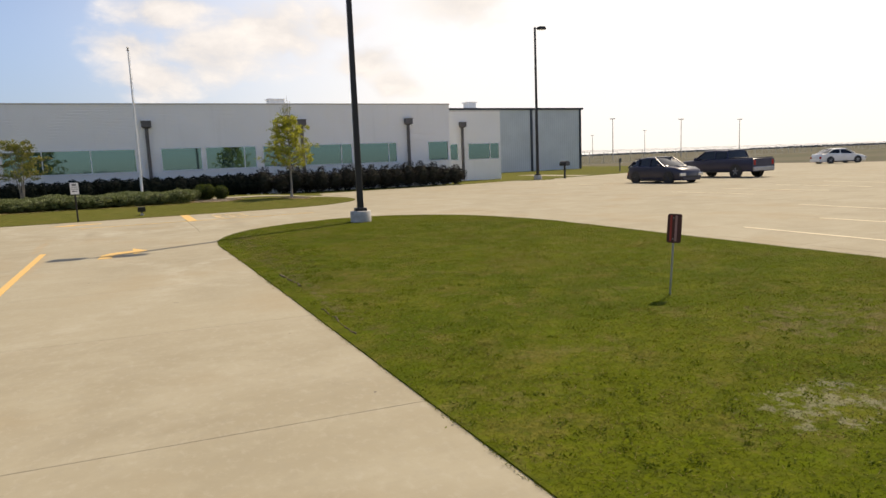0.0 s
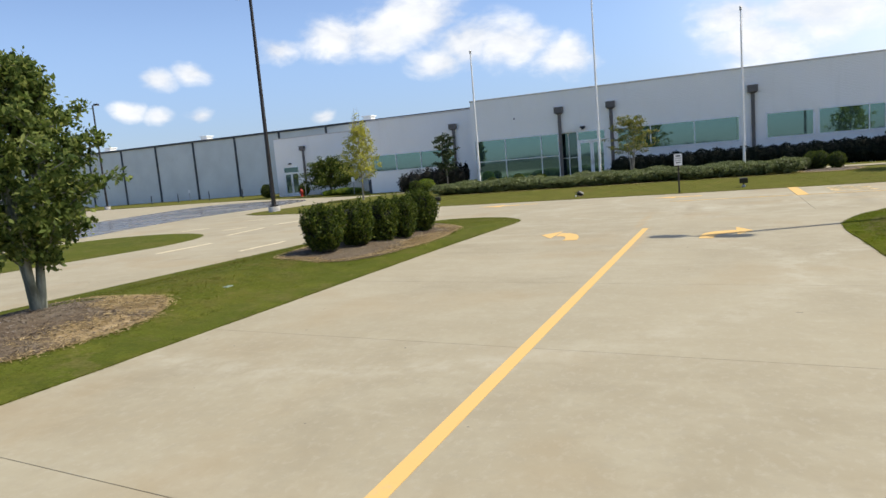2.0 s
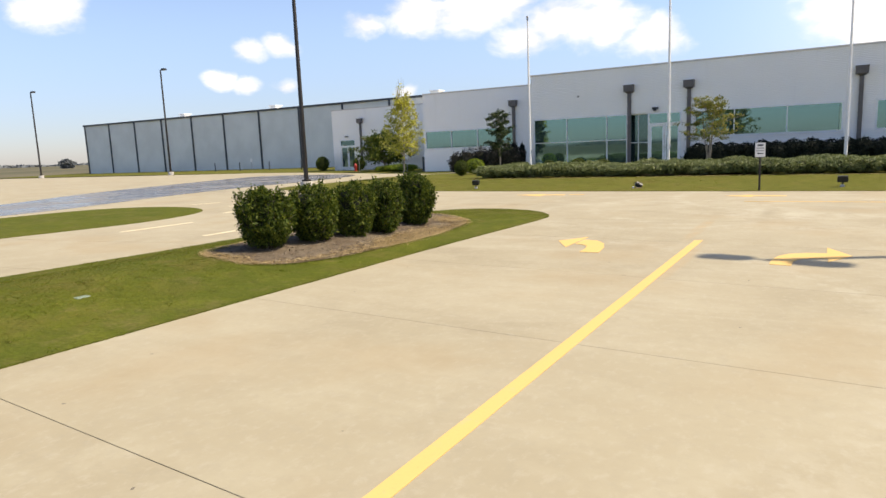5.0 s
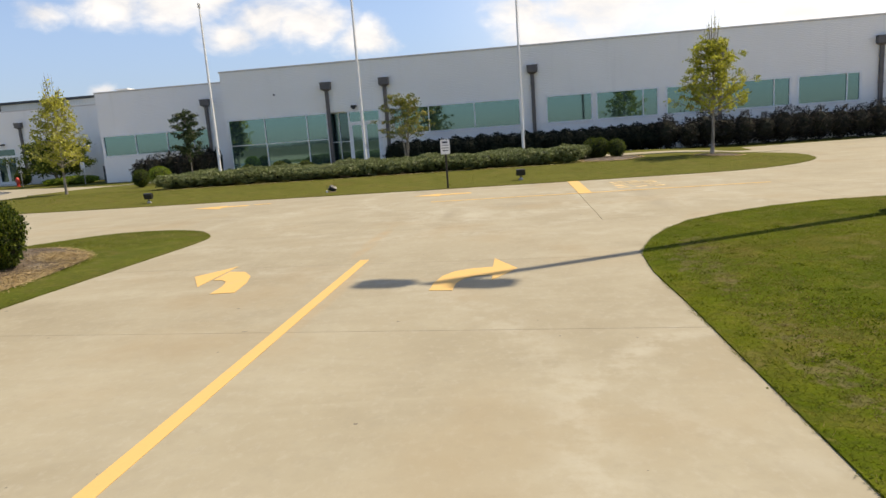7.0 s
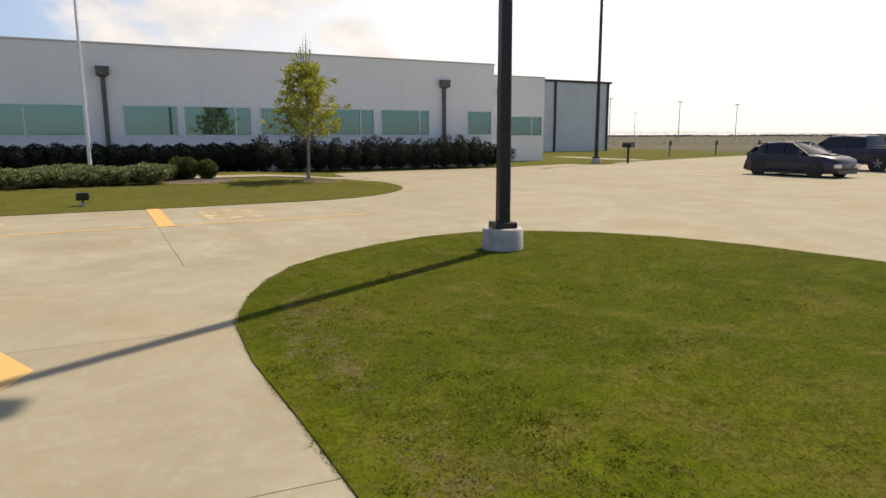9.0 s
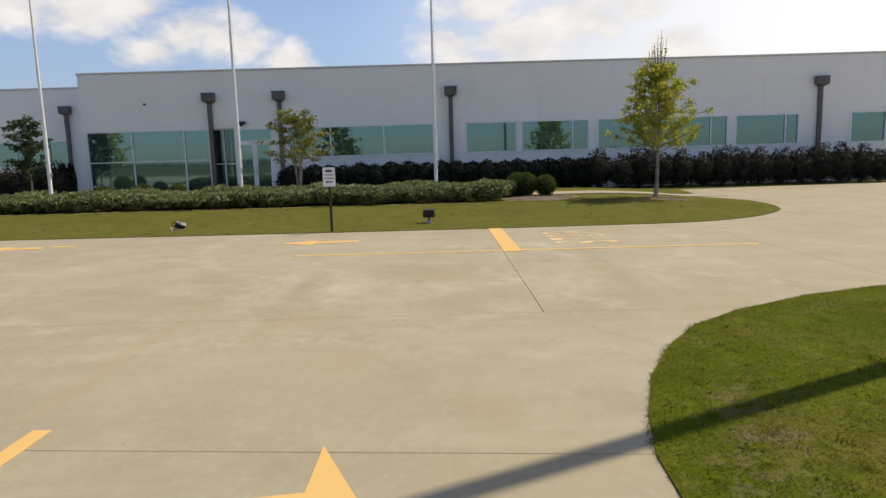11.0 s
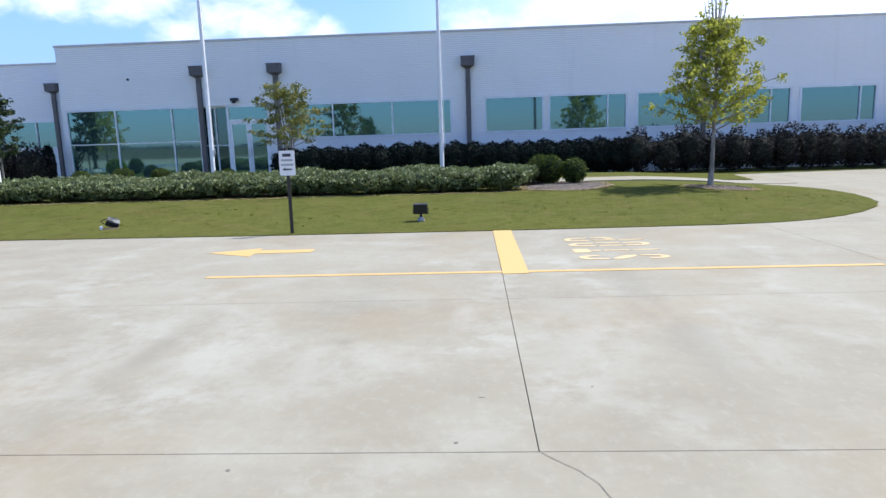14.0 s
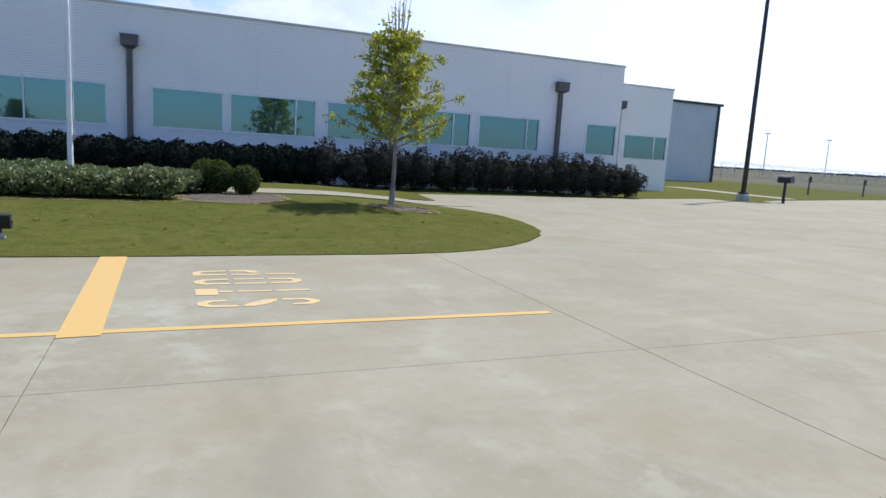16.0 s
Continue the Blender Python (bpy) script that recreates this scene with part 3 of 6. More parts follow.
def turf(name, outline, label, lift=0.012, height=None, step=0.6):
    """A lawn: a rim that stands a little proud of the paving, with a gridded top that follows the ground."""
    bm = bmesh.new()
    vs = [bm.verts.new((x, y, lift)) for x, y in outline]
    face = bm.faces.new(vs)
    rim = bmesh.ops.extrude_face_region(bm, geom=[face])
    for v in rim["geom"]:
        if isinstance(v, bmesh.types.BMVert):
            v.co.z = -0.05
    xs, ys = [p[0] for p in outline], [p[1] for p in outline]
    if height:
        for axis, lo, hi in ((0, min(xs), max(xs)), (1, min(ys), max(ys))):
            for k in range(1, int((hi - lo) / step)):
                co, no = Vector((0, 0, 0)), Vector((0, 0, 0))
                co[axis], no[axis] = lo + k * step, 1
                bmesh.ops.bisect_plane(bm, geom=bm.verts[:] + bm.edges[:] + bm.faces[:], plane_co=co, plane_no=no)
        for v in bm.verts:
            if v.co.z > 0:
                v.co.z += float(height(v.co.x, v.co.y))
    bmesh.ops.recalc_face_normals(bm, faces=bm.faces)
    me = bpy.data.meshes.new(name)
    bm.to_mesh(me)
    bm.free()
    me.materials.append(TURF)
    return tagged(new(name, me), label, "lawn", kind="structure")


def blades(name, outline, count, box, seed, label, height=None, tall=0.02, lift=0.012):
    """Mown grass: short leaning blades over part of a lawn, sparse coarser tufts, and a ragged fringe over the paving's edge."""
    rng = np.random.default_rng(seed)
    x, y = rng.uniform(box[0], box[1], count), rng.uniform(box[2], box[3], count)
    m, c = count // 26, max(1, count // 700)
    k = rng.integers(0, c, m)
    x[:m], y[:m] = x[-c:][k] + rng.normal(0, 0.03, m), y[-c:][k] + rng.normal(0, 0.03, m)
    weedy = np.zeros(count, bool)
    weedy[:m] = True
    keep = inside(x, y, outline)
    x, y, weedy = x[keep], y[keep], weedy[keep]
    # fringe along the rim
    fx, fy = [], []
    for (x0, y0), (x1, y1) in zip(outline, outline[1:] + outline[:1]):
        q = int(min(6000, 160 * math.hypot(x1 - x0, y1 - y0)))
        u, d = rng.random(q), rng.normal(0, 0.011, q)
        ex, ey = x0 + (x1 - x0) * u, y0 + (y1 - y0) * u
        d += 0.022 * np.sin(ex * 5.3 + ey * 4.1) * np.sin(ex * 1.7 - ey * 2.3)
        l = math.hypot(x1 - x0, y1 - y0) + 1e-6
        fx.append(ex - (y1 - y0) / l * d), fy.append(ey + (x1 - x0) / l * d)
    fx, fy = np.concatenate(fx), np.concatenate(fy)
    near = (fx > box[0] - 0.3) & (fx < box[1] + 0.3) & (fy > box[2]) & (fy < box[3] + 0.3)
    rim = int(near.sum())
    x, y, weedy = np.concatenate([x, fx[near]]), np.concatenate([y, fy[near]]), np.concatenate([weedy, np.zeros(rim, bool)])
    n = len(x)
    z = lift + (height(x, y) if height else np.zeros(n))
    z[n - rim:] *= 0.6
    tuft = (np.sin(x * 3.1 + 1.3 * np.sin(y * 2.3)) + np.sin(y * 2.7 + 1.7 * np.sin(x * 1.9))) * 0.25 + 0.5
    h = tall * rng.uniform(0.5, 1.1, n) * (0.75 + 0.5 * tuft)
    coarse = (rng.random(n) < 0.004) | (weedy & (rng.random(n) < 0.5))
    h[coarse] *= 1.7
    a, lean = rng.uniform(0, 2 * np.pi, n), rng.uniform(1.6, 4.0, n) * h
    b = rng.uniform(0, 2 * np.pi, n)
    w = rng.uniform(0.002, 0.0042, n)
    p0 = np.stack([x - np.cos(a) * w, y - np.sin(a) * w, z - 0.004], 1)
    p1 = np.stack([x + np.cos(a) * w, y + np.sin(a) * w, z - 0.004], 1)
    p2 = np.stack([x + np.cos(b) * lean, y + np.sin(b) * lean, z + h], 1)
    over = np.cross(p1 - p0, p2 - p0)[:, 2] < 0
    p0[over], p1[over] = p1[over], p0[over].copy()
    verts = np.stack([p0, p1, p2], 1).reshape(-1, 3)
    me = fast_mesh(name, verts, np.arange(3 * n).reshape(-1, 3), BLADE)
    return tagged(new(name, me), label, "grass", kind="stuff")


# ---- ground and paving ----
field = single("ground", Geo().add([(-3000, -3000, -0.06), (3000, -3000, -0.06), (3000, 3000, -0.06), (-3000, 3000, -0.06)], [(0, 1, 2, 3)]),
               FIELD, "flat green and brown grassland reaching the horizon", "ground", kind="structure")

pavement = thing("pavement", "sunlit beige concrete drive and parking lot, cast in slabs", "pavement", kind="structure")
ROWS_Y = [-45, -42, -39, -36, -33, -29.95, -26.85, -23.75, -20.5, -17.4, -14.45, -11.4, -8.35, -5.1, -0.15, 4.4, 8.9, 13.4, 17.9, 22.4, 26.9]
COLS_DRIVE = [-13.4, -8.85, -5.0, 8.2, 12.7, 17.2, 21.7]
COLS_APRON = [-14.4, -9.9, -5.4, -0.87, 3.63, 8.2, 12.7, 17.2, 21.7]


def joint_y(k, x):
    y = ROWS_Y[k]
    return y - 0.075 * x * (1 if y < -11 else 0.4 if y < -10 else 0) if -9 < x < 9 else y


def slab(geo, a, b, k, gap=0.0026, c=0.0025, depth=0.05):
    a, b = a + gap, b - gap
    y = [joint_y(k, a) + gap, joint_y(k, b) + gap, joint_y(k + 1, b) - gap, joint_y(k + 1, a) - gap]
    p = [(a, y[0]), (b, y[1]), (b, y[2]), (a, y[3])]
    q = [(a + c, y[0] + c), (b - c, y[1] + c), (b - c, y[2] - c), (a + c, y[3] - c)]
    v = [(*u, -depth) for u in p] + [(*u, -c) for u in p] + [(*u, 0.0) for u in q]
    f = [(8, 9, 10, 11)] + [(i + m, (i + 1) % 4 + m, (i + 1) % 4 + m + 4, i + m + 4) for m in (0, 4) for i in range(4)]
    return geo.add(v, f)


part("joint_filler", Geo().add([(-113, -46, -0.009), (70, -46, -0.009), (70, 27, -0.009), (-113, 27, -0.009)], [(0, 1, 2, 3)]),
     plain("joint_filler", (0.13, 0.085, 0.055), 0.9), pavement, "dark brown filler in the slab joints")
far_slabs = Geo()
for k in range(len(ROWS_Y) - 1):
    cols = COLS_APRON if ROWS_Y[k] > -9 else COLS_DRIVE
    if -31 < ROWS_Y[k] < 5:
        for a, b in zip(cols, cols[1:]):
            part("slab", slab(Geo(), a, b, k), CONCRETE, pavement)
        rest = list(zip(np.arange(cols[0] - 22 * 4.5, cols[0] - 1, 4.5), np.arange(cols[0] - 21 * 4.5, cols[0] + 1, 4.5)))
        rest += [(cols[-1] + 4.5 * i, cols[-1] + 4.5 * (i + 1)) for i in range(10)]
    else:
        rest = [(-112 + 4.5 * i, -107.5 + 4.5 * i) for i in range(40)]
    for a, b in rest:
        slab(far_slabs, float(a), float(b), k, c=0.01)
tagged(part("far_slabs", far_slabs, CONCRETE, pavement, "concrete slabs of the outer parking lot"), kind="stuff")


def crack(pts, w):
    g = Geo()
    for (x0, y0), (x1, y1) in zip(pts, pts[1:]):
        d = Vector((x1 - x0, y1 - y0)).normalized()
        n = Vector((-d.y, d.x)) * w
        g.add([(x0 - n.x, y0 - n.y, 0.0035), (x1 - n.x, y1 - n.y, 0.0035), (x1 + n.x, y1 + n.y, 0.0035), (x0 + n.x, y0 + n.y, 0.0035)], [(0, 1, 2, 3)])
    return g


SEALANT = plain("dark_sealant", (0.13, 0.10, 0.08), 0.8)
rnd = random.Random(5)
path, x, y = [], 3.64, -8.36
while y > -9.75:
    path.append((x, y))
    step = rnd.uniform(0.03, 0.08)
    x, y = x + step * 0.53 + rnd.uniform(-0.03, 0.03), y - step
part("crack", crack(path, 0.0016), SEALANT, pavement, "wandering dark crack in the concrete")

# ---- painted markings ----


def paint(name, geo, label, material=None):
    return single(name, geo, material or YELLOW, label, "road marking", kind="structure")


def strip(x0, y0, x1, y1, w, z=0.005):
    d = Vector((x1 - x0, y1 - y0)).normalized()
    n = Vector((-d.y, d.x)) * w / 2
    return Geo().prism([(x0 - n.x, y0 - n.y), (x1 - n.x, y1 - n.y), (x1 + n.x, y1 + n.y), (x0 + n.x, y0 + n.y)], 0.001, z)


paint("centre_line", strip(-0.10, -34, 0.02, -11.12, 0.125), "worn solid yellow line down the middle of the drive")
paint("stop_bar", Geo().prism([(3.62, -0.2), (3.93, -0.2), (3.945, -3.90), (3.635, -3.92)], 0.001, 0.007), "wide yellow stop bar on the concrete")
paint("lane_line", strip(-0.01, -3.76, 8.07, -3.81, 0.10), "thin yellow lane line on the concrete")


def turn_arrow(m):
    """A bent lane arrow: m = 1 in one piece to the right, -1 to the left with a stencil gap behind its head."""
    if m > 0:
        return Geo().prism([(1.20, -13.1), (1.21, -12.75), (1.27, -12.4), (1.40, -12.16), (1.60, -12.04), (1.86, -12.0), (1.86, -11.46),
                            (2.16, -12.14), (1.87, -12.72), (1.87, -12.45), (1.66, -12.48), (1.53, -12.6), (1.47, -12.8), (1.46, -13.13)], 0.001, 0.005)
    g = Geo().prism([(-2.20, -11.74), (-1.84, -11.14), (-1.84, -12.38)], 0.001, 0.005)
    return g.prism([(-1.80, -11.50), (-1.56, -11.56), (-1.36, -11.85), (-1.24, -12.25), (-1.17, -12.78), (-1.47, -12.8), (-1.49, -12.42), (-1.56, -12.16), (-1.66, -12.05), (-1.80, -12.02)], 0.001, 0.005)


paint("turn_arrow", turn_arrow(1), "yellow right-turn arrow painted on the concrete")
paint("turn_arrow", turn_arrow(-1), "yellow left-turn arrow painted on the concrete")
paint("straight_arrow", Geo().prism([(0.88, -2.06), (0.88, -1.80), (0.0, -1.80), (0.0, -1.60), (-0.73, -1.95), (0.03, -2.33), (0.03, -2.08)], 0.001, 0.005),
      "faded yellow arrow painted beside the visitor sign")
paint("straight_arrow", Geo().prism([(-5.7, -1.78), (-5.72, -1.48), (-6.1, -1.44), (-6.45, -1.52), (-6.5, -1.28), (-7.45, -1.62), (-6.35, -2.2), (-6.42, -1.84), (-6.1, -1.74)], 0.001, 0.005),
      "faded yellow arrow near the lawn edge")
paint("lane_line", strip(-5.6, -1.48, -5.1, -1.47, 0.16), "short yellow dash near the lawn edge")
# parking bay lines
BAYS = [(14.26, -18.0, 14.05, -23.2), (17.0, -17.85, 17.1, -23.0), (20.24, -14.9, 20.0, -19.8), (23.3, -6.6, 23.55, -10.6), (26.2, -6.8, 26.5, -11.6), (33.0, -6.9, 32.2, -11.5), (29.6, -6.9, 29.3, -11.5),
        (26.4, 6.4, 26.6, 1.3), (32.0, 6.6, 32.2, 1.4), (38.9, 6.6, 39.1, 1.4),
        (-12.86, -12.9, -12.82, -10.84), (-9.95, -12.9, -9.91, -11.03), (-14.15, -8.6, -14.5, -6.2), (-18.6, -6.2, -18.1, -5.3), (-16.15, -6.6, -15.8, -5.7), (-18.9, -2.2, -18.0, -1.8), (-14.9, -5.0, -14.6, -3.4)]
for x0, y0, x1, y1 in BAYS:
    paint("bay_line", strip(x0, y0, x1, y1, 0.11), "pale parking bay line on the concrete", WHITE_LINE)


def road_word():
    """STOP in tall stencil letters, each cut in three, read by drivers who come from the right."""
    x0, x1, x2, x3, x4, x5 = 4.68, 5.05, 5.10, 5.44, 5.49, 5.85
    bar = lambda a, b, y, w=0.06: [(a, y - w / 2), (b, y - w / 2), (b, y + w / 2), (a, y + w / 2)]
    letters = {
        "S": (-3.07, [[(x0 + 0.10, 0.24), (x0, 0.16), (x0, 0.04), (x0 + 0.10, -0.04), (x1, -0.06), (x1, 0.01), (x0 + 0.15, 0.03), (x0 + 0.10, 0.08), (x0 + 0.10, 0.12), (x0 + 0.15, 0.17), (x0 + 0.28, 0.18), (x0 + 0.28, 0.24)],
                      [(x2, -0.05), (x2 + 0.12, -0.04), (x2 + 0.24, 0.04), (x3, 0.16), (x3, 0.23), (x2 + 0.20, 0.20), (x2 + 0.08, 0.10), (x2, 0.01)],
                      [(x4, 0.24), (x5 - 0.10, 0.22), (x5, 0.13), (x5, 0.05), (x5 - 0.10, -0.04), (x4 + 0.08, -0.05), (x4 + 0.08, 0.01), (x5 - 0.14, 0.03), (x5 - 0.10, 0.08), (x5 - 0.14, 0.15), (x4, 0.17)]]),
        "T": (-2.46, [[(x0, -0.14), (x0 + 0.22, -0.14), (x0 + 0.22, -0.03), (x1, -0.03), (x1, 0.04), (x0 + 0.22, 0.04), (x0 + 0.22, 0.15), (x0, 0.15)], bar(x2, x3, 0.0), bar(x4, x5, 0.0)]),
        "O": (-1.95, [[(x1, -0.15), (x0 + 0.10, -0.14), (x0, -0.06), (x0, 0.06), (x0 + 0.10, 0.14), (x1, 0.15), (x1, 0.08), (x0 + 0.14, 0.07), (x0 + 0.10, 0.03), (x0 + 0.10, -0.03), (x0 + 0.14, -0.07), (x1, -0.08)],
                      bar(x2, x3, -0.12), bar(x2, x3, 0.12),
                      [(x4, -0.15), (x5 - 0.10, -0.14), (x5, -0.06), (x5, 0.06), (x5 - 0.10, 0.14), (x4, 0.15), (x4, 0.08), (x5 - 0.14, 0.07), (x5 - 0.10, 0.03), (x5 - 0.10, -0.03), (x5 - 0.14, -0.07), (x4, -0.08)]]),
        "P": (-1.45, [[(x1, -0.14), (x0, -0.14), (x0, 0.06), (x0 + 0.10, 0.14), (x1, 0.15), (x1, 0.08), (x0 + 0.13, 0.07), (x0 + 0.09, 0.03), (x0 + 0.09, -0.07), (x1, -0.07)],
                      bar(x2, x3, -0.11), [(x2, 0.08), (x2 + 0.16, 0.07), (x2 + 0.24, -0.02), (x3, -0.02), (x3 - 0.04, 0.10), (x2 + 0.20, 0.15), (x2, 0.15)],
                      bar(x4, x5, -0.11)]),
    }
    for ch, (y0, pieces) in letters.items():
        g = Geo()
        for outline in pieces:
            g.prism([(x, y0 + y) for x, y in outline], 0.001, 0.005)
        single("road_letter", g, LETTER_PAINT, "faded pale yellow stencilled letter " + ch + " on the concrete", "road marking", "letters of the road word", "structure")


road_word()

# ---- lawns ----
RIM_R = [(12.3, -13.6), (12.15, -12.3), (11.85, -10.9), (11.35, -9.6), (10.6, -8.6), (9.7, -7.85), (8.7, -7.48), (7.7, -7.53), (6.68, -7.9), (5.6, -8.51), (4.95, -9.05), (4.5, -9.66), (4.11, -10.4), (3.85, -11.15), (3.72, -11.7), (3.66, -12.7)]
ISLAND_R = [(12.2, -60), (12.2, -20)] + RIM_R + [(3.70, -14), (3.74, -18), (3.76, -22), (3.78, -26), (3.85, -34), (4.0, -60)]
turf("lawn_island", ISLAND_R, "mown green lawn island with worn brown patches beside the drive")
tip = smooth_loop([(-3.92, -7.75), (-4.75, -6.8), (-6.1, -6.45), (-7.2, -6.95), (-8.0, -8.6), (-8.5, -11.5), (-8.8, -15), (-9.05, -18.5), (-9.3, -24), (-9.6, -34), (-7, -36), (-4.3, -34),
                   (-4.14, -24), (-4.1, -20.5), (-4.03, -16.5), (-3.95, -13), (-3.83, -10.2), (-3.76, -8.6)], 8)
ISLAND_L = tip
turf("lawn_island", ISLAND_L, "mown green lawn strip with shrubs between two drives", height=mound, step=0.5)
turf("lawn_island", smooth_loop([(-14.5, -11), (-15.6, -8.2), (-18.2, -7.1), (-20.8, -8.0), (-21.6, -11), (-21.8, -20), (-21.6, -32), (-18, -33.5), (-15.2, -32), (-15.4, -20), (-15.0, -15)], 8),
     "rounded mown lawn island in the parking lot")
FRONT = [(-18, 0.75), (-12, 0.25), (-6, 0.0), (0, -0.22), (4, -0.27), (7.5, -0.2), (8.6, -0.05), (9.3, 0.2), (10.0, 0.62), (10.6, 1.1), (11.2, 1.75), (11.7, 2.5), (12.05, 3.4), (12.3, 4.6), (12.35, 5.8),
         (12.0, 7.0), (11.3, 7.7), (9.6, 8.1), (7, 8.15), (6, 8.3), (6, 9.5), (9.5, 9.6), (12.2, 9.9), (12.6, 12.7), (12.6, 16.3), (-20, 16.3), (-18.6, 12.2), (-20.5, 9.3), (-22.6, 6.5), (-23.3, 4.2), (-22.6, 2.4), (-21, 1.35)]
turf("lawn", FRONT, "mown lawn climbing gently from the drive to the office building", height=rise, step=0.8)
VERGE_R = [(12.62, 12.7), (24, 14.2), (29, 15.6), (29.6, 14.3), (30.4, 13.7), (31.6, 14.0), (32.2, 15.2), (34, 16), (45, 19.5), (62, 24), (68, 60), (12.62, 60)]
turf("lawn", VERGE_R, "mown grass verge round the right wing and warehouse")
VERGE_L = [(-20.1, 16.3), (-26, 18.5), (-33, 21.5), (-42, 25.5), (-50, 27), (-72, 29), (-112, 31), (-112, 60), (-14, 60), (-14, 16.4)]
turf("lawn", VERGE_L, "mown grass verge before the warehouse")
# the walk from the lot to the entrance
walk_geo = Geo()
xs = np.linspace(12.7, -6, 26)
for a, b in zip(xs, xs[1:]):
    q = [(a, 8.05), (b, 8.05), (b, 9.62), (a, 9.62)]
    top = [(x, y, 0.012 + (0.033 + float(rise(x, y))) * float(ease(0.0, 1.8, 12.0 - x))) for x, y in q]
    walk_geo.add(top + [(x, y, -0.05) for x, y, z in top], [(0, 1, 2, 3), (0, 1, 5, 4), (2, 3, 7, 6)])
single("footpath", walk_geo, CONCRETE, "narrow pale concrete footpath behind the lawn", "footpath", kind="structure")
walk_geo = Geo()
for (x0, y0), (x1, y1) in zip([(-21.5, 9.2), (-17.5, 11.9), (-14, 13.2)], [(-17.5, 11.9), (-14, 13.2), (-8, 13.8)]):
    q = [(x0, y0), (x1, y1), (x1 - 0.4, y1 + 1.3), (x0 - 0.9, y0 + 1.1)]
    walk_geo.add([(x, y, 0.05 + float(rise(x, y))) for x, y in q] + [(x, y, -0.05) for x, y in q], [(0, 1, 2, 3), (0, 1, 5, 4), (2, 3, 7, 6)])
single("footpath", walk_geo, CONCRETE, "pale concrete footpath towards the side wing", "footpath", kind="structure")
walk_geo = Geo()
walk_geo.prism([(36.6, 27.6), (36.4, 23.6), (36.0, 20.4), (36.2, 17.2), (38.0, 17.9), (37.8, 20.6), (38.2, 23.6), (38.4, 27.6)], -0.05, 0.03)
single("footpath", walk_geo, CONCRETE, "pale concrete footpath across the grass verge", "footpath", kind="structure")
# standing water on the far lot
PUDDLE = smooth_loop([(-23.2, -16), (-22.8, -9.5), (-24.8, -3.2), (-26.3, 3.3), (-26.5, 9), (-28.5, 16.5), (-33, 19.3), (-40, 18.5), (-37.5, 8), (-34, -1.0), (-30, -7.5), (-28, -14), (-26, -18)], 8)
single("water", Geo().prism(PUDDLE, 0.001, 0.006), WATER, "shallow dark rainwater standing on the concrete lot", "water", kind="structure")

# ---- office building ----
RIB = 0.085


def ribbed(geo, x0, x1, y, z0, z1, flip=1):
    """Horizontal ribbed siding with its front at y (towards -y), and its backing."""
    zs = sorted({z0, z1} | {z for k in range(int(z1 / RIB) + 2) for z in (k * RIB, k * RIB + 0.053, k * RIB + 0.060, k * RIB + 0.078) if z0 < z < z1})
    line = []
    for z in zs:
        u = round(z % RIB, 4)
        line.append((y + (-0.013 if 0.059 < u < 0.079 else 0.0), z))
    n = len(line)
    geo.add([(x0, a, z) for a, z in line] + [(x1, a, z) for a, z in line], [(i, n + i, n + i + 1, i + 1) for i in range(n - 1)])
    geo.box(x0, x1, y + 0.004, y + 0.25, z0, z1)


def facade(parent, y, x0, x1, z1, holes, z0=0.0):
    """A ribbed wall with rectangular openings (xa, xb, za, zb) through it, in panels from joint to joint."""
    def ribs(a, b, lo, hi):
        g = Geo()
        ribbed(g, a, b, y, lo, hi)
        part("wall_panel", g, SIDING, parent)
    xs = sorted({x0, x1} | {h[0] for h in holes} | {h[1] for h in holes})
    for a, b in zip(xs, xs[1:]):
        m = (a + b) / 2
        here = [h for h in holes if h[0] < m < h[1]]
        if here:
            if here[0][2] > z0 + 0.01:
                ribs(a, b, z0, here[0][2])
            ribs(a, b, here[0][3], z1)
        else:
            ribs(a, b, z0, z1)


def window(parent, y, xa, xb, za, zb, mullions=(), bars=(), label="", glass=None):
    """A framed window: outer frame, mullions and panes set back in the wall."""
    w = part("window", Geo().box(xa, xb, y + 0.11, y + 0.14, za, zb), TRIM_DARK, parent, label or "flush strip window of blue-green solar glass in a white frame")
    f = Geo()
    t = 0.055
    f.box(xa - 0.03, xb + 0.03, y - 0.045, y + 0.09, za - 0.03, za + t).box(xa - 0.03, xb + 0.03, y - 0.045, y + 0.09, zb - t, zb + 0.03)
    f.box(xa - 0.03, xa + t, y - 0.042, y + 0.088, za + t, zb - t).box(xb - t, xb + 0.03, y - 0.042, y + 0.088, za + t, zb - t)
    part("frame", f, FRAME_WHITE, w)
    cols, rows_ = [xa + t, *mullions, xb - t], [za + t, *bars, zb - t]
    for m in mullions:
        part("mullion", Geo().box(m - 0.025, m + 0.025, y - 0.03, y + 0.09, za + t, zb - t), FRAME_WHITE, w)
    for b in bars:
        part("glazing_bar", Geo().box(xa + t, xb - t, y - 0.02, y + 0.085, b - 0.022, b + 0.022), FRAME_WHITE, w)
    for a, b in zip(cols, cols[1:]):
        for c, d in zip(rows_, rows_[1:]):
            part("pane", Geo().box(a, b, y + 0.035, y + 0.06, c, d), glass or GLASS, w)
    return w


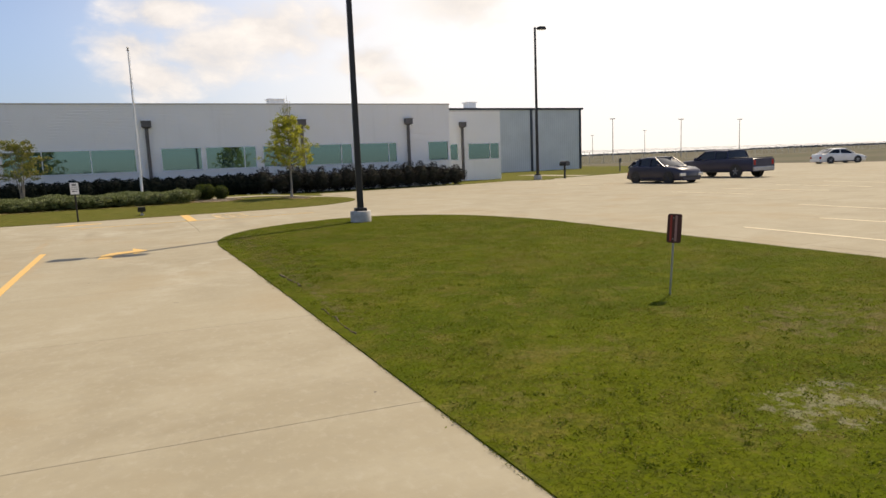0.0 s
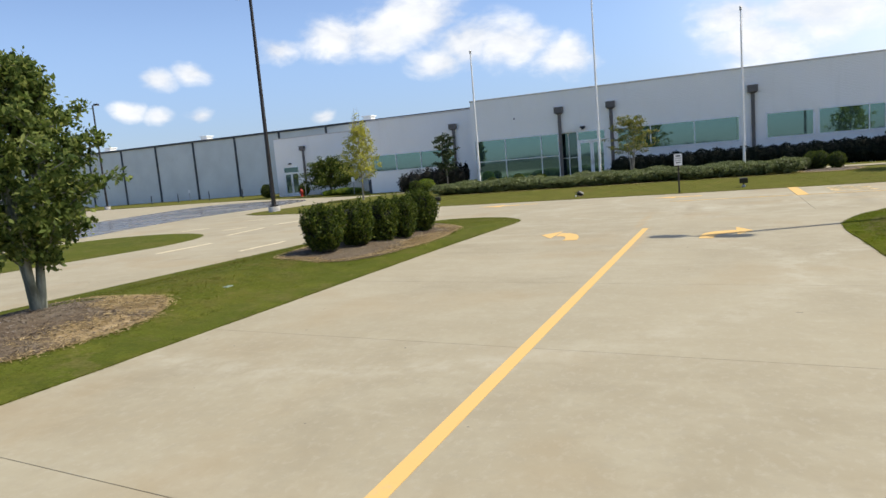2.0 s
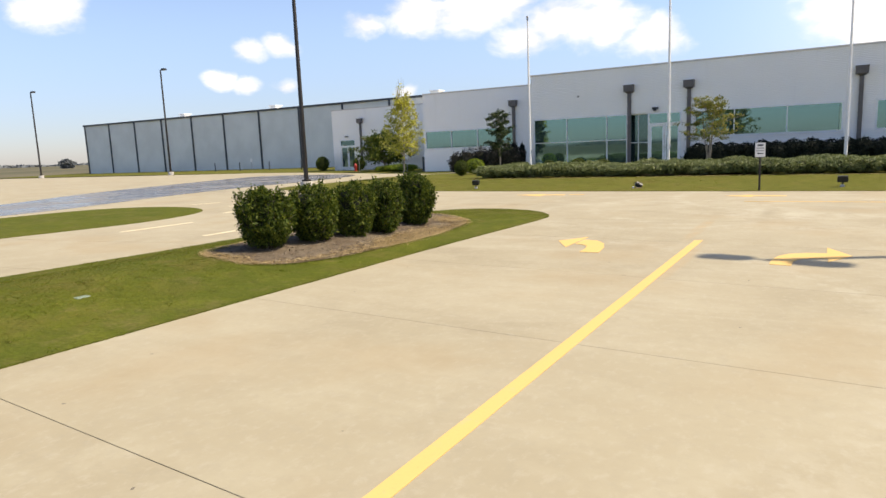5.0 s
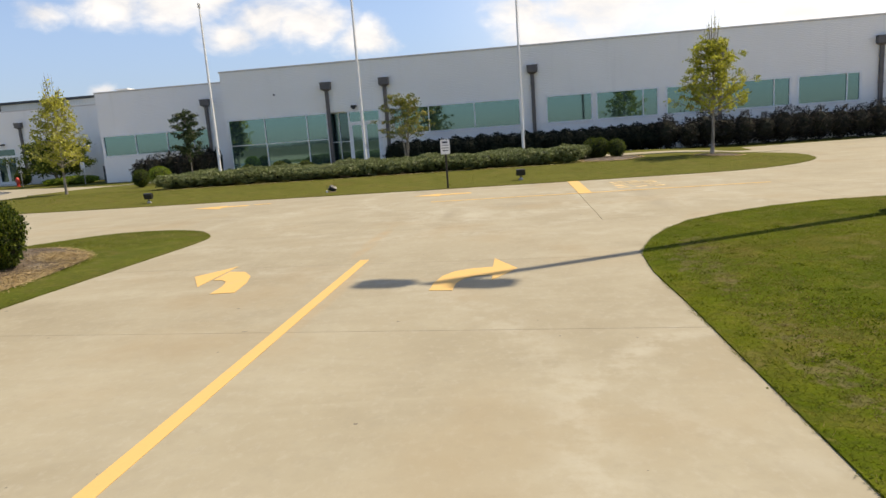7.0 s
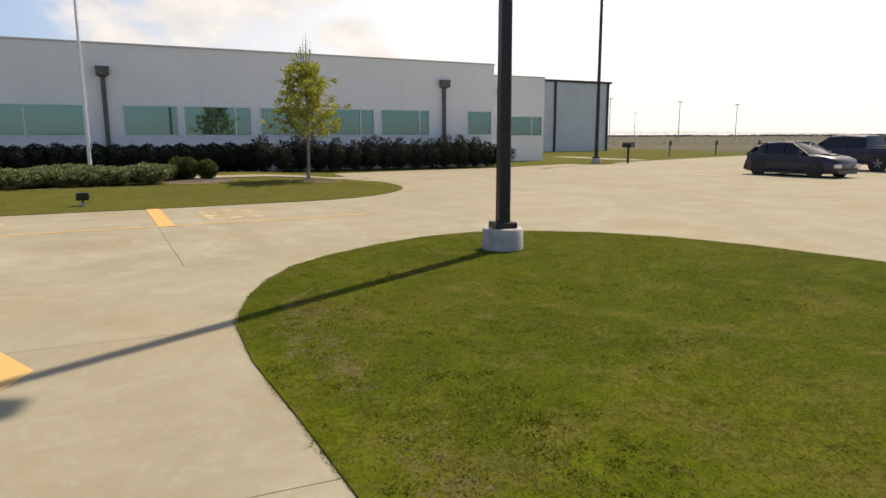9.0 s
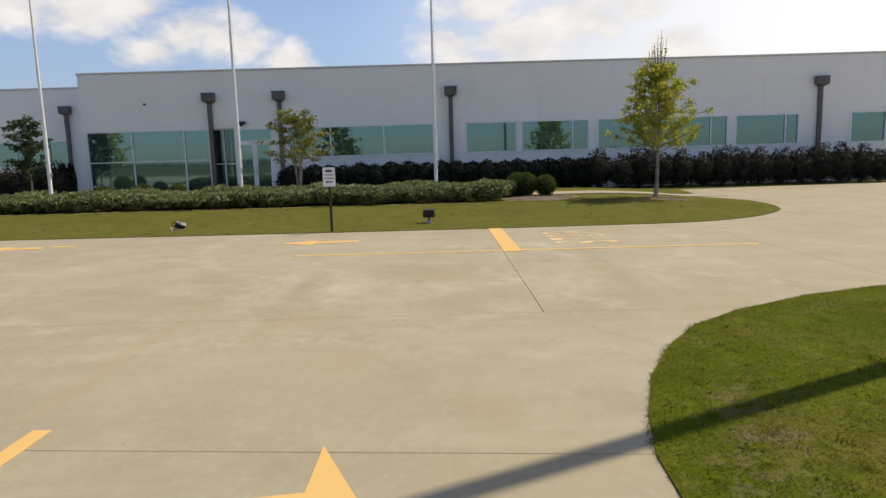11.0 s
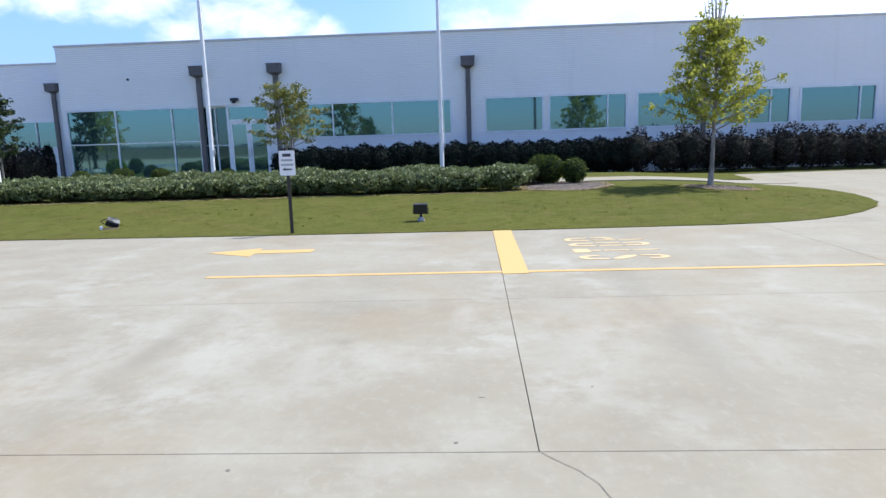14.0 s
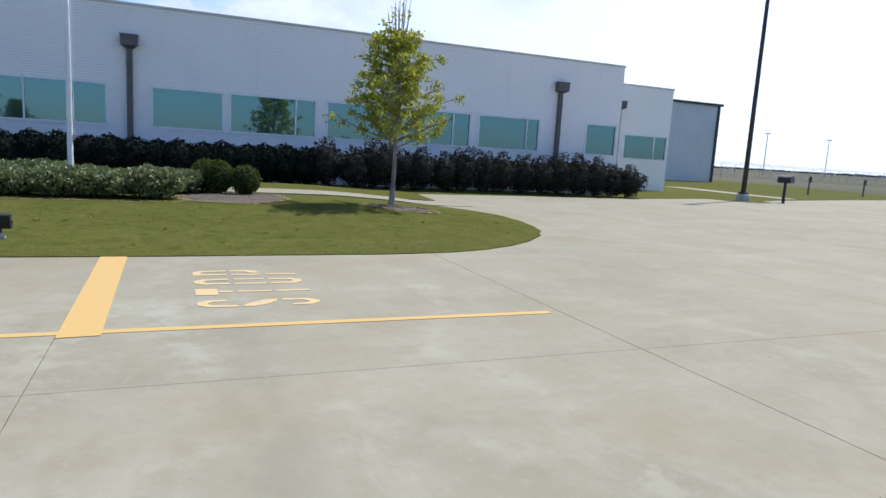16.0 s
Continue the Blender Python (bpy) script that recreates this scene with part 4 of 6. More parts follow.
def downspout(parent, x, y, top=4.86):
    d = part("downspout", Geo().box(x - 0.095, x + 0.095, y - 0.17, y - 0.03, 0.15, top - 0.42, 0.015), TRIM_GREY, parent, "dark bronze metal downspout with a box head")
    h = Geo().box(x - 0.275, x + 0.275, y - 0.36, y - 0.03, top - 0.36, top, 0.012)
    h.add([(x - 0.255, y - 0.34, top - 0.36), (x + 0.255, y - 0.34, top - 0.36), (x + 0.255, y - 0.03, top - 0.36), (x - 0.255, y - 0.03, top - 0.36),
           (x - 0.1, y - 0.17, top - 0.46), (x + 0.1, y - 0.17, top - 0.46), (x + 0.1, y - 0.03, top - 0.46), (x - 0.1, y - 0.03, top - 0.46)],
          [(0, 1, 5, 4), (1, 2, 6, 5), (2, 3, 7, 6), (3, 0, 4, 7)])
    h.box(x - 0.295, x + 0.295, y - 0.38, y - 0.03, top - 0.03, top + 0.015)
    part("rain_head", h, TRIM_GREY, d)
    for z in (1.2, 2.6, 3.9):
        part("strap", Geo().box(x - 0.115, x + 0.115, y - 0.18, y - 0.028, z, z + 0.05), TRIM_GREY, d)


office = thing("office_building", "low white office building of ribbed metal siding with strip windows", "building")
Y = 16.2
ZA, ZB = 1.79, 3.22
main_holes = [(-14.05, -8.25, 0.22, 3.24), (-8.25, -7.08, 0.12, 3.24), (-7.08, -5.25, 0.12, 3.24), (-4.55, 2.42, ZA, ZB), (3.8, 6.21, ZA, ZB), (6.42, 9.6, ZA, ZB), (10.0, 12.55, ZA, ZB),
              (12.78, 16.15, ZA, ZB), (16.5, 19.5, ZA, ZB), (21.92, 23.62, ZA, ZB)]
g = Geo()
facade(office, Y, -14.2, 23.78, 5.86, main_holes)
part("side_wall", Geo().box(-14.2, -13.95, Y + 0.25, 24, 0, 5.86), SIDING, office)
part("side_wall", Geo().box(23.53, 23.78, Y + 0.25, 24, 0, 5.86), SIDING, office)
g = Geo().box(-14.24, 23.82, Y - 0.05, Y + 0.32, 5.86, 5.95, 0.015)
g.box(-14.24, -13.9, Y + 0.32, 24, 5.86, 5.95).box(23.48, 23.82, Y + 0.32, 24, 5.86, 5.95)
part("coping", g, CAP, office, "thin pale metal coping")
part("roof", Geo().box(-13.95, 23.53, Y + 0.25, 43.0, 5.3, 5.42), CAP, office)
window(office, Y, -14.05, -8.25, 0.22, 3.24, (-11.9, -9.45), (1.8,), "tall storefront window of blue-green glass")
window(office, Y + 0.35, -8.25, -7.08, 0.12, 3.24, (-7.7,), (1.6,), "recessed glass panel beside the entrance, its dim reflection put into the tint", DIM_GLASS)
window(office, Y, -4.55, 2.42, ZA, ZB, (-2.56, -0.05))
window(office, Y, 3.8, 6.21, ZA, ZB)
window(office, Y, 6.42, 9.6, ZA, ZB, (8.83,))
window(office, Y, 10.0, 12.55, ZA, ZB)
window(office, Y, 12.78, 16.15, ZA, ZB, (15.35,))
window(office, Y, 16.5, 19.5, ZA, ZB, (18.86,))
window(office, Y, 21.92, 23.62, ZA, ZB)


def entrance(parent, y, xa, xb, z0, ztop, zdoor, glass):
    """Two glazed door leaves with a glazed transom over them."""
    d = part("entrance_door", Geo().box(xa, xb, y + 0.12, y + 0.15, z0, ztop), TRIM_DARK, parent, "closed double glass door in a white frame with a transom")
    f = Geo()
    for a, b in ((xa, xa + 0.09), (xb - 0.09, xb)):
        f.box(a, b, y - 0.03, y + 0.11, z0, ztop)
    f.box(xa + 0.09, xb - 0.09, y - 0.03, y + 0.11, ztop - 0.07, ztop).box(xa + 0.09, xb - 0.09, y - 0.032, y + 0.11, zdoor, zdoor + 0.1)
    part("door_frame", f, FRAME_WHITE, d)
    part("transom_pane", Geo().box(xa + 0.09, xb - 0.09, y + 0.04, y + 0.06, zdoor + 0.1, ztop - 0.07), glass, d)
    m = (xa + xb) / 2
    for s, (a, b) in ((1, (xa + 0.1, m - 0.01)), (-1, (m + 0.01, xb - 0.1))):
        leaf = Geo()
        leaf.box(a, a + 0.1, y + 0.0, y + 0.06, z0 + 0.02, zdoor).box(b - 0.1, b, y + 0.0, y + 0.06, z0 + 0.02, zdoor)
        leaf.box(a + 0.1, b - 0.1, y + 0.002, y + 0.058, zdoor - 0.1, zdoor).box(a + 0.1, b - 0.1, y + 0.002, y + 0.058, z0 + 0.02, z0 + 0.25)
        part("door_leaf", leaf, FRAME_WHITE, d)
        part("door_pane", Geo().box(a + 0.1, b - 0.1, y + 0.02, y + 0.04, z0 + 0.25, zdoor - 0.1), glass, d)
        hx = (b - 0.05) if s > 0 else (a + 0.05)
        part("pull_handle", Geo().tube([(hx, y - 0.0, z0 + 0.95), (hx, y - 0.06, z0 + 0.98), (hx, y - 0.06, z0 + 1.28), (hx, y - 0.0, z0 + 1.31)], [0.012] * 4, 8), STEEL, d, "short steel pull handle")
    return d


entrance(office, Y, -7.08, -5.25, 0.12, 3.24, 2.56, GLASS)
part("entrance_step", Geo().box(-8.6, -4.7, Y - 2.2, Y - 0.02, 0.0, 0.12, 0.01), BLOCK, office, "low concrete landing before the entrance")
for x in (-8.12, -4.86, 3.13, 20.4):
    downspout(office, x, Y)
for x in (12.66,):
    downspout(office, x, Y)
part("security_camera", Geo().box(-6.82, -6.5, Y - 0.22, Y - 0.03, 3.42, 3.54, 0.02).lathe([(0.05, 0), (0.09, 0.03), (0.09, 0.1), (0.05, 0.12)], 14, "z", (-6.66, Y - 0.2, 3.32)), BLACK, office, "small black wall lamp over the entrance")
part("security_camera", Geo().lathe([(0.03, 0), (0.05, 0.02), (0.05, 0.08), (0.02, 0.1)], 12, "y", (-11.15, Y - 0.12, 4.45)), BLACK, office, "small round dark wall fitting")

# east wing
YR = 21.1
g = Geo()
facade(office, YR, 23.78, 31.0, 5.76, [(27.82, 30.86, 1.75, 3.12), (24.5, 26.9, 1.75, 3.12)])
g.box(30.75, 31.0, YR + 0.25, 43.0, 0, 5.76)
part("side_wall", g, SIDING, office, "white siding of the east wing")
part("coping", Geo().box(23.82, 31.04, YR - 0.05, YR + 0.3, 5.76, 5.85, 0.015).box(30.72, 31.04, YR + 0.3, 43.0, 5.76, 5.85), CAP, office)
part("roof", Geo().box(23.78, 30.75, YR + 0.25, 43.0, 5.2, 5.3), CAP, office)
window(office, YR, 27.82, 30.86, 1.75, 3.12, (29.95,))
window(office, YR, 24.5, 26.9, 1.75, 3.12)
downspout(office, 27.3, YR)
# west wing
YL = 20.9
g = Geo()
facade(office, YL, -25.0, -13.95, 5.80, [(-24.86, -17.4, 1.72, 3.06)])
g.box(-25.0, -24.75, YL + 0.25, 43.0, 0, 5.8)
part("side_wall", g, SIDING, office, "white siding of the west wing")
part("coping", Geo().box(-25.04, -14.24, YL - 0.05, YL + 0.3, 5.8, 5.89, 0.015).box(-25.04, -24.7, YL + 0.3, 43.0, 5.8, 5.89), CAP, office)
part("roof", Geo().box(-24.75, -13.95, YL + 0.25, 43.0, 5.2, 5.3), CAP, office)
window(office, YL, -24.86, -17.4, 1.72, 3.06, (-22.6, -20.4, -18.6))
downspout(office, -17.45, YL)
# side entrance wing
YB = 28.6
g = Geo()
facade(office, YB, -40.3, -24.75, 5.78, [(-39.45, -37.55, 0.1, 2.95)])
g.box(-40.3, -40.05, YB + 0.25, 43.0, 0, 5.78)
part("side_wall", g, SIDING, office, "white siding of the side entrance wing")
part("coping", Geo().box(-40.34, -25.04, YB - 0.05, YB + 0.3, 5.78, 5.87, 0.015).box(-40.34, -40.0, YB + 0.3, 43.0, 5.78, 5.87), CAP, office)
part("roof", Geo().box(-40.05, -24.75, YB + 0.25, 43.0, 5.2, 5.3), CAP, office)
entrance(office, YB, -39.45, -37.55, 0.1, 2.95, 2.3, DIM_GLASS)
downspout(office, -36.8, YB)
part("security_camera", Geo().box(-38.7, -38.35, YB - 0.2, YB - 0.03, 3.2, 3.32, 0.02), BLACK, office, "small black wall lamp over the side door")
# white bands under the west wing's glass
for x0, x1, y in ((-25.03, -17.2, YL - 0.035),):
    part("sill_panel", Geo().box(x0, x1, y, y + 0.03, 0.05, 1.66), SIDING, office, "smooth white panel under the strip window")

# ---- warehouse ----
warehouse = thing("warehouse", "long pale blue-grey metal warehouse with dark pilasters and roof trim", "building")
YW, HW = 43.2, 7.72
posts = [-104.7, -98.2, -91.7, -85.2, -78.5, -71.8, -64.9, -57.7, -50.5, -43.4, -36.3, -29.2, 34.2, 41.4, 48.6, 56.2]
for a, b in zip(posts[:10], posts[1:11]):
    g = Geo()
    n = int((b - a) / 0.3)
    xs = np.linspace(a + 0.12, b - 0.12, n * 2 + 1)
    line = [(float(x), YW + (0.02 if i % 2 else 0.0)) for i, x in enumerate(xs)]
    g.add([(x, y, 0) for x, y in line] + [(x, y, HW) for x, y in line], [(i, i + 1, len(line) + i + 1, len(line) + i) for i in range(len(line) - 1)])
    part("wall_panel", g, WAREHOUSE, warehouse)
for a, b in ((-36.3, 34.2), (34.2, 41.4), (41.4, 48.6), (48.6, 56.2)):
    g = Geo()
    xs = np.linspace(a, b, int((b - a) / 0.3) * 2 + 1)
    line = [(float(x), YW + (0.02 if i % 2 else 0.0)) for i, x in enumerate(xs)]
    g.add([(x, y, 0) for x, y in line] + [(x, y, HW) for x, y in line], [(i, i + 1, len(line) + i + 1, len(line) + i) for i in range(len(line) - 1)])
    part("wall_panel", g, WAREHOUSE, warehouse)
part("wall", Geo().box(-104.8, 56.4, YW + 0.03, YW + 0.25, 0, HW).box(-104.8, -104.55, YW + 0.25, 118, 0, HW).box(56.15, 56.4, YW + 0.25, 118, 0, HW).box(-104.8, 56.4, 117.8, 118, 0, HW), WAREHOUSE, warehouse)
for x in posts:
    part("pilaster", Geo().box(x - 0.14, x + 0.14, YW - 0.09, YW + 0.06, 0, HW), TRIM_DARK, warehouse, "dark slate vertical pilaster")
part("eave_trim", Geo().box(-105.0, 56.65, YW - 0.16, YW + 0.3, HW, HW + 0.24), TRIM_DARK, warehouse, "dark slate eave trim")
r = Geo()
r.add([(-105, YW - 0.1, HW + 0.23), (56.6, YW - 0.1, HW + 0.23), (56.6, 80, HW + 2.2), (-105, 80, HW + 2.2), (-105, 118.1, HW + 0.23), (56.6, 118.1, HW + 0.23)],
      [(0, 1, 2, 3), (3, 2, 5, 4), (0, 3, 4), (1, 5, 2)])
part("roof", r, CAP, warehouse, "low-pitched pale metal roof")
for x, y in ((-108 + 10, 58), (-76, 58), (-45.5, 58), (-21, 60), (19.6, 58), (44.5, 52)):
    z = HW + 0.23 + 2.0 * (y - YW) / 37 + (0.6 if x == 19.6 else 0)
    w = 1.0 if x == 19.6 else 0.65
    v = part("roof_vent", Geo().box(x - w, x + w, y - 0.7, y + 0.7, z - 0.9, z + 0.95, 0.06), FRAME_WHITE, warehouse, "white rooftop ventilator")
    part("vent_hood", Geo().box(x - w - 0.15, x + w + 0.15, y - 0.85, y + 0.85, z + 0.95, z + 1.08, 0.03), FRAME_WHITE, v)

# ---- poles ----


def lamp_post(x, y, rot, label, height=11.5, base=True, group="parking lot lamps", heads=2):
    t = thing("street_lamp", label, "lamp", group, at=pose(x, y, 0, 0, 0, rot))
    z0 = 0.0
    if base:
        part("footing", Geo().lathe([(0.315, -0.05), (0.315, 0.315), (0.295, 0.34), (0.0, 0.345)], 28), BLOCK, t, "round pale concrete footing", True)
        z0 = 0.345
    part("base_cover", Geo().box(-0.175, 0.175, -0.175, 0.175, z0, z0 + 0.09, 0.02), POLE_DARK, t)
    part("pole", Geo().loft([[(s * a, s * b, z) for a, b in ((1, 0.8), (0.8, 1), (-0.8, 1), (-1, 0.8), (-1, -0.8), (-0.8, -1), (0.8, -1), (1, -0.8))]
         for z, s in ((z0 + 0.09, 0.092), (height * 0.5, 0.077), (height, 0.062))]), POLE_DARK, t)
    for s in (1, -1)[:heads]:
        arm = part("lamp_arm", Geo().tube([(0, 0, height - 0.08), (s * 0.3, 0, height - 0.06)], [0.04, 0.04], 8), POLE_DARK, t)
        head = part("lamp_head", Geo().loft([[(s * u, -w, height - 0.12), (s * u, w, height - 0.12), (s * u, w * 0.9, height + h), (s * u, -w * 0.9, height + h)] for u, w, h in
                    ((0.26, 0.10, 0.02), (0.34, 0.19, 0.08), (0.80, 0.21, 0.09), (0.93, 0.15, 0.0))]), POLE_DARK, t, "flat shoebox lamp head")
        part("lens", Geo().box(min(s * 0.40, s * 0.84), max(s * 0.40, s * 0.84), -0.15, 0.15, height - 0.135, height - 0.121), FRAME_WHITE, head)
    return t


lamp_post(8.18, -9.25, -10, "tall dark bronze lamp post on a round concrete footing")
lamp_post(-20.95, 2.8, 5, "tall dark bronze lamp post at the lawn's end")
lamp_post(30.7, 15.0, 0, "tall dark lamp post on the grass verge near the warehouse", heads=1)
lamp_post(-64.7, 28.3, 0, "distant dark lamp post before the warehouse", 12.0, heads=1)
lamp_post(-90.5, 27.5, 0, "distant dark lamp post at the lot's far end", 11.4, heads=1)


def far_lamp(x, y, h):
    t = thing("street_lamp", "far slim grey lamp post beyond the fence", "lamp", "lamps beyond the fence", at=pose(x, y, -0.05))
    part("pole", Geo().tube([(0, 0, 0), (0, 0, h)], [0.16, 0.10], 8), STEEL, t)
    part("lamp_head", Geo().box(-1.0, 1.0, -0.3, 0.3, h - 0.1, h + 0.15, 0.05), STEEL, t)


for x, y, h in ((146.7, 145, 13.3), (221, 250, 11.9), (238, 230, 12.9), (171.7, 140, 12.6), (208.9, 148, 12.8)):
    far_lamp(x, y, h)


def flagpole(x, y, h):
    z0 = float(rise(x, y))
    t = thing("flagpole", "white tapered flagpole without a flag behind the low hedge", "flagpole", "flagpoles before the entrance", at=pose(x, y, z0))
    part("collar", Geo().lathe([(0.16, 0), (0.16, 0.03), (0.10, 0.08), (0.085, 0.12)], 18), STEEL, t, "", True)
    part("shaft", Geo().tube([(0, 0, 0.02), (0, 0, h * 0.35), (0, 0, h - z0)], [0.062, 0.056, 0.028], 14), POLE_WHITE, t, "", True)
    part("truck_cap", Geo().lathe([(0.02, h - z0), (0.055, h - z0 + 0.01), (0.055, h - z0 + 0.05), (0.03, h - z0 + 0.06)], 12), STEEL, t)
    part("finial", Geo().lathe([(0.012, h - z0 + 0.06), (0.045, h - z0 + 0.09), (0.06, h - z0 + 0.13), (0.045, h - z0 + 0.17), (0.01, h - z0 + 0.19)], 12), STEEL, t, "", True)
    part("halyard", Geo().tube([(0.09, -0.02, 1.2), (0.05, -0.01, h - z0)], [0.005, 0.005], 5), FRAME_WHITE, t)
    part("cleat", Geo().box(0.065, 0.1, -0.02, 0.02, 1.15, 1.28), STEEL, t)


flagpole(-10.47, 6.92, 7.45), flagpole(-4.07, 6.82, 9.17), flagpole(2.42, 6.92, 7.5)

# ---- signs, floodlights, mailbox ----


def parking_sign():
    t = thing("parking_sign", "white parking sign with an arrow on a dark post", "sign", at=pose(0.03, -0.02, 0, 0, 0, -6))
    part("post", Geo().box(-0.028, 0.028, -0.012, 0.028, -0.1, 1.44, 0.004), POLE_DARK, t)
    g = Geo()
    w, h, r, z0 = 0.145, 0.2185, 0.025, 1.262
    out = [(sx * (w - r) + r * math.cos(a), sz * (h - r) + r * math.sin(a)) for sx, sz, a0 in ((1, -1, -90), (1, 1, 0), (-1, 1, 90), (-1, -1, 180)) for a in (radians(a0 + k * 22.5) for k in range(5))]
    n = len(out)
    g.add([(x, -0.018, z0 + z) for x, z in out] + [(x, -0.014, z0 + z) for x, z in out], [tuple(range(n)), tuple(range(2 * n - 1, n - 1, -1))] + [(i, (i + 1) % n, n + (i + 1) % n, n + i) for i in range(n)])
    board = part("board", g, SIGN_WHITE, t)
    rows_ = [((-0.078, 0.078), 0.138, 0.052), ((-0.105, 0.105), 0.050, 0.034), ((-0.115, 0.115), -0.030, 0.034)]
    for (a, b), z, hh in rows_:
        part("text_bar", Geo().box(a, b, -0.0215, -0.0185, z0 + z - hh / 2, z0 + z + hh / 2), INK if hh > 0.04 else STEEL, board)
    part("arrow_mark", Geo().add([(-0.09, -0.0215, z0 - 0.11), (-0.035, -0.0215, z0 - 0.145), (-0.035, -0.0215, z0 - 0.124), (0.085, -0.0215, z0 - 0.124), (0.085, -0.0215, z0 - 0.098), (-0.035, -0.0215, z0 - 0.098), (-0.035, -0.0215, z0 - 0.075)],
         [(0, 1, 2, 3, 4, 5, 6)]), INK, board, "black arrow")
    for z in (z0 + 0.19, z0 - 0.19):
        part("bolt", Geo().lathe([(0.008, -0.024), (0.008, -0.017)], 8, "y", (0, 0, z)), STEEL, board)


parking_sign()


def floodlight(x, y, tilt, turn, label, up=0.23):
    z0 = float(rise(x, y)) + 0.03
    t = thing("floodlight", label, "floodlight", "floodlights in the lawn", at=pose(x, y, z0, 0, 0, turn))
    part("base", Geo().lathe([(0.07, -0.03), (0.07, 0.025), (0.05, 0.04), (0.045, 0.06)], 16), BLOCK, t)
    part("stem", Geo().tube([(0, 0, 0.03), (0, 0, up - 0.06)], [0.025, 0.025], 10), BLACK, t)
    m = pose(0, 0, up, tilt)
    g = Geo()
    rings = [[(sx * w, y_, sz * h) for sx, sz in ((-1, -1), (1, -1), (1, 1), (-1, 1))] for y_, w, h in ((-0.07, 0.135, 0.095), (-0.05, 0.14, 0.10), (0.05, 0.13, 0.09), (0.11, 0.08, 0.05))]
    g.loft([[tuple(m @ Vector(p)) for p in r_] for r_ in rings])
    h = part("housing", g, BLACK, t, "square black lamp housing")
    lens = Geo().box(-0.12, 0.12, 0.112, 0.118, -0.045, 0.045)
    lens.v = [tuple(m @ Vector(p)) for p in lens.v]
    part("lens", lens, GLASS, h)
    part("bracket", Geo().tube([(-0.15, 0, up), (-0.15, 0, up - 0.1), (0.15, 0, up - 0.1), (0.15, 0, up)], [0.01] * 4, 6), BLACK, t)


floodlight(2.26, 1.15, 12, 0, "small square black floodlight on the lawn aimed at a flagpole")
floodlight(-10.5, 1.25, 15, 0, "small square black floodlight on the lawn by the drive")



def fallen_floodlight(x, y):
    z0 = float(rise(x, y)) + 0.012
    t = thing("floodlight", "small black floodlight tipped over beside its white pipe on the lawn", "floodlight", "floodlights in the lawn", at=pose(x, y, z0, 0, 0, 18))
    part("pipe_stub", Geo().tube([(-0.13, -0.06, -0.03), (-0.14, -0.065, 0.06)], [0.032, 0.032], 14), POLE_WHITE, t, "broken white plastic pipe", True)
    part("spoil", Geo().loft([[(q * math.cos(a) * 1.5 + 0.03, q * math.sin(a) - 0.02, z) for a in np.linspace(0, 2 * math.pi, 16, endpoint=False)] for q, z in ((0.13, -0.02), (0.11, 0.010), (0.06, 0.022))]), MULCH, t, "spilt soil", True)
    m = pose(0.06, 0.03, 0.115, 48, 24, 12) @ Matrix.Scale(0.86, 4)
    g = Geo()
    rings = [[tuple(m @ Vector((sx * w, y_, sz * h))) for sx, sz in ((-1, -1), (1, -1), (1, 1), (-1, 1))] for y_, w, h in ((-0.07, 0.135, 0.095), (-0.05, 0.14, 0.10), (0.05, 0.13, 0.09), (0.11, 0.08, 0.05))]
    h = part("housing", g.loft(rings), BLACK, t, "square black lamp housing lying on its back")
    lens = Geo().box(-0.12, 0.12, -0.078, -0.071, -0.08, 0.08)
    lens.v = [tuple(m @ Vector(p)) for p in lens.v]
    part("lens", lens, TRIM_DARK, h)
    part("bracket", Geo().tube([(-0.10, 0.02, 0.10), (-0.14, -0.05, 0.17), (0.0, -0.08, 0.21), (0.12, -0.04, 0.19)], [0.01] * 4, 6), BLACK, t)


fallen_floodlight(-4.0, 1.15)


def marker_post():
    t = thing("marker_sign", "dark red reflector marker on a thin steel post", "sign", at=pose(7.77, -22.36, 0.035, 0, 3, -38))
    part("post", Geo().tube([(0, 0, -0.1), (0, 0, 0.95)], [0.012, 0.012], 8), STEEL, t)
    w, z0, z1, r = 0.082, 0.615, 0.965, 0.028
    out = [(sx * (w - r) + r * math.cos(q), (z1 - r if sz > 0 else z0 + r) + r * math.sin(q)) for sx, sz, a0 in ((1, -1, -90), (1, 1, 0), (-1, 1, 90), (-1, -1, 180)) for q in (radians(a0 + k * 22.5) for k in range(5))]
    b = part("board", Geo().loft([[(u, y_, z) for u, z in out] for y_ in (-0.024, -0.014)]), AMBER, t, "dark maroon reflector board with rounded corners")
    part("stripe", Geo().box(0.004, 0.030, -0.0275, -0.0245, z0 + 0.02, z1 - 0.02), STRIPE_PALE, b, "faded pink vertical stripe")
    part("stripe", Geo().box(-0.052, -0.030, -0.0275, -0.0245, z0 + 0.02, z1 - 0.02), RED, b, "bright red vertical stripe")
    for z in (z0 + 0.05, z1 - 0.05):
        part("bolt", Geo().lathe([(0.007, -0.030), (0.007, -0.023)], 8, "y", (-0.012, 0, z)), STEEL, b)


marker_post()


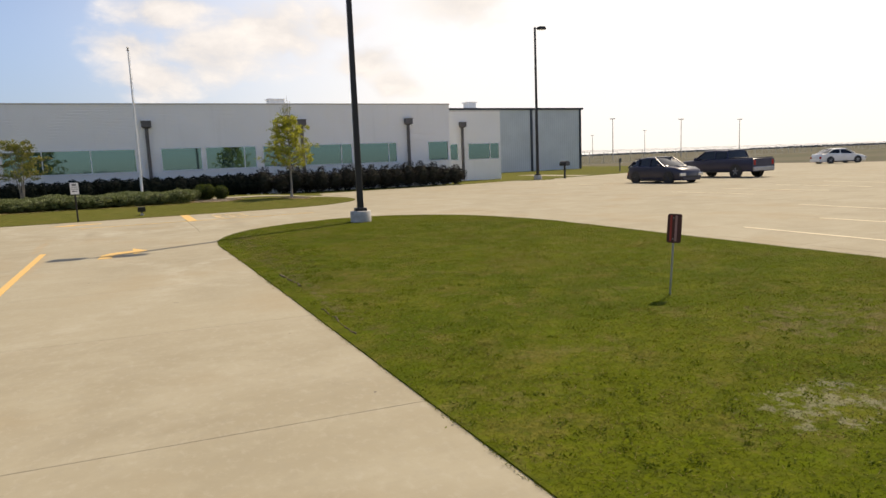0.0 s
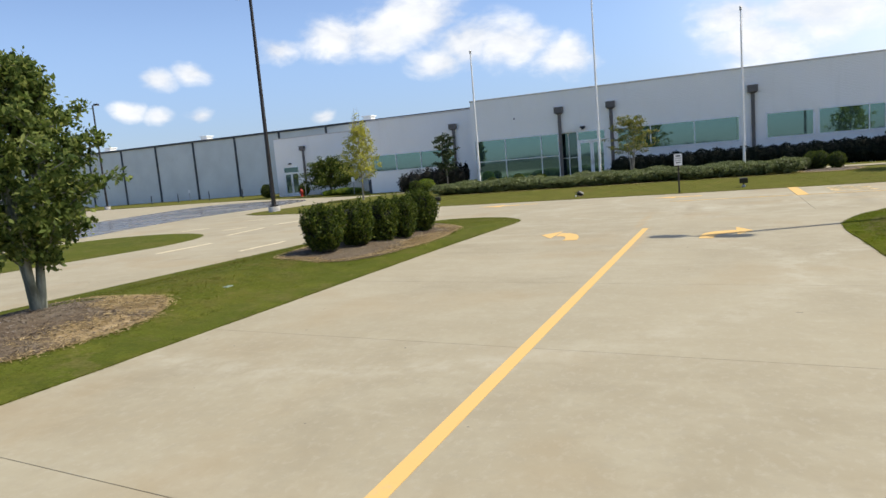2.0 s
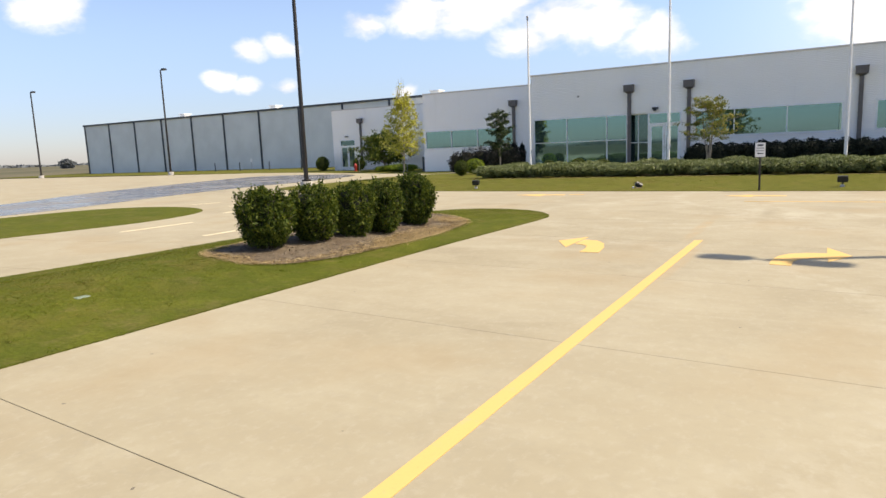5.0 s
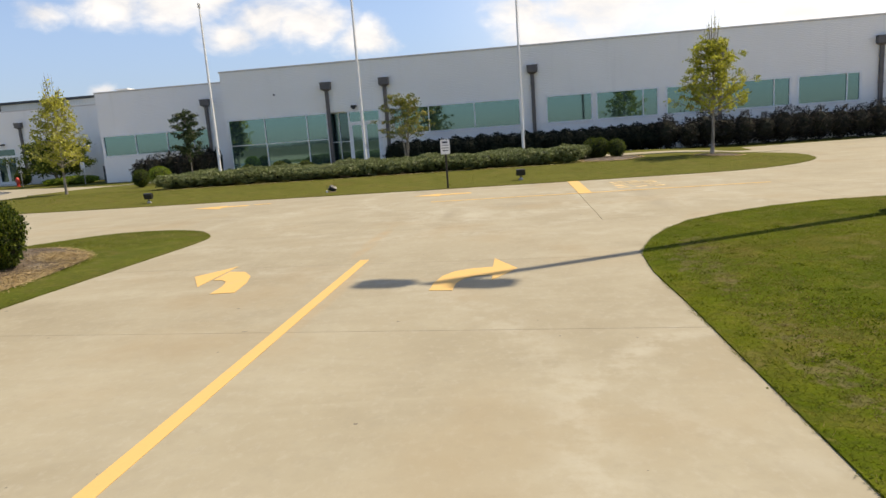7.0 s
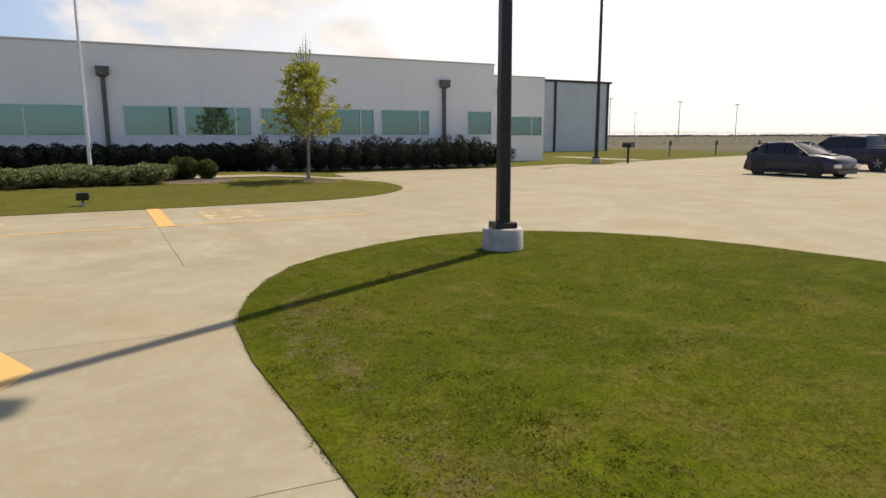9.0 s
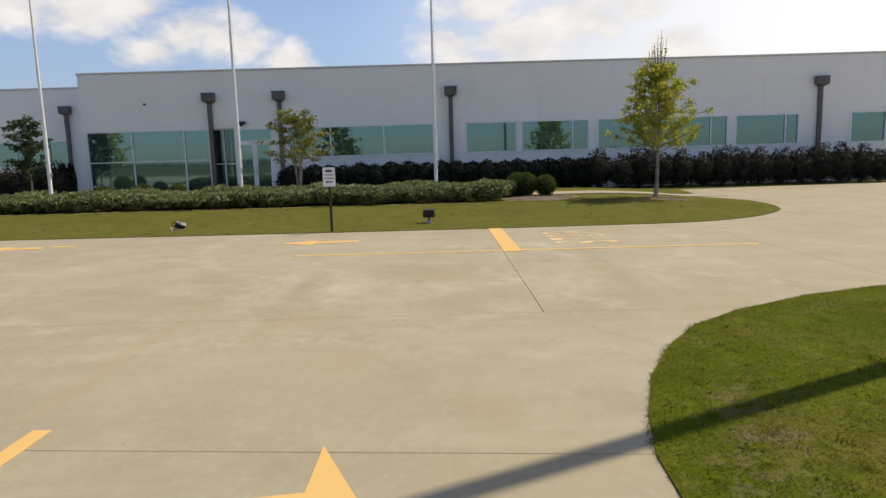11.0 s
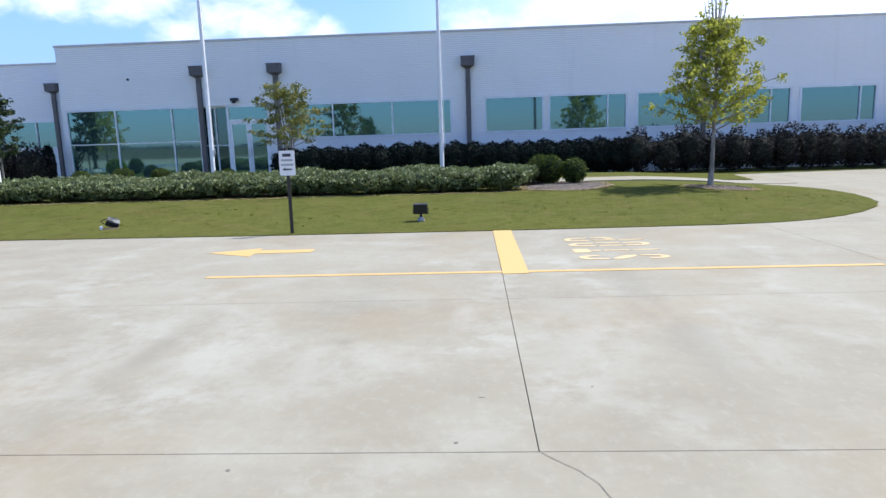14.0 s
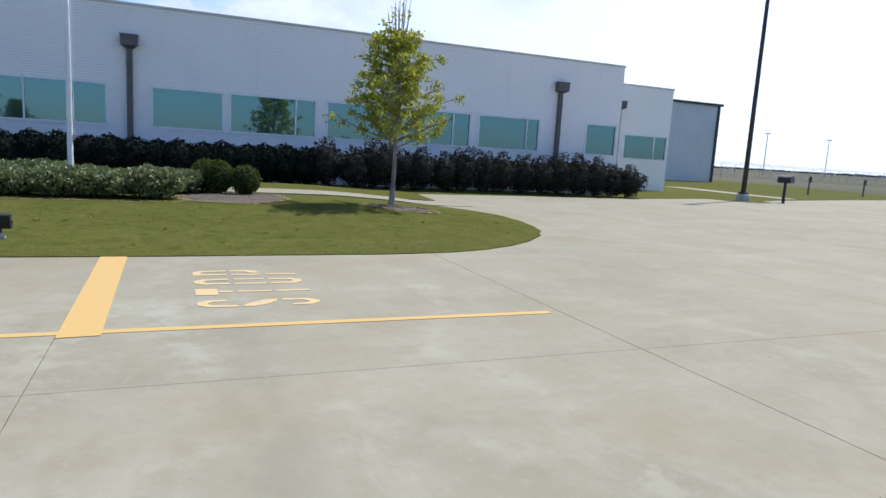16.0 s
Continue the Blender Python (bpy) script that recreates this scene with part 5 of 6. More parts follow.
def mailbox():
    t = thing("mailbox", "black mailbox on a post at the lot's edge", "mailbox", at=pose(32.9, 14.5, 0, 0, 0, 20))
    part("post", Geo().box(-0.06, 0.06, -0.06, 0.06, -0.05, 1.0, 0.01), BLACK, t)
    arc = [(0.28 * math.cos(a), 0.17 * math.sin(a) + 1.2) for a in np.linspace(0, math.pi, 11)] + [(-0.28, 1.0), (0.28, 1.0)]
    part("box", Geo().loft([[(u, y_, z) for u, z in arc] for y_ in (-0.3, 0.3)]), BLACK, t)
    part("flap", Geo().loft([[(u * 0.95, y_, (z - 1.17) * 0.95 + 1.17) for u, z in arc] for y_ in (-0.315, -0.301)]), TRIM_DARK, t)


mailbox()
# low marker posts along the far kerb
for x, y in ((46.5, 24.0), (52.0, 23.8), (58.0, 24.0), (63.5, 25.5)):
    t = thing("guide_post", "short dark guide post at the edge of the lot", "post", "guide posts", at=pose(x, y, 0))
    part("post", Geo().box(-0.06, 0.06, -0.04, 0.04, -0.05, 1.25, 0.01), TRIM_GREY, t)
    part("plate", Geo().box(-0.15, 0.15, -0.055, -0.041, 0.9, 1.3), TRIM_DARK, t)


def fence(x0, y0, x1, y1, n):
    t = thing("fence", "far chain-link fence with barbed wire on top", "fence")
    for i in range(n + 1):
        u = i / n
        x, y = x0 + (x1 - x0) * u, y0 + (y1 - y0) * u
        part("fence_post", Geo().tube([(x, y, -0.06), (x, y, 2.3)], [0.045, 0.045], 6), STEEL, t)
    for z, r_ in ((2.28, 0.03), (0.1, 0.02), (2.45, 0.02), (2.6, 0.02)):
        part("rail", Geo().tube([(x0, y0, z), (x1, y1, z)], [r_, r_], 5), STEEL, t)
    mesh = Geo()
    length = math.hypot(x1 - x0, y1 - y0)
    for i in range(int(length / 0.9)):
        for s in (0, 1.8):
            u, w = i * 0.9 / length, min(1, (i * 0.9 + 1.8) / length)
            a = (x0 + (x1 - x0) * u, y0 + (y1 - y0) * u, 0.1 + (2.1 if s else 0))
            b = (x0 + (x1 - x0) * w, y0 + (y1 - y0) * w, 2.2 - (2.1 if s else 0))
            mesh.tube([a, b], [0.006, 0.006], 3, False)
    tagged(part("chain_link", mesh, STEEL, t, "coarse grey wire mesh"), kind="stuff")


fence(62, 66, 330, 150, 60)

# ---- trees and shrubs ----


def grow_tree(name, label, x, y, z0, trunk_h, crown, leaf, leaf_size, bark, seed, stems=1, stem_r=0.06, limbs=26, per_clump=26, clumps=5, spread=0.2, twigs=0, lean=0.0, profile=None, stem_spread=0.25, flat=0.8, tiers=0, reach=(0.5, 1.16)):
    """A tree: one or more stems, limbs into the crown, and leaf clumps along the outer limbs.
    crown: (bottom, top, radius); profile(u): share of the radius at share u of the crown's height."""
    rng = np.random.default_rng(seed)
    lo, hi, R = crown
    prof = profile or (lambda u: min(1.0, 0.35 + 2.2 * u) * (1 - max(0, u - 0.35) / 0.72))
    t = thing(name, label, "tree", at=pose(x, y, z0))
    axes = []
    trunk = Geo()
    for s in range(stems):
        a = 2 * math.pi * s / max(1, stems) + rng.uniform(0, 0.8)
        out = 0 if stems == 1 else stem_spread
        top = hi - 0.25 * (hi - lo) if stems == 1 else lo + (hi - lo) * rng.uniform(0.5, 0.7)
        pts = []
        for k in range(7):
            u = k / 6
            pts.append(Vector((math.cos(a) * out * (0.1 + 2.2 * u) + lean * u + rng.normal(0, 0.012), math.sin(a) * out * (0.1 + 2.2 * u) + rng.normal(0, 0.012), -0.06 + (top + 0.06) * u)))
        rad = [stem_r * (1.35 if k == 0 else 1 - 0.75 * k / 6) for k in range(7)]
        trunk.tube(pts, rad, 9)
        axes.append(pts)
    part("trunk", trunk, bark, t, "", True)
    cents, limb_geo = [], Geo()
    for i in range(limbs):
        pts = axes[i % len(axes)]
        u = (i + rng.uniform(0, 1)) / limbs
        z = lo + (hi - lo) * (0.02 + 0.93 * u)
        if tiers:
            z = lo + (hi - lo) * (0.5 + int(u * tiers)) / tiers + rng.normal(0, 0.07)
        start = min(z - 0.15 - 0.35 * R * (1 - u), pts[-1].z - 0.02)
        start = max(start, trunk_h * (0.8 + 0.2 * rng.random()))
        start = min(start, pts[-1].z - 0.01)
        k = (start + 0.06) / (pts[-1].z + 0.06) * 6
        j = min(5, int(k))
        s0 = pts[j].lerp(pts[j + 1], k - j)
        ang = i * 2.399 + rng.uniform(-0.4, 0.4)
        r = R * prof(u) * rng.uniform(*reach)
        end = Vector((math.cos(ang) * r, math.sin(ang) * r, z))
        mid = s0.lerp(end, 0.5) + Vector((rng.normal(0, 0.05), rng.normal(0, 0.05), 0.05 - 0.1 * (1 - u)))
        limb_geo.tube([s0, mid, end], [stem_r * 0.38 * (1 - 0.5 * u), stem_r * 0.22, 0.006], 5, False)
        for c in range(clumps):
            w = 0.35 + 0.65 * (c + rng.random()) / clumps
            p = (s0.lerp(mid, w * 2) if w < 0.5 else mid.lerp(end, w * 2 - 1)) + Vector(rng.normal(0, spread * 0.6, 3))
            limb_geo.tube([mid.lerp(end, max(0, w * 2 - 1.2)), p], [0.007, 0.003], 3, False)
            n = int(per_clump * rng.uniform(0.6, 1.3))
            cents.append(np.array(p) + rng.normal(0, spread * 0.55, (n, 3)) * [1, 1, flat])
    for i in range(twigs):
        a = rng.uniform(0, 2 * math.pi)
        s0 = axes[0][-1]
        q = rng.uniform(0.05, 0.42)
        e = Vector((math.cos(a) * q, math.sin(a) * q, hi + rng.uniform(0.15, 0.95) * (1 - q)))
        limb_geo.tube([s0, s0.lerp(e, 0.5) + Vector((math.cos(a) * q * 0.2, math.sin(a) * q * 0.2, -0.05)), e], [0.014, 0.010, 0.005], 4, False)
        cents.append(np.array(s0.lerp(e, 0.75)) + rng.normal(0, 0.08, (3, 3)))
    part("branchwork", limb_geo, bark, t)
    part("crown", leaf_mesh("crown", np.concatenate(cents), leaf_size, leaf, rng), leaf, t)
    return t


MAPLE_FORM = lambda u: min(1.0, 0.80 + 1.1 * u) * (1 - 0.72 * max(0, (u - 0.25) / 0.75) ** 1.5)
grow_tree("maple_tree", "young yellow-green maple with a slim trunk on the front lawn", 9.46, 5.83, 0.17, 1.45, (1.95, 4.3, 1.36), LEAF_MAPLE, 0.064, BARK_PALE, 3, stem_r=0.065, limbs=64, per_clump=24, clumps=6, spread=0.125, twigs=16, profile=MAPLE_FORM, reach=(0.45, 1.34))
grow_tree("maple_tree", "young yellow-green maple at the far end of the lawn", -17.75, 7.0, 0.18, 1.4, (1.55, 4.5, 1.3), LEAF_YELLOW, 0.08, BARK_PALE, 8, stem_r=0.055, limbs=52, per_clump=15, clumps=6, spread=0.16, twigs=12, profile=MAPLE_FORM)
grow_tree("holly_tree", "dark green multi-stemmed holly in a mulch bed", -6.98, -20.38, 0.24, 0.5, (1.10, 3.6, 1.42), LEAF_HOLLY, 0.060, BARK_MOSS, 5, stems=5, stem_r=0.06, limbs=96, per_clump=44, clumps=6, spread=0.125,
          profile=lambda u: min(1.0, 0.52 + 1.7 * u) * (1 - 0.86 * max(0, (u - 0.28) / 0.72) ** 1.2), stem_spread=0.16)
grow_tree("myrtle_tree", "small dark-leaved crape myrtle near the side wing", -15.04, 13.3, 0.1, 1.2, (1.5, 3.75, 0.98), LEAF_GLOOM, 0.085, BARK_PALE, 11, stem_r=0.045, limbs=30, per_clump=26, clumps=4, spread=0.15, flat=0.6, tiers=6, profile=lambda u: 0.62 + 1.3 * u - 1.45 * u * u)
grow_tree("myrtle_tree", "multi-stemmed crape myrtle beside the entrance", -3.1, 11.3, 0.15, 0.95, (1.75, 3.55, 1.42), LEAF_MYRTLE, 0.072, BARK_PALE, 13, stems=5, stem_r=0.035, limbs=34, per_clump=32, clumps=4, spread=0.17, flat=0.5, tiers=4,
          profile=lambda u: 1.0 - 0.55 * u * u, stem_spread=0.13)
grow_tree("myrtle_tree", "broad flat-topped dark tree beside the side entrance", -31.2, 24.5, 0.0, 0.8, (1.25, 3.3, 2.9), LEAF_BUSH, 0.11, BARK, 17, stems=3, stem_r=0.07, limbs=56, per_clump=40, clumps=6, spread=0.3, flat=0.7, profile=lambda u: 1.0 - 0.5 * u * u, stem_spread=0.3)


def shrub(name, label, category, group, rx, rz, leaf, size, count, seed, rough=0.16, low=0.12, ry=None, base_cut=0.0):
    """A dense rounded shrub: leaves standing all over a lumpy core, coloured near black as the shade inside."""
    rng = np.random.default_rng(seed)
    ry = ry or rx
    t = thing(name, label, category, group)
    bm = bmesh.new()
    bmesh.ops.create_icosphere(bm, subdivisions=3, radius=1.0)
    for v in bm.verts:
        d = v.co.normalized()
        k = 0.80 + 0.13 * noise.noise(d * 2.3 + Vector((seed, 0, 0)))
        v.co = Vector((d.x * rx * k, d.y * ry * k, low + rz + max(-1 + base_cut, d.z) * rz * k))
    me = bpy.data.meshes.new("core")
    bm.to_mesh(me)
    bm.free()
    me.materials.append(SHADE_CORE)
    part("core", me, SHADE_CORE, t)
    d = rng.normal(size=(count, 3))
    d /= np.linalg.norm(d, axis=1, keepdims=True)
    d[:, 2] = np.maximum(d[:, 2], -1 + base_cut)
    lump = np.array([noise.noise(Vector(q) * 2.3 + Vector((seed, 0, 0))) + 0.6 * noise.noise(Vector(q) * 6.0) for q in d])
    r = 0.90 + rough * lump + rng.uniform(-0.12, 0.10, count)
    r += (rng.random(count) < 0.04) * rng.uniform(0.02, 0.16, count)
    p = d * r[:, None] * [rx, ry, rz] + [0, 0, low + rz]
    p[:, 2] = np.maximum(p[:, 2], 0.02)
    part("foliage", leaf_mesh("foliage", p, size, leaf, rng, 0.5), leaf, t)
    stems = Geo()
    for k in range(5):
        a = k * 1.26
        stems.tube([(math.cos(a) * 0.05, math.sin(a) * 0.05, -0.05), (math.cos(a) * rx * 0.35, math.sin(a) * ry * 0.35, low + rz * 0.7)], [0.022, 0.012], 6)
    part("stem_clump", stems, BARK, t)
    return t


def sprig_shrub(name, label, group, r, h, leaf, size, sprigs, per, seed, reach=0.16):
    """A clipped shrub that has begun to grow out: leafy shoots stand off a heart coloured dark as inner shade, fuller
    above than at the foot.
    """
    rng = np.random.default_rng(seed)
    t = thing(name, label, "shrub", group)
    girth = lambda u: 0.30 + 1.95 * u - 1.70 * u * u if u < 0.57 else 0.86 * math.sqrt(max(0.0, 1 - ((u - 0.57) / 0.48) ** 2.0))
    rings = []
    for u in (0.04, 0.12, 0.25, 0.4, 0.55, 0.7, 0.82, 0.91, 0.96):
        rings.append([(math.cos(a) * q, math.sin(a) * q, h * u * 0.95) for a in np.linspace(0, 2 * math.pi, 20, endpoint=False)
                      for q in (r * girth(u) * (0.86 + 0.20 * noise.noise(Vector((math.cos(a) * 1.8, math.sin(a) * 1.8, u * 3 + seed)))),)])
    part("core", Geo().loft(rings), SHADE_CORE, t, "", True)
    cents, shoots = [], Geo()
    for k in range(sprigs):
        u = 0.05 + 0.93 * (1 - rng.random() ** 0.85 if rng.random() < 0.4 else rng.random())
        a = rng.uniform(0, 2 * math.pi)
        lump = noise.noise(Vector((math.cos(a) * 1.8, math.sin(a) * 1.8, u * 3 + seed)))
        q = r * girth(u) * (0.92 + 0.34 * lump) * (1.0 if u < 0.9 else math.sqrt(rng.random()))
        foot = Vector((math.cos(a) * q, math.sin(a) * q, h * u))
        d = Vector((math.cos(a) * 0.75 * (1.15 - u), math.sin(a) * 0.75 * (1.15 - u), 0.25 + 0.95 * u)) + Vector(rng.normal(0, 0.22, 3))
        d = d.normalized() * reach * rng.uniform(0.45, 1.0) * (1.7 if rng.random() < 0.08 else 1.0)
        if k % 3 == 0:
            shoots.tube([foot - d * 0.8, foot + d], [0.006, 0.003], 3, False)
        w = rng.random((per, 1)) * 1.2 - 0.2
        cents.append(np.array(foot) + w * np.array(d) + rng.normal(0, 0.024, (per, 3)))
    part("foliage", leaf_mesh("foliage", np.concatenate(cents), size, leaf, rng, 0.3), leaf, t)
    tagged(part("shoot_growth", shoots, BARK, t), kind="stuff")
    stems = Geo()
    for k in range(6):
        a = k * 1.05 + 0.3
        stems.tube([(math.cos(a) * 0.05, math.sin(a) * 0.05, -0.05), (math.cos(a) * r * 0.45, math.sin(a) * r * 0.45, h * 0.3)], [0.022, 0.012], 6)
    part("stem_clump", stems, BARK, t)
    return t


# five clipped shrubs in the mulch bed
bushes = [sprig_shrub("shrub", "dense clipped dark green shrub with upright shoots in the mulch bed", "row of clipped shrubs", 0.44, 0.88, LEAF_BUSH, 0.033, 600, 20, 21 + k, 0.13) for k in range(2)]
for k, (x, y, q, h, turn) in enumerate(((-5.85, -15.05, 1.0, 1.04, 0), (-5.63, -14.15, 1.0, 1.04, 70), (-5.44, -13.32, 0.9, 1.02, 160), (-5.28, -12.62, 0.88, 1.02, 250), (-5.35, -11.43, 0.88, 1.10, 310))):
    if k < 2:
        bushes[k].matrix_world = pose(x, y, float(mound(x, y)) + 0.06, 0, 0, turn)
    else:
        copy_thing(bushes[k % 2], pose(x, y, float(mound(x, y)) + 0.06, 0, 0, turn)).scale = (q, q, h)

# low variegated hedge along the lawn
kinds = [shrub("hedge_shrub", "low loose shrub with pale variegated leaves in the front hedge", "shrub", "low front hedge", 0.64, 0.28, LEAF_PALE, 0.052, 4200, 31 + k, 0.30, 0.03, 0.75) for k in range(3)]
rnd = random.Random(9)
first = [True] * 3
i = 0
for row, y0 in ((0, 6.05), (1, 7.35)):
    x = -12.2 + 0.1 * row
    while x < 4.9:
        yy_ = y0 + rnd.uniform(-0.12, 0.12)
        if abs(yy_ - 6.9) < 0.2:
            yy_ = y0
        m = pose(x, yy_, float(rise(x, yy_)) + 0.02, 0, 0, rnd.uniform(0, 360))
        k = i % 3
        if first[k]:
            kinds[k].matrix_world, first[k] = m, False
        else:
            copy_thing(kinds[k], m).scale = (rnd.uniform(0.85, 1.1), rnd.uniform(0.85, 1.1), rnd.uniform(0.85, 1.15))
        i += 1
        x += rnd.uniform(0.78, 0.95)

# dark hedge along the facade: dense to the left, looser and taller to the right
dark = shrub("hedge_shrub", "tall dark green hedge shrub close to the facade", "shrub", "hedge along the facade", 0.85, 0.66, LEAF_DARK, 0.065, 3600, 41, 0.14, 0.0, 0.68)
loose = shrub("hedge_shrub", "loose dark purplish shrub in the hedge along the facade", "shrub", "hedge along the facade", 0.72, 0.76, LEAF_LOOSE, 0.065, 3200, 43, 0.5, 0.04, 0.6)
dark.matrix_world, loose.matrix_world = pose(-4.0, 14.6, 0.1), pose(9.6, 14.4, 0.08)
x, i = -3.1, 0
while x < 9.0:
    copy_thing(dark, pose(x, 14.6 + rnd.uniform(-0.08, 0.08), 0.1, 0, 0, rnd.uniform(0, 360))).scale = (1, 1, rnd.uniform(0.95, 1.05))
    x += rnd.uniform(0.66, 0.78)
x = 10.7
while x < 23.4:
    copy_thing(loose, pose(x, 14.4 + rnd.uniform(-0.12, 0.12), 0.06, 0, 0, rnd.uniform(0, 360))).scale = (rnd.uniform(0.9, 1.1), 1, rnd.uniform(0.86, 1.06) if x < 22 else 0.8)
    x += rnd.uniform(0.80, 0.98)

# pair of clipped balls at the hedge's end, and rounded shrubs near the left wing
ball = shrub("shrub", "small clipped green ball shrub at the end of the low hedge", "shrub", "clipped balls", 0.40, 0.42, LEAF_BUSH, 0.036, 3200, 51, 0.06, 0.02)
ball.matrix_world = pose(5.5, 7.5, 0.2)
copy_thing(ball, pose(6.12, 7.2, 0.2, 0, 0, 80)).scale = (0.9, 0.9, 0.9)
copy_thing(ball, pose(5.25, 8.0, 0.2, 0, 0, 200)).scale = (0.95, 0.95, 1.0)
for x, y, s in ((-15.2, 8.7, 1.0), (-38.4 - 2.4, 27.4, 1.7), (-36.2, 27.2, 1.5)):
    tagged(copy_thing(ball, pose(x, y, float(rise(x, y)), 0, 0, 40)), "clipped dark green ball shrub beside the wing").scale = (s, s, s)
for x, y, s in ((-19.2, 15.4, 0.82), (-18.3, 15.3, 0.95), (-17.3, 15.3, 1.02), (-16.3, 15.2, 1.08), (-15.2, 15.2, 1.12)):
    tagged(copy_thing(loose, pose(x, y, 0.04, 0, 0, 60 * x)), "dark loose shrub before the west wing").scale = (s, s, s)
for x, y, s in ((-10.2, 13.2, 0.55), (-8.9, 13.6, 0.5), (-12.0, 13.4, 0.5), (-6.0, 13.0, 0.45)):
    tagged(copy_thing(ball, pose(x, y, 0.12, 0, 0, 30 * x)), "small rounded shrub under the storefront glass").scale = (s * 2, s * 2, s * 1.6)
# columnar evergreens by the wing's corner
col = shrub("cypress_shrub", "narrow dark columnar evergreen by the wall", "shrub", "columnar evergreens", 0.22, 0.95, LEAF_DARK, 0.05, 1500, 61, 0.08, 0.0)
col.matrix_world = pose(-14.6, 15.6, 0.0)
copy_thing(col, pose(-16.2, 17.8, 0.0, 0, 0, 90))
# a brighter rounded shrub between the hedge and the dark shrubs
lime = shrub("shrub", "bright yellow-green rounded shrub beside the low hedge", "shrub", "", 0.52, 0.44, LEAF_BRIGHT, 0.045, 2600, 57, 0.12, 0.02)
lime.matrix_world = pose(-15.3, 10.5, float(rise(-15.3, 10.5)))
# groundcover by the side entrance
cover = shrub("groundcover", "bright green low groundcover by the side entrance", "shrub", "groundcover", 1.4, 0.3, LEAF_BRIGHT, 0.07, 3600, 35, 0.3, 0.0, 0.9)
cover.matrix_world = pose(-28.6, 23.0, 0.0)
copy_thing(cover, pose(-30.6, 23.6, 0.0, 0, 0, 90)).scale = (0.8, 1.0, 0.8)

# mulch beds


def bed(outline, top, label, seed, chips, straw=(), ground=None):
    """A low heap of mulch on the ground, strewn with bark chips and rimmed with dry grass."""
    cx, cy = np.mean(outline, 0)
    ground = ground or (lambda x, y: 0.0)
    lo, hi = np.min(outline, 0), np.max(outline, 0)
    rings = [[(x, y, 0.014 + float(ground(x, y)) + top * (1 - k * k)) for x, y in ((cx + (x - cx) * k, cy + (y - cy) * k) for x, y in outline)] for k in (1.0, 0.9, 0.75, 0.5, 0.25, 0.02)]

    def lay(x, y, up):
        k = np.maximum(np.abs(x - cx) / (hi[0] - lo[0]) * 2, np.abs(y - cy) / (hi[1] - lo[1]) * 2)
        return np.stack([x, y, up + ground(x, y) + top * np.clip(1 - k * k, 0, 1)], 1)

    t = thing("mulch_bed", label, "mulch bed")
    part("bed", Geo().loft(rings), MULCH, t, "", True)
    rng = np.random.default_rng(seed)
    x, y = rng.uniform(lo[0], hi[0], chips * 2), rng.uniform(lo[1], hi[1], chips * 2)
    keep = inside(x, y, outline)
    tagged(part("bark_litter", leaf_mesh("bark_litter", lay(x[keep][:chips], y[keep][:chips], 0.026), 0.017, CHIP, rng, 1.5, 2.4, True), CHIP, t, "shredded bark chips"), kind="stuff")
    rim_x, rim_y = [], []
    for (x0, y0), (x1, y1) in zip(outline, outline[1:] + outline[:1]):
        n = int(380 * math.hypot(x1 - x0, y1 - y0))
        u = rng.random(n)
        rim_x.append(x0 + (x1 - x0) * u + rng.normal(0, 0.06, n)), rim_y.append(y0 + (y1 - y0) * u + rng.normal(0, 0.06, n))
    for x0, y0, a, b, n in straw:
        q = rng.normal(0, 0.45, (n, 2)) * [a, b] + [x0, y0]
        q = q[inside(q[:, 0], q[:, 1], outline)]
        rim_x.append(q[:, 0]), rim_y.append(q[:, 1])
    tagged(part("straw_rim", leaf_mesh("straw_rim", lay(np.concatenate(rim_x), np.concatenate(rim_y), 0.022), 0.012, STRAW_BIT, rng, 1.5, 7.0, True), STRAW_BIT, t, "dry straw-coloured grass round the mulch"), kind="stuff")
    return t


CHIP = make_leaf("bark_chip", (0.055, 0.040, 0.030), (0.12, 0.098, 0.078), (0.25, 0.215, 0.18), 0.9, 0.0, 0.1)
STRAW_BIT = make_leaf("straw_bit", (0.28, 0.20, 0.09), (0.42, 0.31, 0.15), (0.55, 0.43, 0.24), 0.9, 0.1)
bed(smooth_loop([(-6.5, -15.7), (-5.9, -15.92), (-5.4, -15.88), (-4.98, -15.4), (-4.78, -14.6), (-4.70, -13.6), (-4.63, -12.5), (-4.70, -11.4), (-4.84, -10.3), (-5.05, -9.9), (-5.6, -9.5), (-6.3, -9.3), (-6.85, -10.2), (-7.0, -12.0), (-6.9, -14.2)], 5),
    0.09, "bark mulch bed with a straw rim under the clipped shrubs", 71, 12000, ((-5.15, -10.2, 0.5, 0.6, 4000), (-4.85, -12.4, 0.2, 1.8, 2500), (-5.9, -15.85, 0.8, 0.2, 1200)), mound)
bed(smooth_loop([(-5.75, -19.35), (-6.6, -19.5), (-7.4, -19.55), (-8.2, -19.9), (-8.5, -21.5), (-8.1, -23.2), (-7.0, -23.9), (-5.9, -23.4), (-5.25, -22.2), (-5.1, -21.0), (-5.25, -20.0)], 5),
    0.07, "bark mulch bed with a bare tan tip under the holly", 73, 11000, ((-6.0, -19.65, 0.5, 0.5, 5500), (-5.5, -20.8, 0.3, 1.0, 1200)), mound)
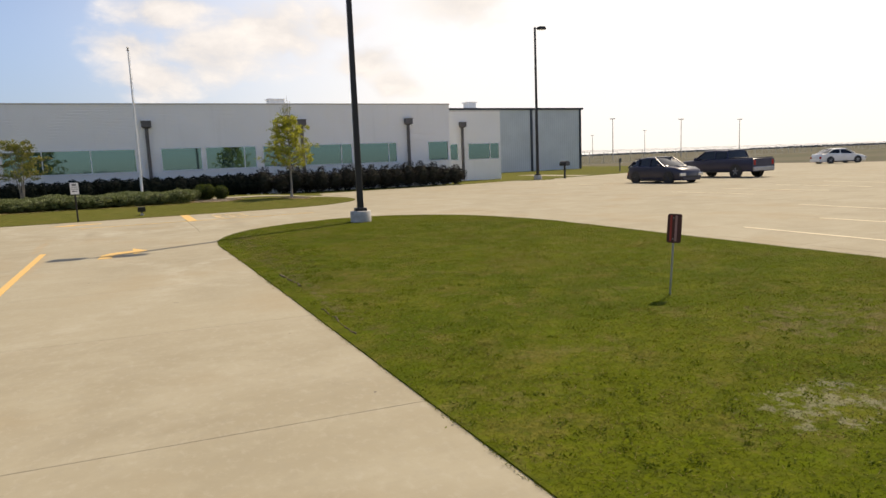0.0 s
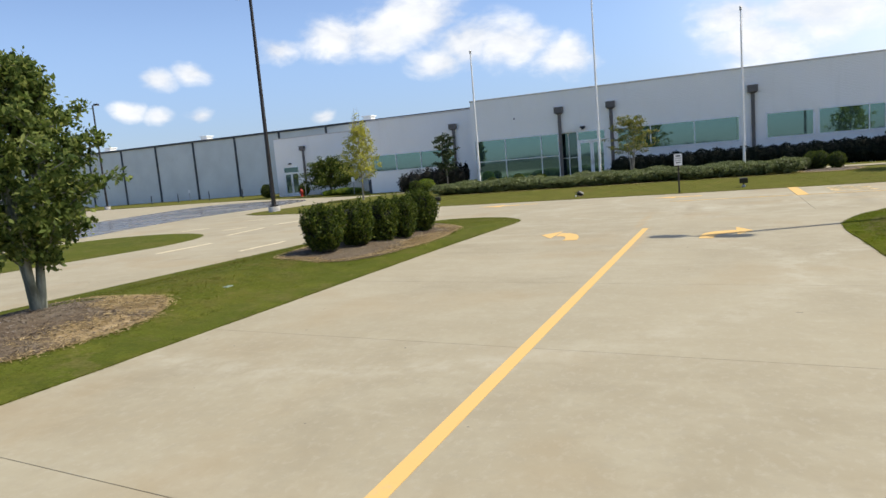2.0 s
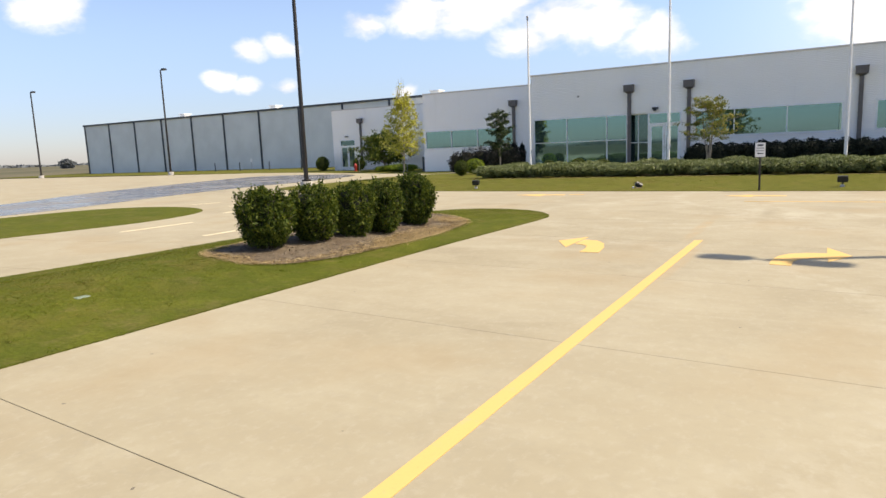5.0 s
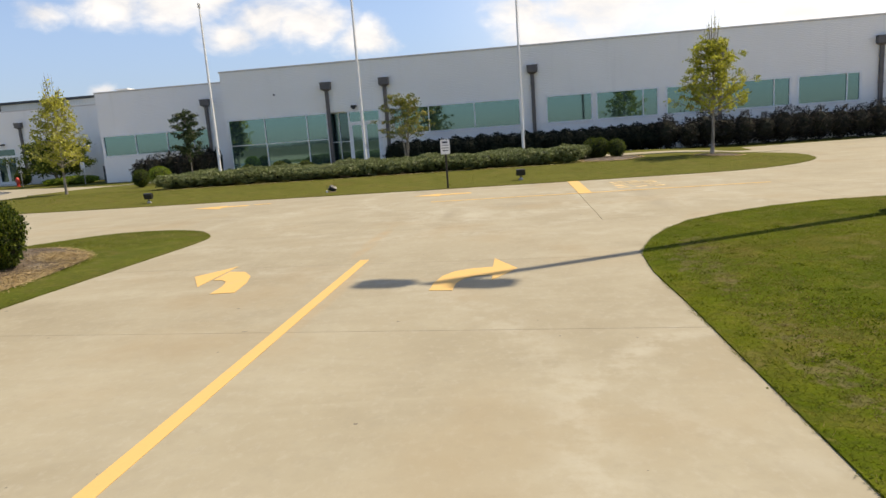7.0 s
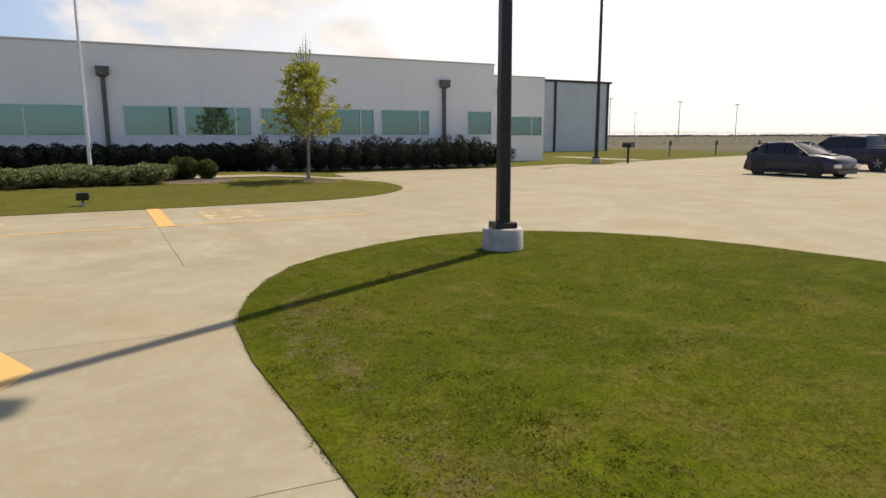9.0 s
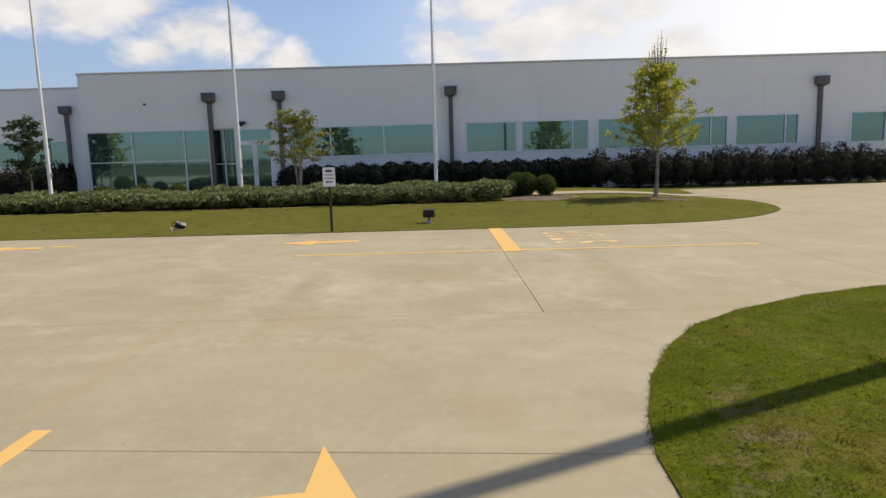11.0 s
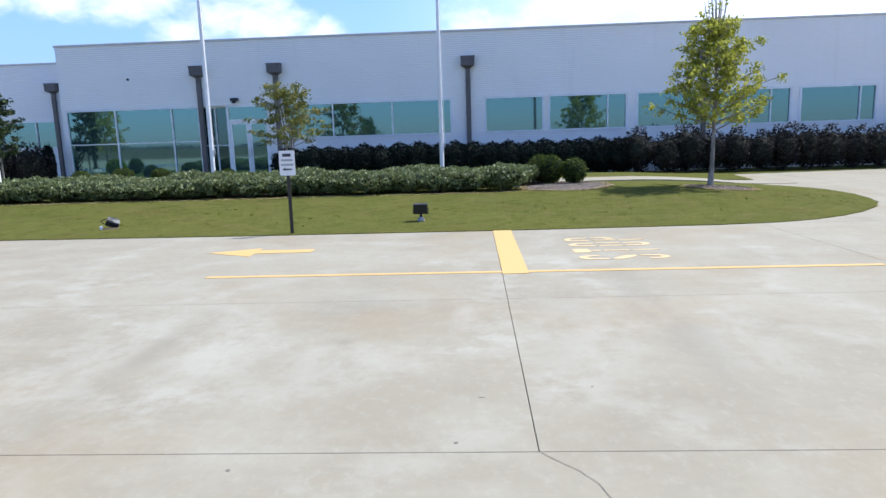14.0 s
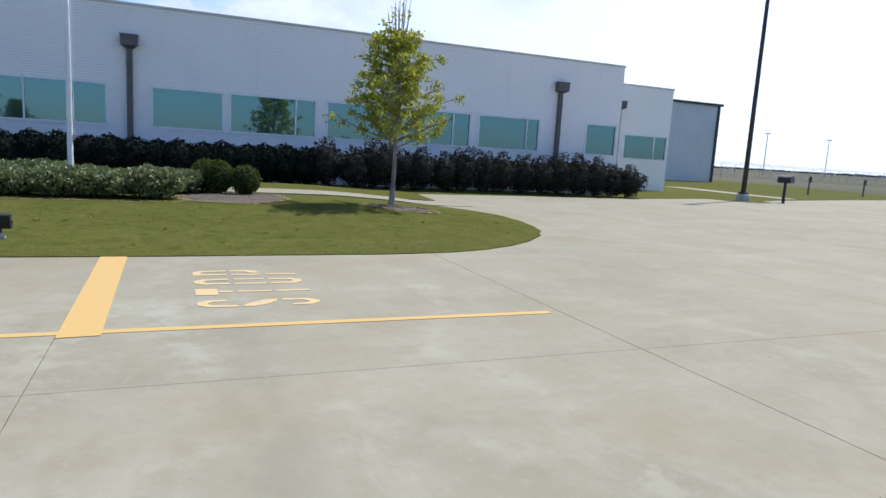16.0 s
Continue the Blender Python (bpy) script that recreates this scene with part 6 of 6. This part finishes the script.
bed([(9.62 + (0.82 + 0.10 * math.sin(3 * a)) * math.cos(a), 5.5 + (0.85 + 0.1 * math.cos(2 * a)) * math.sin(a)) for a in np.linspace(0, 2 * math.pi, 28, endpoint=False)], 0.045, "greyed mulch ring at the maple's foot", 75, 1600, ground=rise)
single("valve_lid", Geo().box(-5.70, -5.48, -18.37, -18.21, 0.06, 0.160, 0.006), plain("green_plastic", (0.17, 0.22, 0.16), 0.6), "pale green plastic valve box lid in the grass", "valve lid")
# soil under the low hedge
bed([(-13.0, 5.6), (-12, 5.32), (-9, 5.25), (-6, 5.32), (-3, 5.24), (0, 5.3), (3, 5.25), (5.2, 5.4), (5.5, 6.2), (5.2, 8.0), (0, 8.0), (-6, 8.05), (-12.7, 8.1), (-13.3, 6.8)], 0.015, "brown mulch strip under the low front hedge", 76, 5000).location = (0, 0, 0.185)
# soil patch at the hedge's end
bed(smooth_loop([(4.7, 5.7), (5.5, 5.2), (6.3, 5.3), (6.9, 6.1), (7.0, 7.0), (6.7, 7.8), (5.4, 8.0), (4.7, 7.0)], 4), 0.05, "greyed mulch patch round the clipped balls", 77, 2600, ground=rise)

# torn soil along the lawn's edge, where wheels have cut the corner
SOIL = plain("torn_soil", (0.075, 0.055, 0.030), 0.95, 0, 0.5, 9, 0.8)
rnd = random.Random(33)
for x0, y0, x1, y1, w in ((4.00, -17.7, 4.06, -18.9, 0.019), (3.93, -20.6, 3.90, -22.0, 0.009)):
    n = int(abs(y1 - y0) / 0.07)
    pts = [(x0 + (x1 - x0) * i / n + rnd.uniform(-0.022, 0.022), y0 + (y1 - y0) * i / n, 0.012) for i in range(n + 1)]
    single("soil_rut", Geo().tube(pts, [w * rnd.choice((0.3, 0.7, 1.0, 1.3)) for p in pts], 7), SOIL, "ridge of torn dark soil along the lawn edge", "soil", kind="structure")

# grass blades where the camera passes near
blades("grass", ISLAND_R, 460000, (3.7, 12.4, -28.5, -7.2), 81, "short mown grass blades of the lawn island", tall=0.0145, lift=0.014)
blades("grass", ISLAND_L, 160000, (-9.6, -3.9, -26, -6.4), 82, "short mown grass blades of the lawn strip", height=mound, tall=0.0145, lift=0.014)
blades("grass", FRONT, 180000, (-20, 12.5, -0.4, 6.4), 83, "short mown grass blades of the front lawn", height=rise, tall=0.016)



def weeds(name, outline, spots, seed, label, leaf, size, per, spread, tall, height=None):
    """Low broad-leaved clumps scattered over parts of a lawn; spots: (x, y, rx, ry, clumps)."""
    rng = np.random.default_rng(seed)
    cents = []
    for x0, y0, rx, ry, n in spots:
        q = rng.uniform(-1, 1, (n, 2)) * [rx, ry] + [x0, y0]
        q = q[inside(q[:, 0], q[:, 1], outline)]
        for x, y in q:
            k = max(2, int(per * rng.uniform(0.4, 1.5)))
            p = np.concatenate([rng.normal(0, spread * rng.uniform(0.5, 1.3), (k, 2)) + [x, y], rng.uniform(0.012, tall, (k, 1))], 1)
            if height:
                p[:, 2] += height(p[:, 0], p[:, 1])
            cents.append(p)
    me = leaf_mesh(name, np.concatenate(cents), size, leaf, rng, 0.9, 1.9)
    return tagged(new(name, me), label, "weeds", kind="stuff")


WEED = make_leaf("weed_leaf", (0.070, 0.098, 0.006), (0.120, 0.150, 0.012), (0.200, 0.225, 0.028), 0.7, 0.5, 0.15)
WITHERED = make_leaf("withered_leaf", (0.09, 0.062, 0.024), (0.18, 0.13, 0.06), (0.34, 0.28, 0.16), 0.9, 0.3, 0.05)
weeds("weeds", ISLAND_R, ((4.6, -16.8, 0.8, 2.6, 90), (4.6, -12.6, 0.8, 2.0, 30), (6.5, -17, 2.8, 9, 120), (4.5, -24, 0.7, 4.0, 60), (7.6, -25, 2.6, 2.4, 110), (5.6, -26, 1.6, 1.6, 50)), 84,
      "low dark green broad-leaved weeds in the mown lawn island", WEED, 0.015, 24, 0.05, 0.026)
weeds("dead_grass", ISLAND_R, ((4.45, -15.6, 0.4, 1.9, 520), (4.3, -19.5, 0.3, 3.0, 200), (4.5, -12.6, 0.45, 1.2, 260), (6.8, -16.0, 2.8, 7.0, 200), (8.2, -24.3, 1.8, 1.4, 420), (6.0, -25.4, 0.9, 0.7, 160), (4.3, -25, 0.5, 3, 160)), 85,
      "withered brown stalks and clippings on the mown lawn island", WITHERED, 0.008, 8, 0.05, 0.016)
weeds("weeds", FRONT, ((-3, 2.4, 15, 2.6, 130),), 86, "low weeds in the mown front lawn", WEED, 0.016, 12, 0.04, 0.04, rise)
weeds("weeds", ISLAND_L, ((-6.2, -17, 2.4, 9, 120),), 87, "low weeds in the mown lawn strip", WEED, 0.015, 14, 0.05, 0.026, mound)

# ---- vehicles ----


def wheel(parent, x, y, r, side, rim_mat):
    w = part("wheel", Geo().lathe([(r * 0.62, -0.10), (r * 0.93, -0.11), (r, -0.07), (r, 0.07), (r * 0.93, 0.11), (r * 0.62, 0.10)], 24, "x", (x, y, r)), RUBBER, parent, "black tyre", True)
    o = side * 0.085
    g = Geo().lathe([(r * 0.6, o - 0.01), (r * 0.6, o), (r * 0.5, o + side * 0.005), (r * 0.12, o + side * 0.015)], 20, "x", (x, y, r))
    part("rim", g, rim_mat, w, "", True)
    for k in range(5):
        a = k * 2 * math.pi / 5
        part("spoke", Geo().tube([(x + side * 0.10, y + math.sin(a) * r * 0.1, r + math.cos(a) * r * 0.1), (x + side * 0.105, y + math.sin(a) * r * 0.58, r + math.cos(a) * r * 0.58)], [0.03, 0.022], 6), rim_mat, w)


def car_paint(name, colour, rough=0.25):
    s = Shader(name, colour, rough, 0.0)
    s.b.inputs["Coat Weight"].default_value = 0.18
    s.b.inputs["Coat Roughness"].default_value = 0.05
    s.colour(s.mix(s.calc("MULTIPLY", s.span(s.noise(1.2, 5), 0.4, 0.7), 0.4), colour, tuple(c * 1.25 + 0.01 for c in colour)))
    return s.m


CAR_GLASS = Shader("car_glass", (0.010, 0.012, 0.016), 0.05, 0.0, 0.4).m
LAMP_CLEAR = Shader("lamp_clear", (0.7, 0.72, 0.74), 0.1, 0.6).m
LAMP_RED = Shader("lamp_red", (0.35, 0.012, 0.01), 0.2).m
ALLOY = plain("alloy_rim", (0.45, 0.45, 0.46), 0.35, 0.8)
DARK_ALLOY = plain("dark_rim", (0.06, 0.06, 0.065), 0.35, 0.6)


def vehicle(name, label, m, lower, roof, width, paint_mat, axles, r, rim_mat, sill=0.22, bed_box=None, posts_at=()):
    """A car along +y (front at +y). lower: (y, height) of the body's shoulder line; roof: (y, height) of the glasshouse."""
    t = thing(name, label, "pickup" if bed_box else "car", at=m)
    hw = width / 2
    rings = []
    for y_, h, k in lower:
        b = hw * k
        rings.append([(-b * 0.93, y_, sill), (-b, y_, sill + 0.12), (-b, y_, h - 0.22), (-b * 0.97, y_, h - 0.06), (-b * 0.88, y_, h), (b * 0.88, y_, h), (b * 0.97, y_, h - 0.06), (b, y_, h - 0.22), (b, y_, sill + 0.12), (b * 0.93, y_, sill)])
    part("body", Geo().loft(rings), paint_mat, t, "", True)
    rr = []
    for y_, h, k, base in roof:
        b = hw * k
        rr.append([(-hw * 0.90, y_, base), (-b, y_, max(base + 0.01, h - 0.05)), (-b * 0.85, y_, max(base + 0.02, h)), (b * 0.85, y_, max(base + 0.02, h)), (b, y_, max(base + 0.01, h - 0.05)), (hw * 0.90, y_, base)])
    cab = part("glasshouse", Geo().loft(rr), CAR_GLASS, t, "dark tinted glass", True)
    top = [q for q in roof if q[1] > max(p[1] for p in roof) - 0.14]
    rp = []
    for y_, h, k, base in top:
        b = hw * k
        rp.append([(-b * 1.02, y_, h - 0.09), (-b * 1.0, y_, h - 0.03), (-b * 0.84, y_, h + 0.022), (b * 0.84, y_, h + 0.022), (b * 1.0, y_, h - 0.03), (b * 1.02, y_, h - 0.09)])
    part("roof", Geo().loft(rp), paint_mat, t, "", True)
    # pillars
    for (y0, h0, k0, b0), (y1, h1, k1, b1) in [(roof[0], roof[1]), (roof[-1], roof[-2])]:
        for s in (1, -1):
            part("pillar", Geo().tube([(s * hw * 0.915, y0, b0 + 0.0), (s * hw * k1 * 1.0, y1, h1 - 0.03)], [0.045, 0.04], 6), paint_mat, t)
    for y_ in posts_at:
        for s in (1, -1):
            part("pillar", Geo().tube([(s * hw * 0.915, y_, roof[1][3] - 0.02), (s * hw * 0.80, y_, max(p[1] for p in roof) - 0.05)], [0.04, 0.035], 6), paint_mat, t)
    for y_ in axles:
        for s in (1, -1):
            a = Geo().lathe([(r * 1.18, -0.02), (r * 1.18, 0.02)], 24, "x", (s * (hw - 0.012), y_, r))
            part("wheel_arch", a, BLACK, t)
            wheel(t, s * (hw - 0.10), y_, r, s, rim_mat)
    front, rear = lower[-1], lower[0]
    for s in (1, -1):
        part("headlight", Geo().box(s * hw * 0.72 - 0.18, s * hw * 0.72 + 0.18, front[0] - 0.12, front[0] + 0.012, front[1] - 0.2, front[1] - 0.05, 0.02), LAMP_CLEAR, t)
        part("tail_light", Geo().box(s * hw * 0.78 - 0.1, s * hw * 0.78 + 0.1, rear[0] - 0.015, rear[0] + 0.1, rear[1] - 0.36, rear[1] - 0.08, 0.02), LAMP_RED, t)
        part("mirror", Geo().box(s * (hw + 0.1) - 0.1, s * (hw + 0.1) + 0.1, roof[-1][0] - 0.35, roof[-1][0] - 0.2, roof[-1][3] + 0.02, roof[-1][3] + 0.18, 0.03), paint_mat, t)
        part("door_handle", Geo().box(s * hw - 0.015, s * hw + 0.02, -0.2, 0.0, lower[2][1] - 0.2, lower[2][1] - 0.16), paint_mat, t)
    part("grille", Geo().box(-hw * 0.5, hw * 0.5, front[0] - 0.02, front[0] + 0.015, sill + 0.14, front[1] - 0.22), BLACK, t)
    part("bumper", Geo().box(-hw * 0.92, hw * 0.92, rear[0] - 0.06, rear[0] + 0.1, sill + 0.05, sill + 0.28, 0.03), paint_mat if not bed_box else STEEL, t)
    part("side_sill", Geo().box(-hw * 1.0, hw * 1.0, axles[0] + r * 1.25, axles[1] - r * 1.25, sill - 0.05, sill + 0.06), BLACK, t)
    return t


HATCH = car_paint("dark_blue_black_paint", (0.012, 0.013, 0.034), 0.38)
hatch = vehicle("hatchback_car", "dark blue-black hatchback with a bonnet scoop parked on the lot", pose(29.75, 0.65, 0, 0, 0, 180),
        [(-2.08, 0.70, 0.80), (-2.0, 0.90, 0.90), (-1.75, 0.97, 0.97), (-1.2, 0.98, 1.0), (0.4, 0.96, 1.0), (1.0, 0.94, 0.99), (1.7, 0.87, 0.95), (2.08, 0.76, 0.84), (2.2, 0.62, 0.74)],
        [(-2.0, 0.95, 0.82, 0.88), (-1.62, 1.28, 0.76, 0.93), (-1.2, 1.41, 0.75, 0.93), (-0.5, 1.47, 0.76, 0.93), (0.1, 1.45, 0.76, 0.93), (0.98, 0.96, 0.84, 0.9)],
        1.76, HATCH, (-1.30, 1.32), 0.315, DARK_ALLOY, 0.17, posts_at=(-1.1, -0.2))
part("bonnet_scoop", Geo().loft([[(-0.3, y_, 0.86), (0.3, y_, 0.86), (0.24, y_, 0.90 + h), (-0.24, y_, 0.90 + h)] for y_, h in ((1.05, 0.06), (1.4, 0.08), (1.6, 0.02))]), HATCH, hatch)
part("roof_spoiler", Geo().box(-0.6, 0.6, -1.66, -1.36, 1.375, 1.41, 0.01), HATCH, hatch)
NAVY = car_paint("navy_paint", (0.010, 0.012, 0.042), 0.38)
truck = vehicle("pickup_truck", "dark navy crew-cab pickup parked on the lot", pose(36.5, 2.3, 0),
        [(-2.95, 1.14, 0.95), (-2.8, 1.19, 1.0), (-1.0, 1.19, 1.0), (0.2, 1.17, 1.0), (1.5, 1.14, 1.0), (2.5, 1.08, 0.98), (2.85, 0.98, 0.90)],
        [(-1.12, 1.2, 0.86, 1.12), (-0.95, 1.68, 0.80, 1.12), (0.1, 1.73, 0.80, 1.12), (0.75, 1.69, 0.80, 1.12), (1.6, 1.15, 0.88, 1.1)],
        1.98, NAVY, (-1.75, 1.85), 0.385, ALLOY, 0.38, bed_box=True, posts_at=(-0.1,))
part("bed_cover", Geo().box(-0.9, 0.9, -2.88, -1.15, 1.19, 1.22, 0.01), BLACK, truck, "black bed cover")
WHITE_CAR = car_paint("white_paint", (0.72, 0.72, 0.71))
vehicle("sedan_car", "white sedan parked at the far side of the lot", pose(64.8, 13.6, 0, 0, 0, -112),
        [(-2.3, 0.78, 0.82), (-2.15, 0.95, 0.94), (-1.3, 1.0, 1.0), (0.5, 0.95, 1.0), (1.1, 0.90, 0.99), (1.9, 0.78, 0.94), (2.3, 0.62, 0.78)],
        [(-1.75, 0.99, 0.82, 0.94), (-0.95, 1.40, 0.74, 0.95), (-0.3, 1.45, 0.76, 0.95), (0.25, 1.42, 0.76, 0.95), (1.1, 0.93, 0.84, 0.9)],
        1.80, WHITE_CAR, (-1.35, 1.38), 0.32, ALLOY, 0.19, posts_at=(-0.35,))

# ---- small things by the side entrance ----
hyd = thing("fire_hydrant", "small red fire hydrant by the side entrance", "hydrant", at=pose(-35.4, 25.6, 0))
part("barrel", Geo().lathe([(0.16, -0.05), (0.16, 0.04), (0.11, 0.06), (0.11, 0.5), (0.15, 0.52), (0.15, 0.56), (0.10, 0.62), (0.05, 0.7), (0.02, 0.72)], 18), RED, hyd, "", True)
for s in (1, -1):
    part("outlet", Geo().lathe([(0.06, 0.1), (0.06, 0.17), (0.045, 0.19)], 12, "x", (0, 0, 0.4)) if s > 0 else Geo().lathe([(0.06, -0.17), (0.06, -0.1)], 12, "x", (0, 0, 0.4)), RED, hyd)
for x, y in ((-34.2, 24.6), (-27.6, 22.3), (-60.5, 37)):
    t = thing("small_sign", "small white sign on a thin post near the building", "sign", "small white signs", at=pose(x, y, 0))
    part("post", Geo().box(-0.025, 0.025, -0.02, 0.02, -0.05, 1.4), STEEL, t)
    part("board", Geo().box(-0.16, 0.16, -0.035, -0.021, 1.05, 1.5, 0.004), SIGN_WHITE, t)
ac = thing("utility_box", "small dark utility cabinet against the wing", "cabinet", at=pose(-25.8, 22.6, 0))
part("cabinet", Geo().box(-0.35, 0.35, -0.3, 0.3, -0.02, 1.15, 0.02), TRIM_GREY, ac)
part("door", Geo().box(-0.3, 0.3, -0.315, -0.301, 0.08, 1.05), TRIM_DARK, ac)
for i, (x, y) in enumerate(((-66, 36), (-61, 35.5), (-55.5, 35), (-50, 34.5))):
    t = thing("bollard", "short dark bollard on the verge before the warehouse", "bollard", "bollards", at=pose(x, y, 0))
    part("post", Geo().lathe([(0.06, -0.02), (0.06, 1.05), (0.03, 1.1)], 10), TRIM_DARK, t)
    part("cap", Geo().lathe([(0.065, 1.05), (0.065, 1.09), (0.02, 1.12)], 10), STEEL, t)

# ---- distance ----
rng = np.random.default_rng(91)


def far_woods(name, label, a0, a1, dist, n, lo, hi, seed):
    """A low uneven line of woods on the horizon."""
    r = np.random.default_rng(seed)
    ang = np.radians(r.uniform(a0, a1, n))
    d = dist * r.uniform(0.95, 1.1, n)
    x, y = np.sin(ang) * d, np.cos(ang) * d
    h = lo + (hi - lo) * (0.5 + 0.5 * np.sin(ang * 37) * np.sin(ang * 11 + 1)) * r.uniform(0.4, 1, n)
    c = np.stack([x, y, h * r.uniform(0.05, 1.0, n)], 1)
    me = leaf_mesh(name, c, np.full(n, 2.6) * (dist / 700), LEAF_HAZED, r, 0.4, 1.3)
    return tagged(new(name, me), label, "woods", kind="stuff")


# distant leaves: the blue-grey haze of the air is put into their colour
LEAF_HAZED = make_leaf("hazed_far_foliage", (0.10, 0.115, 0.13), (0.13, 0.145, 0.155), (0.16, 0.175, 0.18), 0.9, 0.0)
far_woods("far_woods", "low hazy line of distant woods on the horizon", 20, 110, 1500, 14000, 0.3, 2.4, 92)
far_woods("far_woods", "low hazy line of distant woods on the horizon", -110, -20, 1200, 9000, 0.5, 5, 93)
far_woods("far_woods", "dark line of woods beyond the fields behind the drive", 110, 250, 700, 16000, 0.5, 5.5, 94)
grow_tree("field_tree", "lone dark round tree far off in the field", -295, 150, 0, 0.6, (0.4, 3.9, 3.0), LEAF_HAZED, 0.4, BARK, 97, stem_r=0.5, limbs=50, per_clump=30, clumps=5, spread=0.5, profile=lambda u: math.sqrt(max(0.02, 1 - (1.7 * u - 0.7) ** 2)))
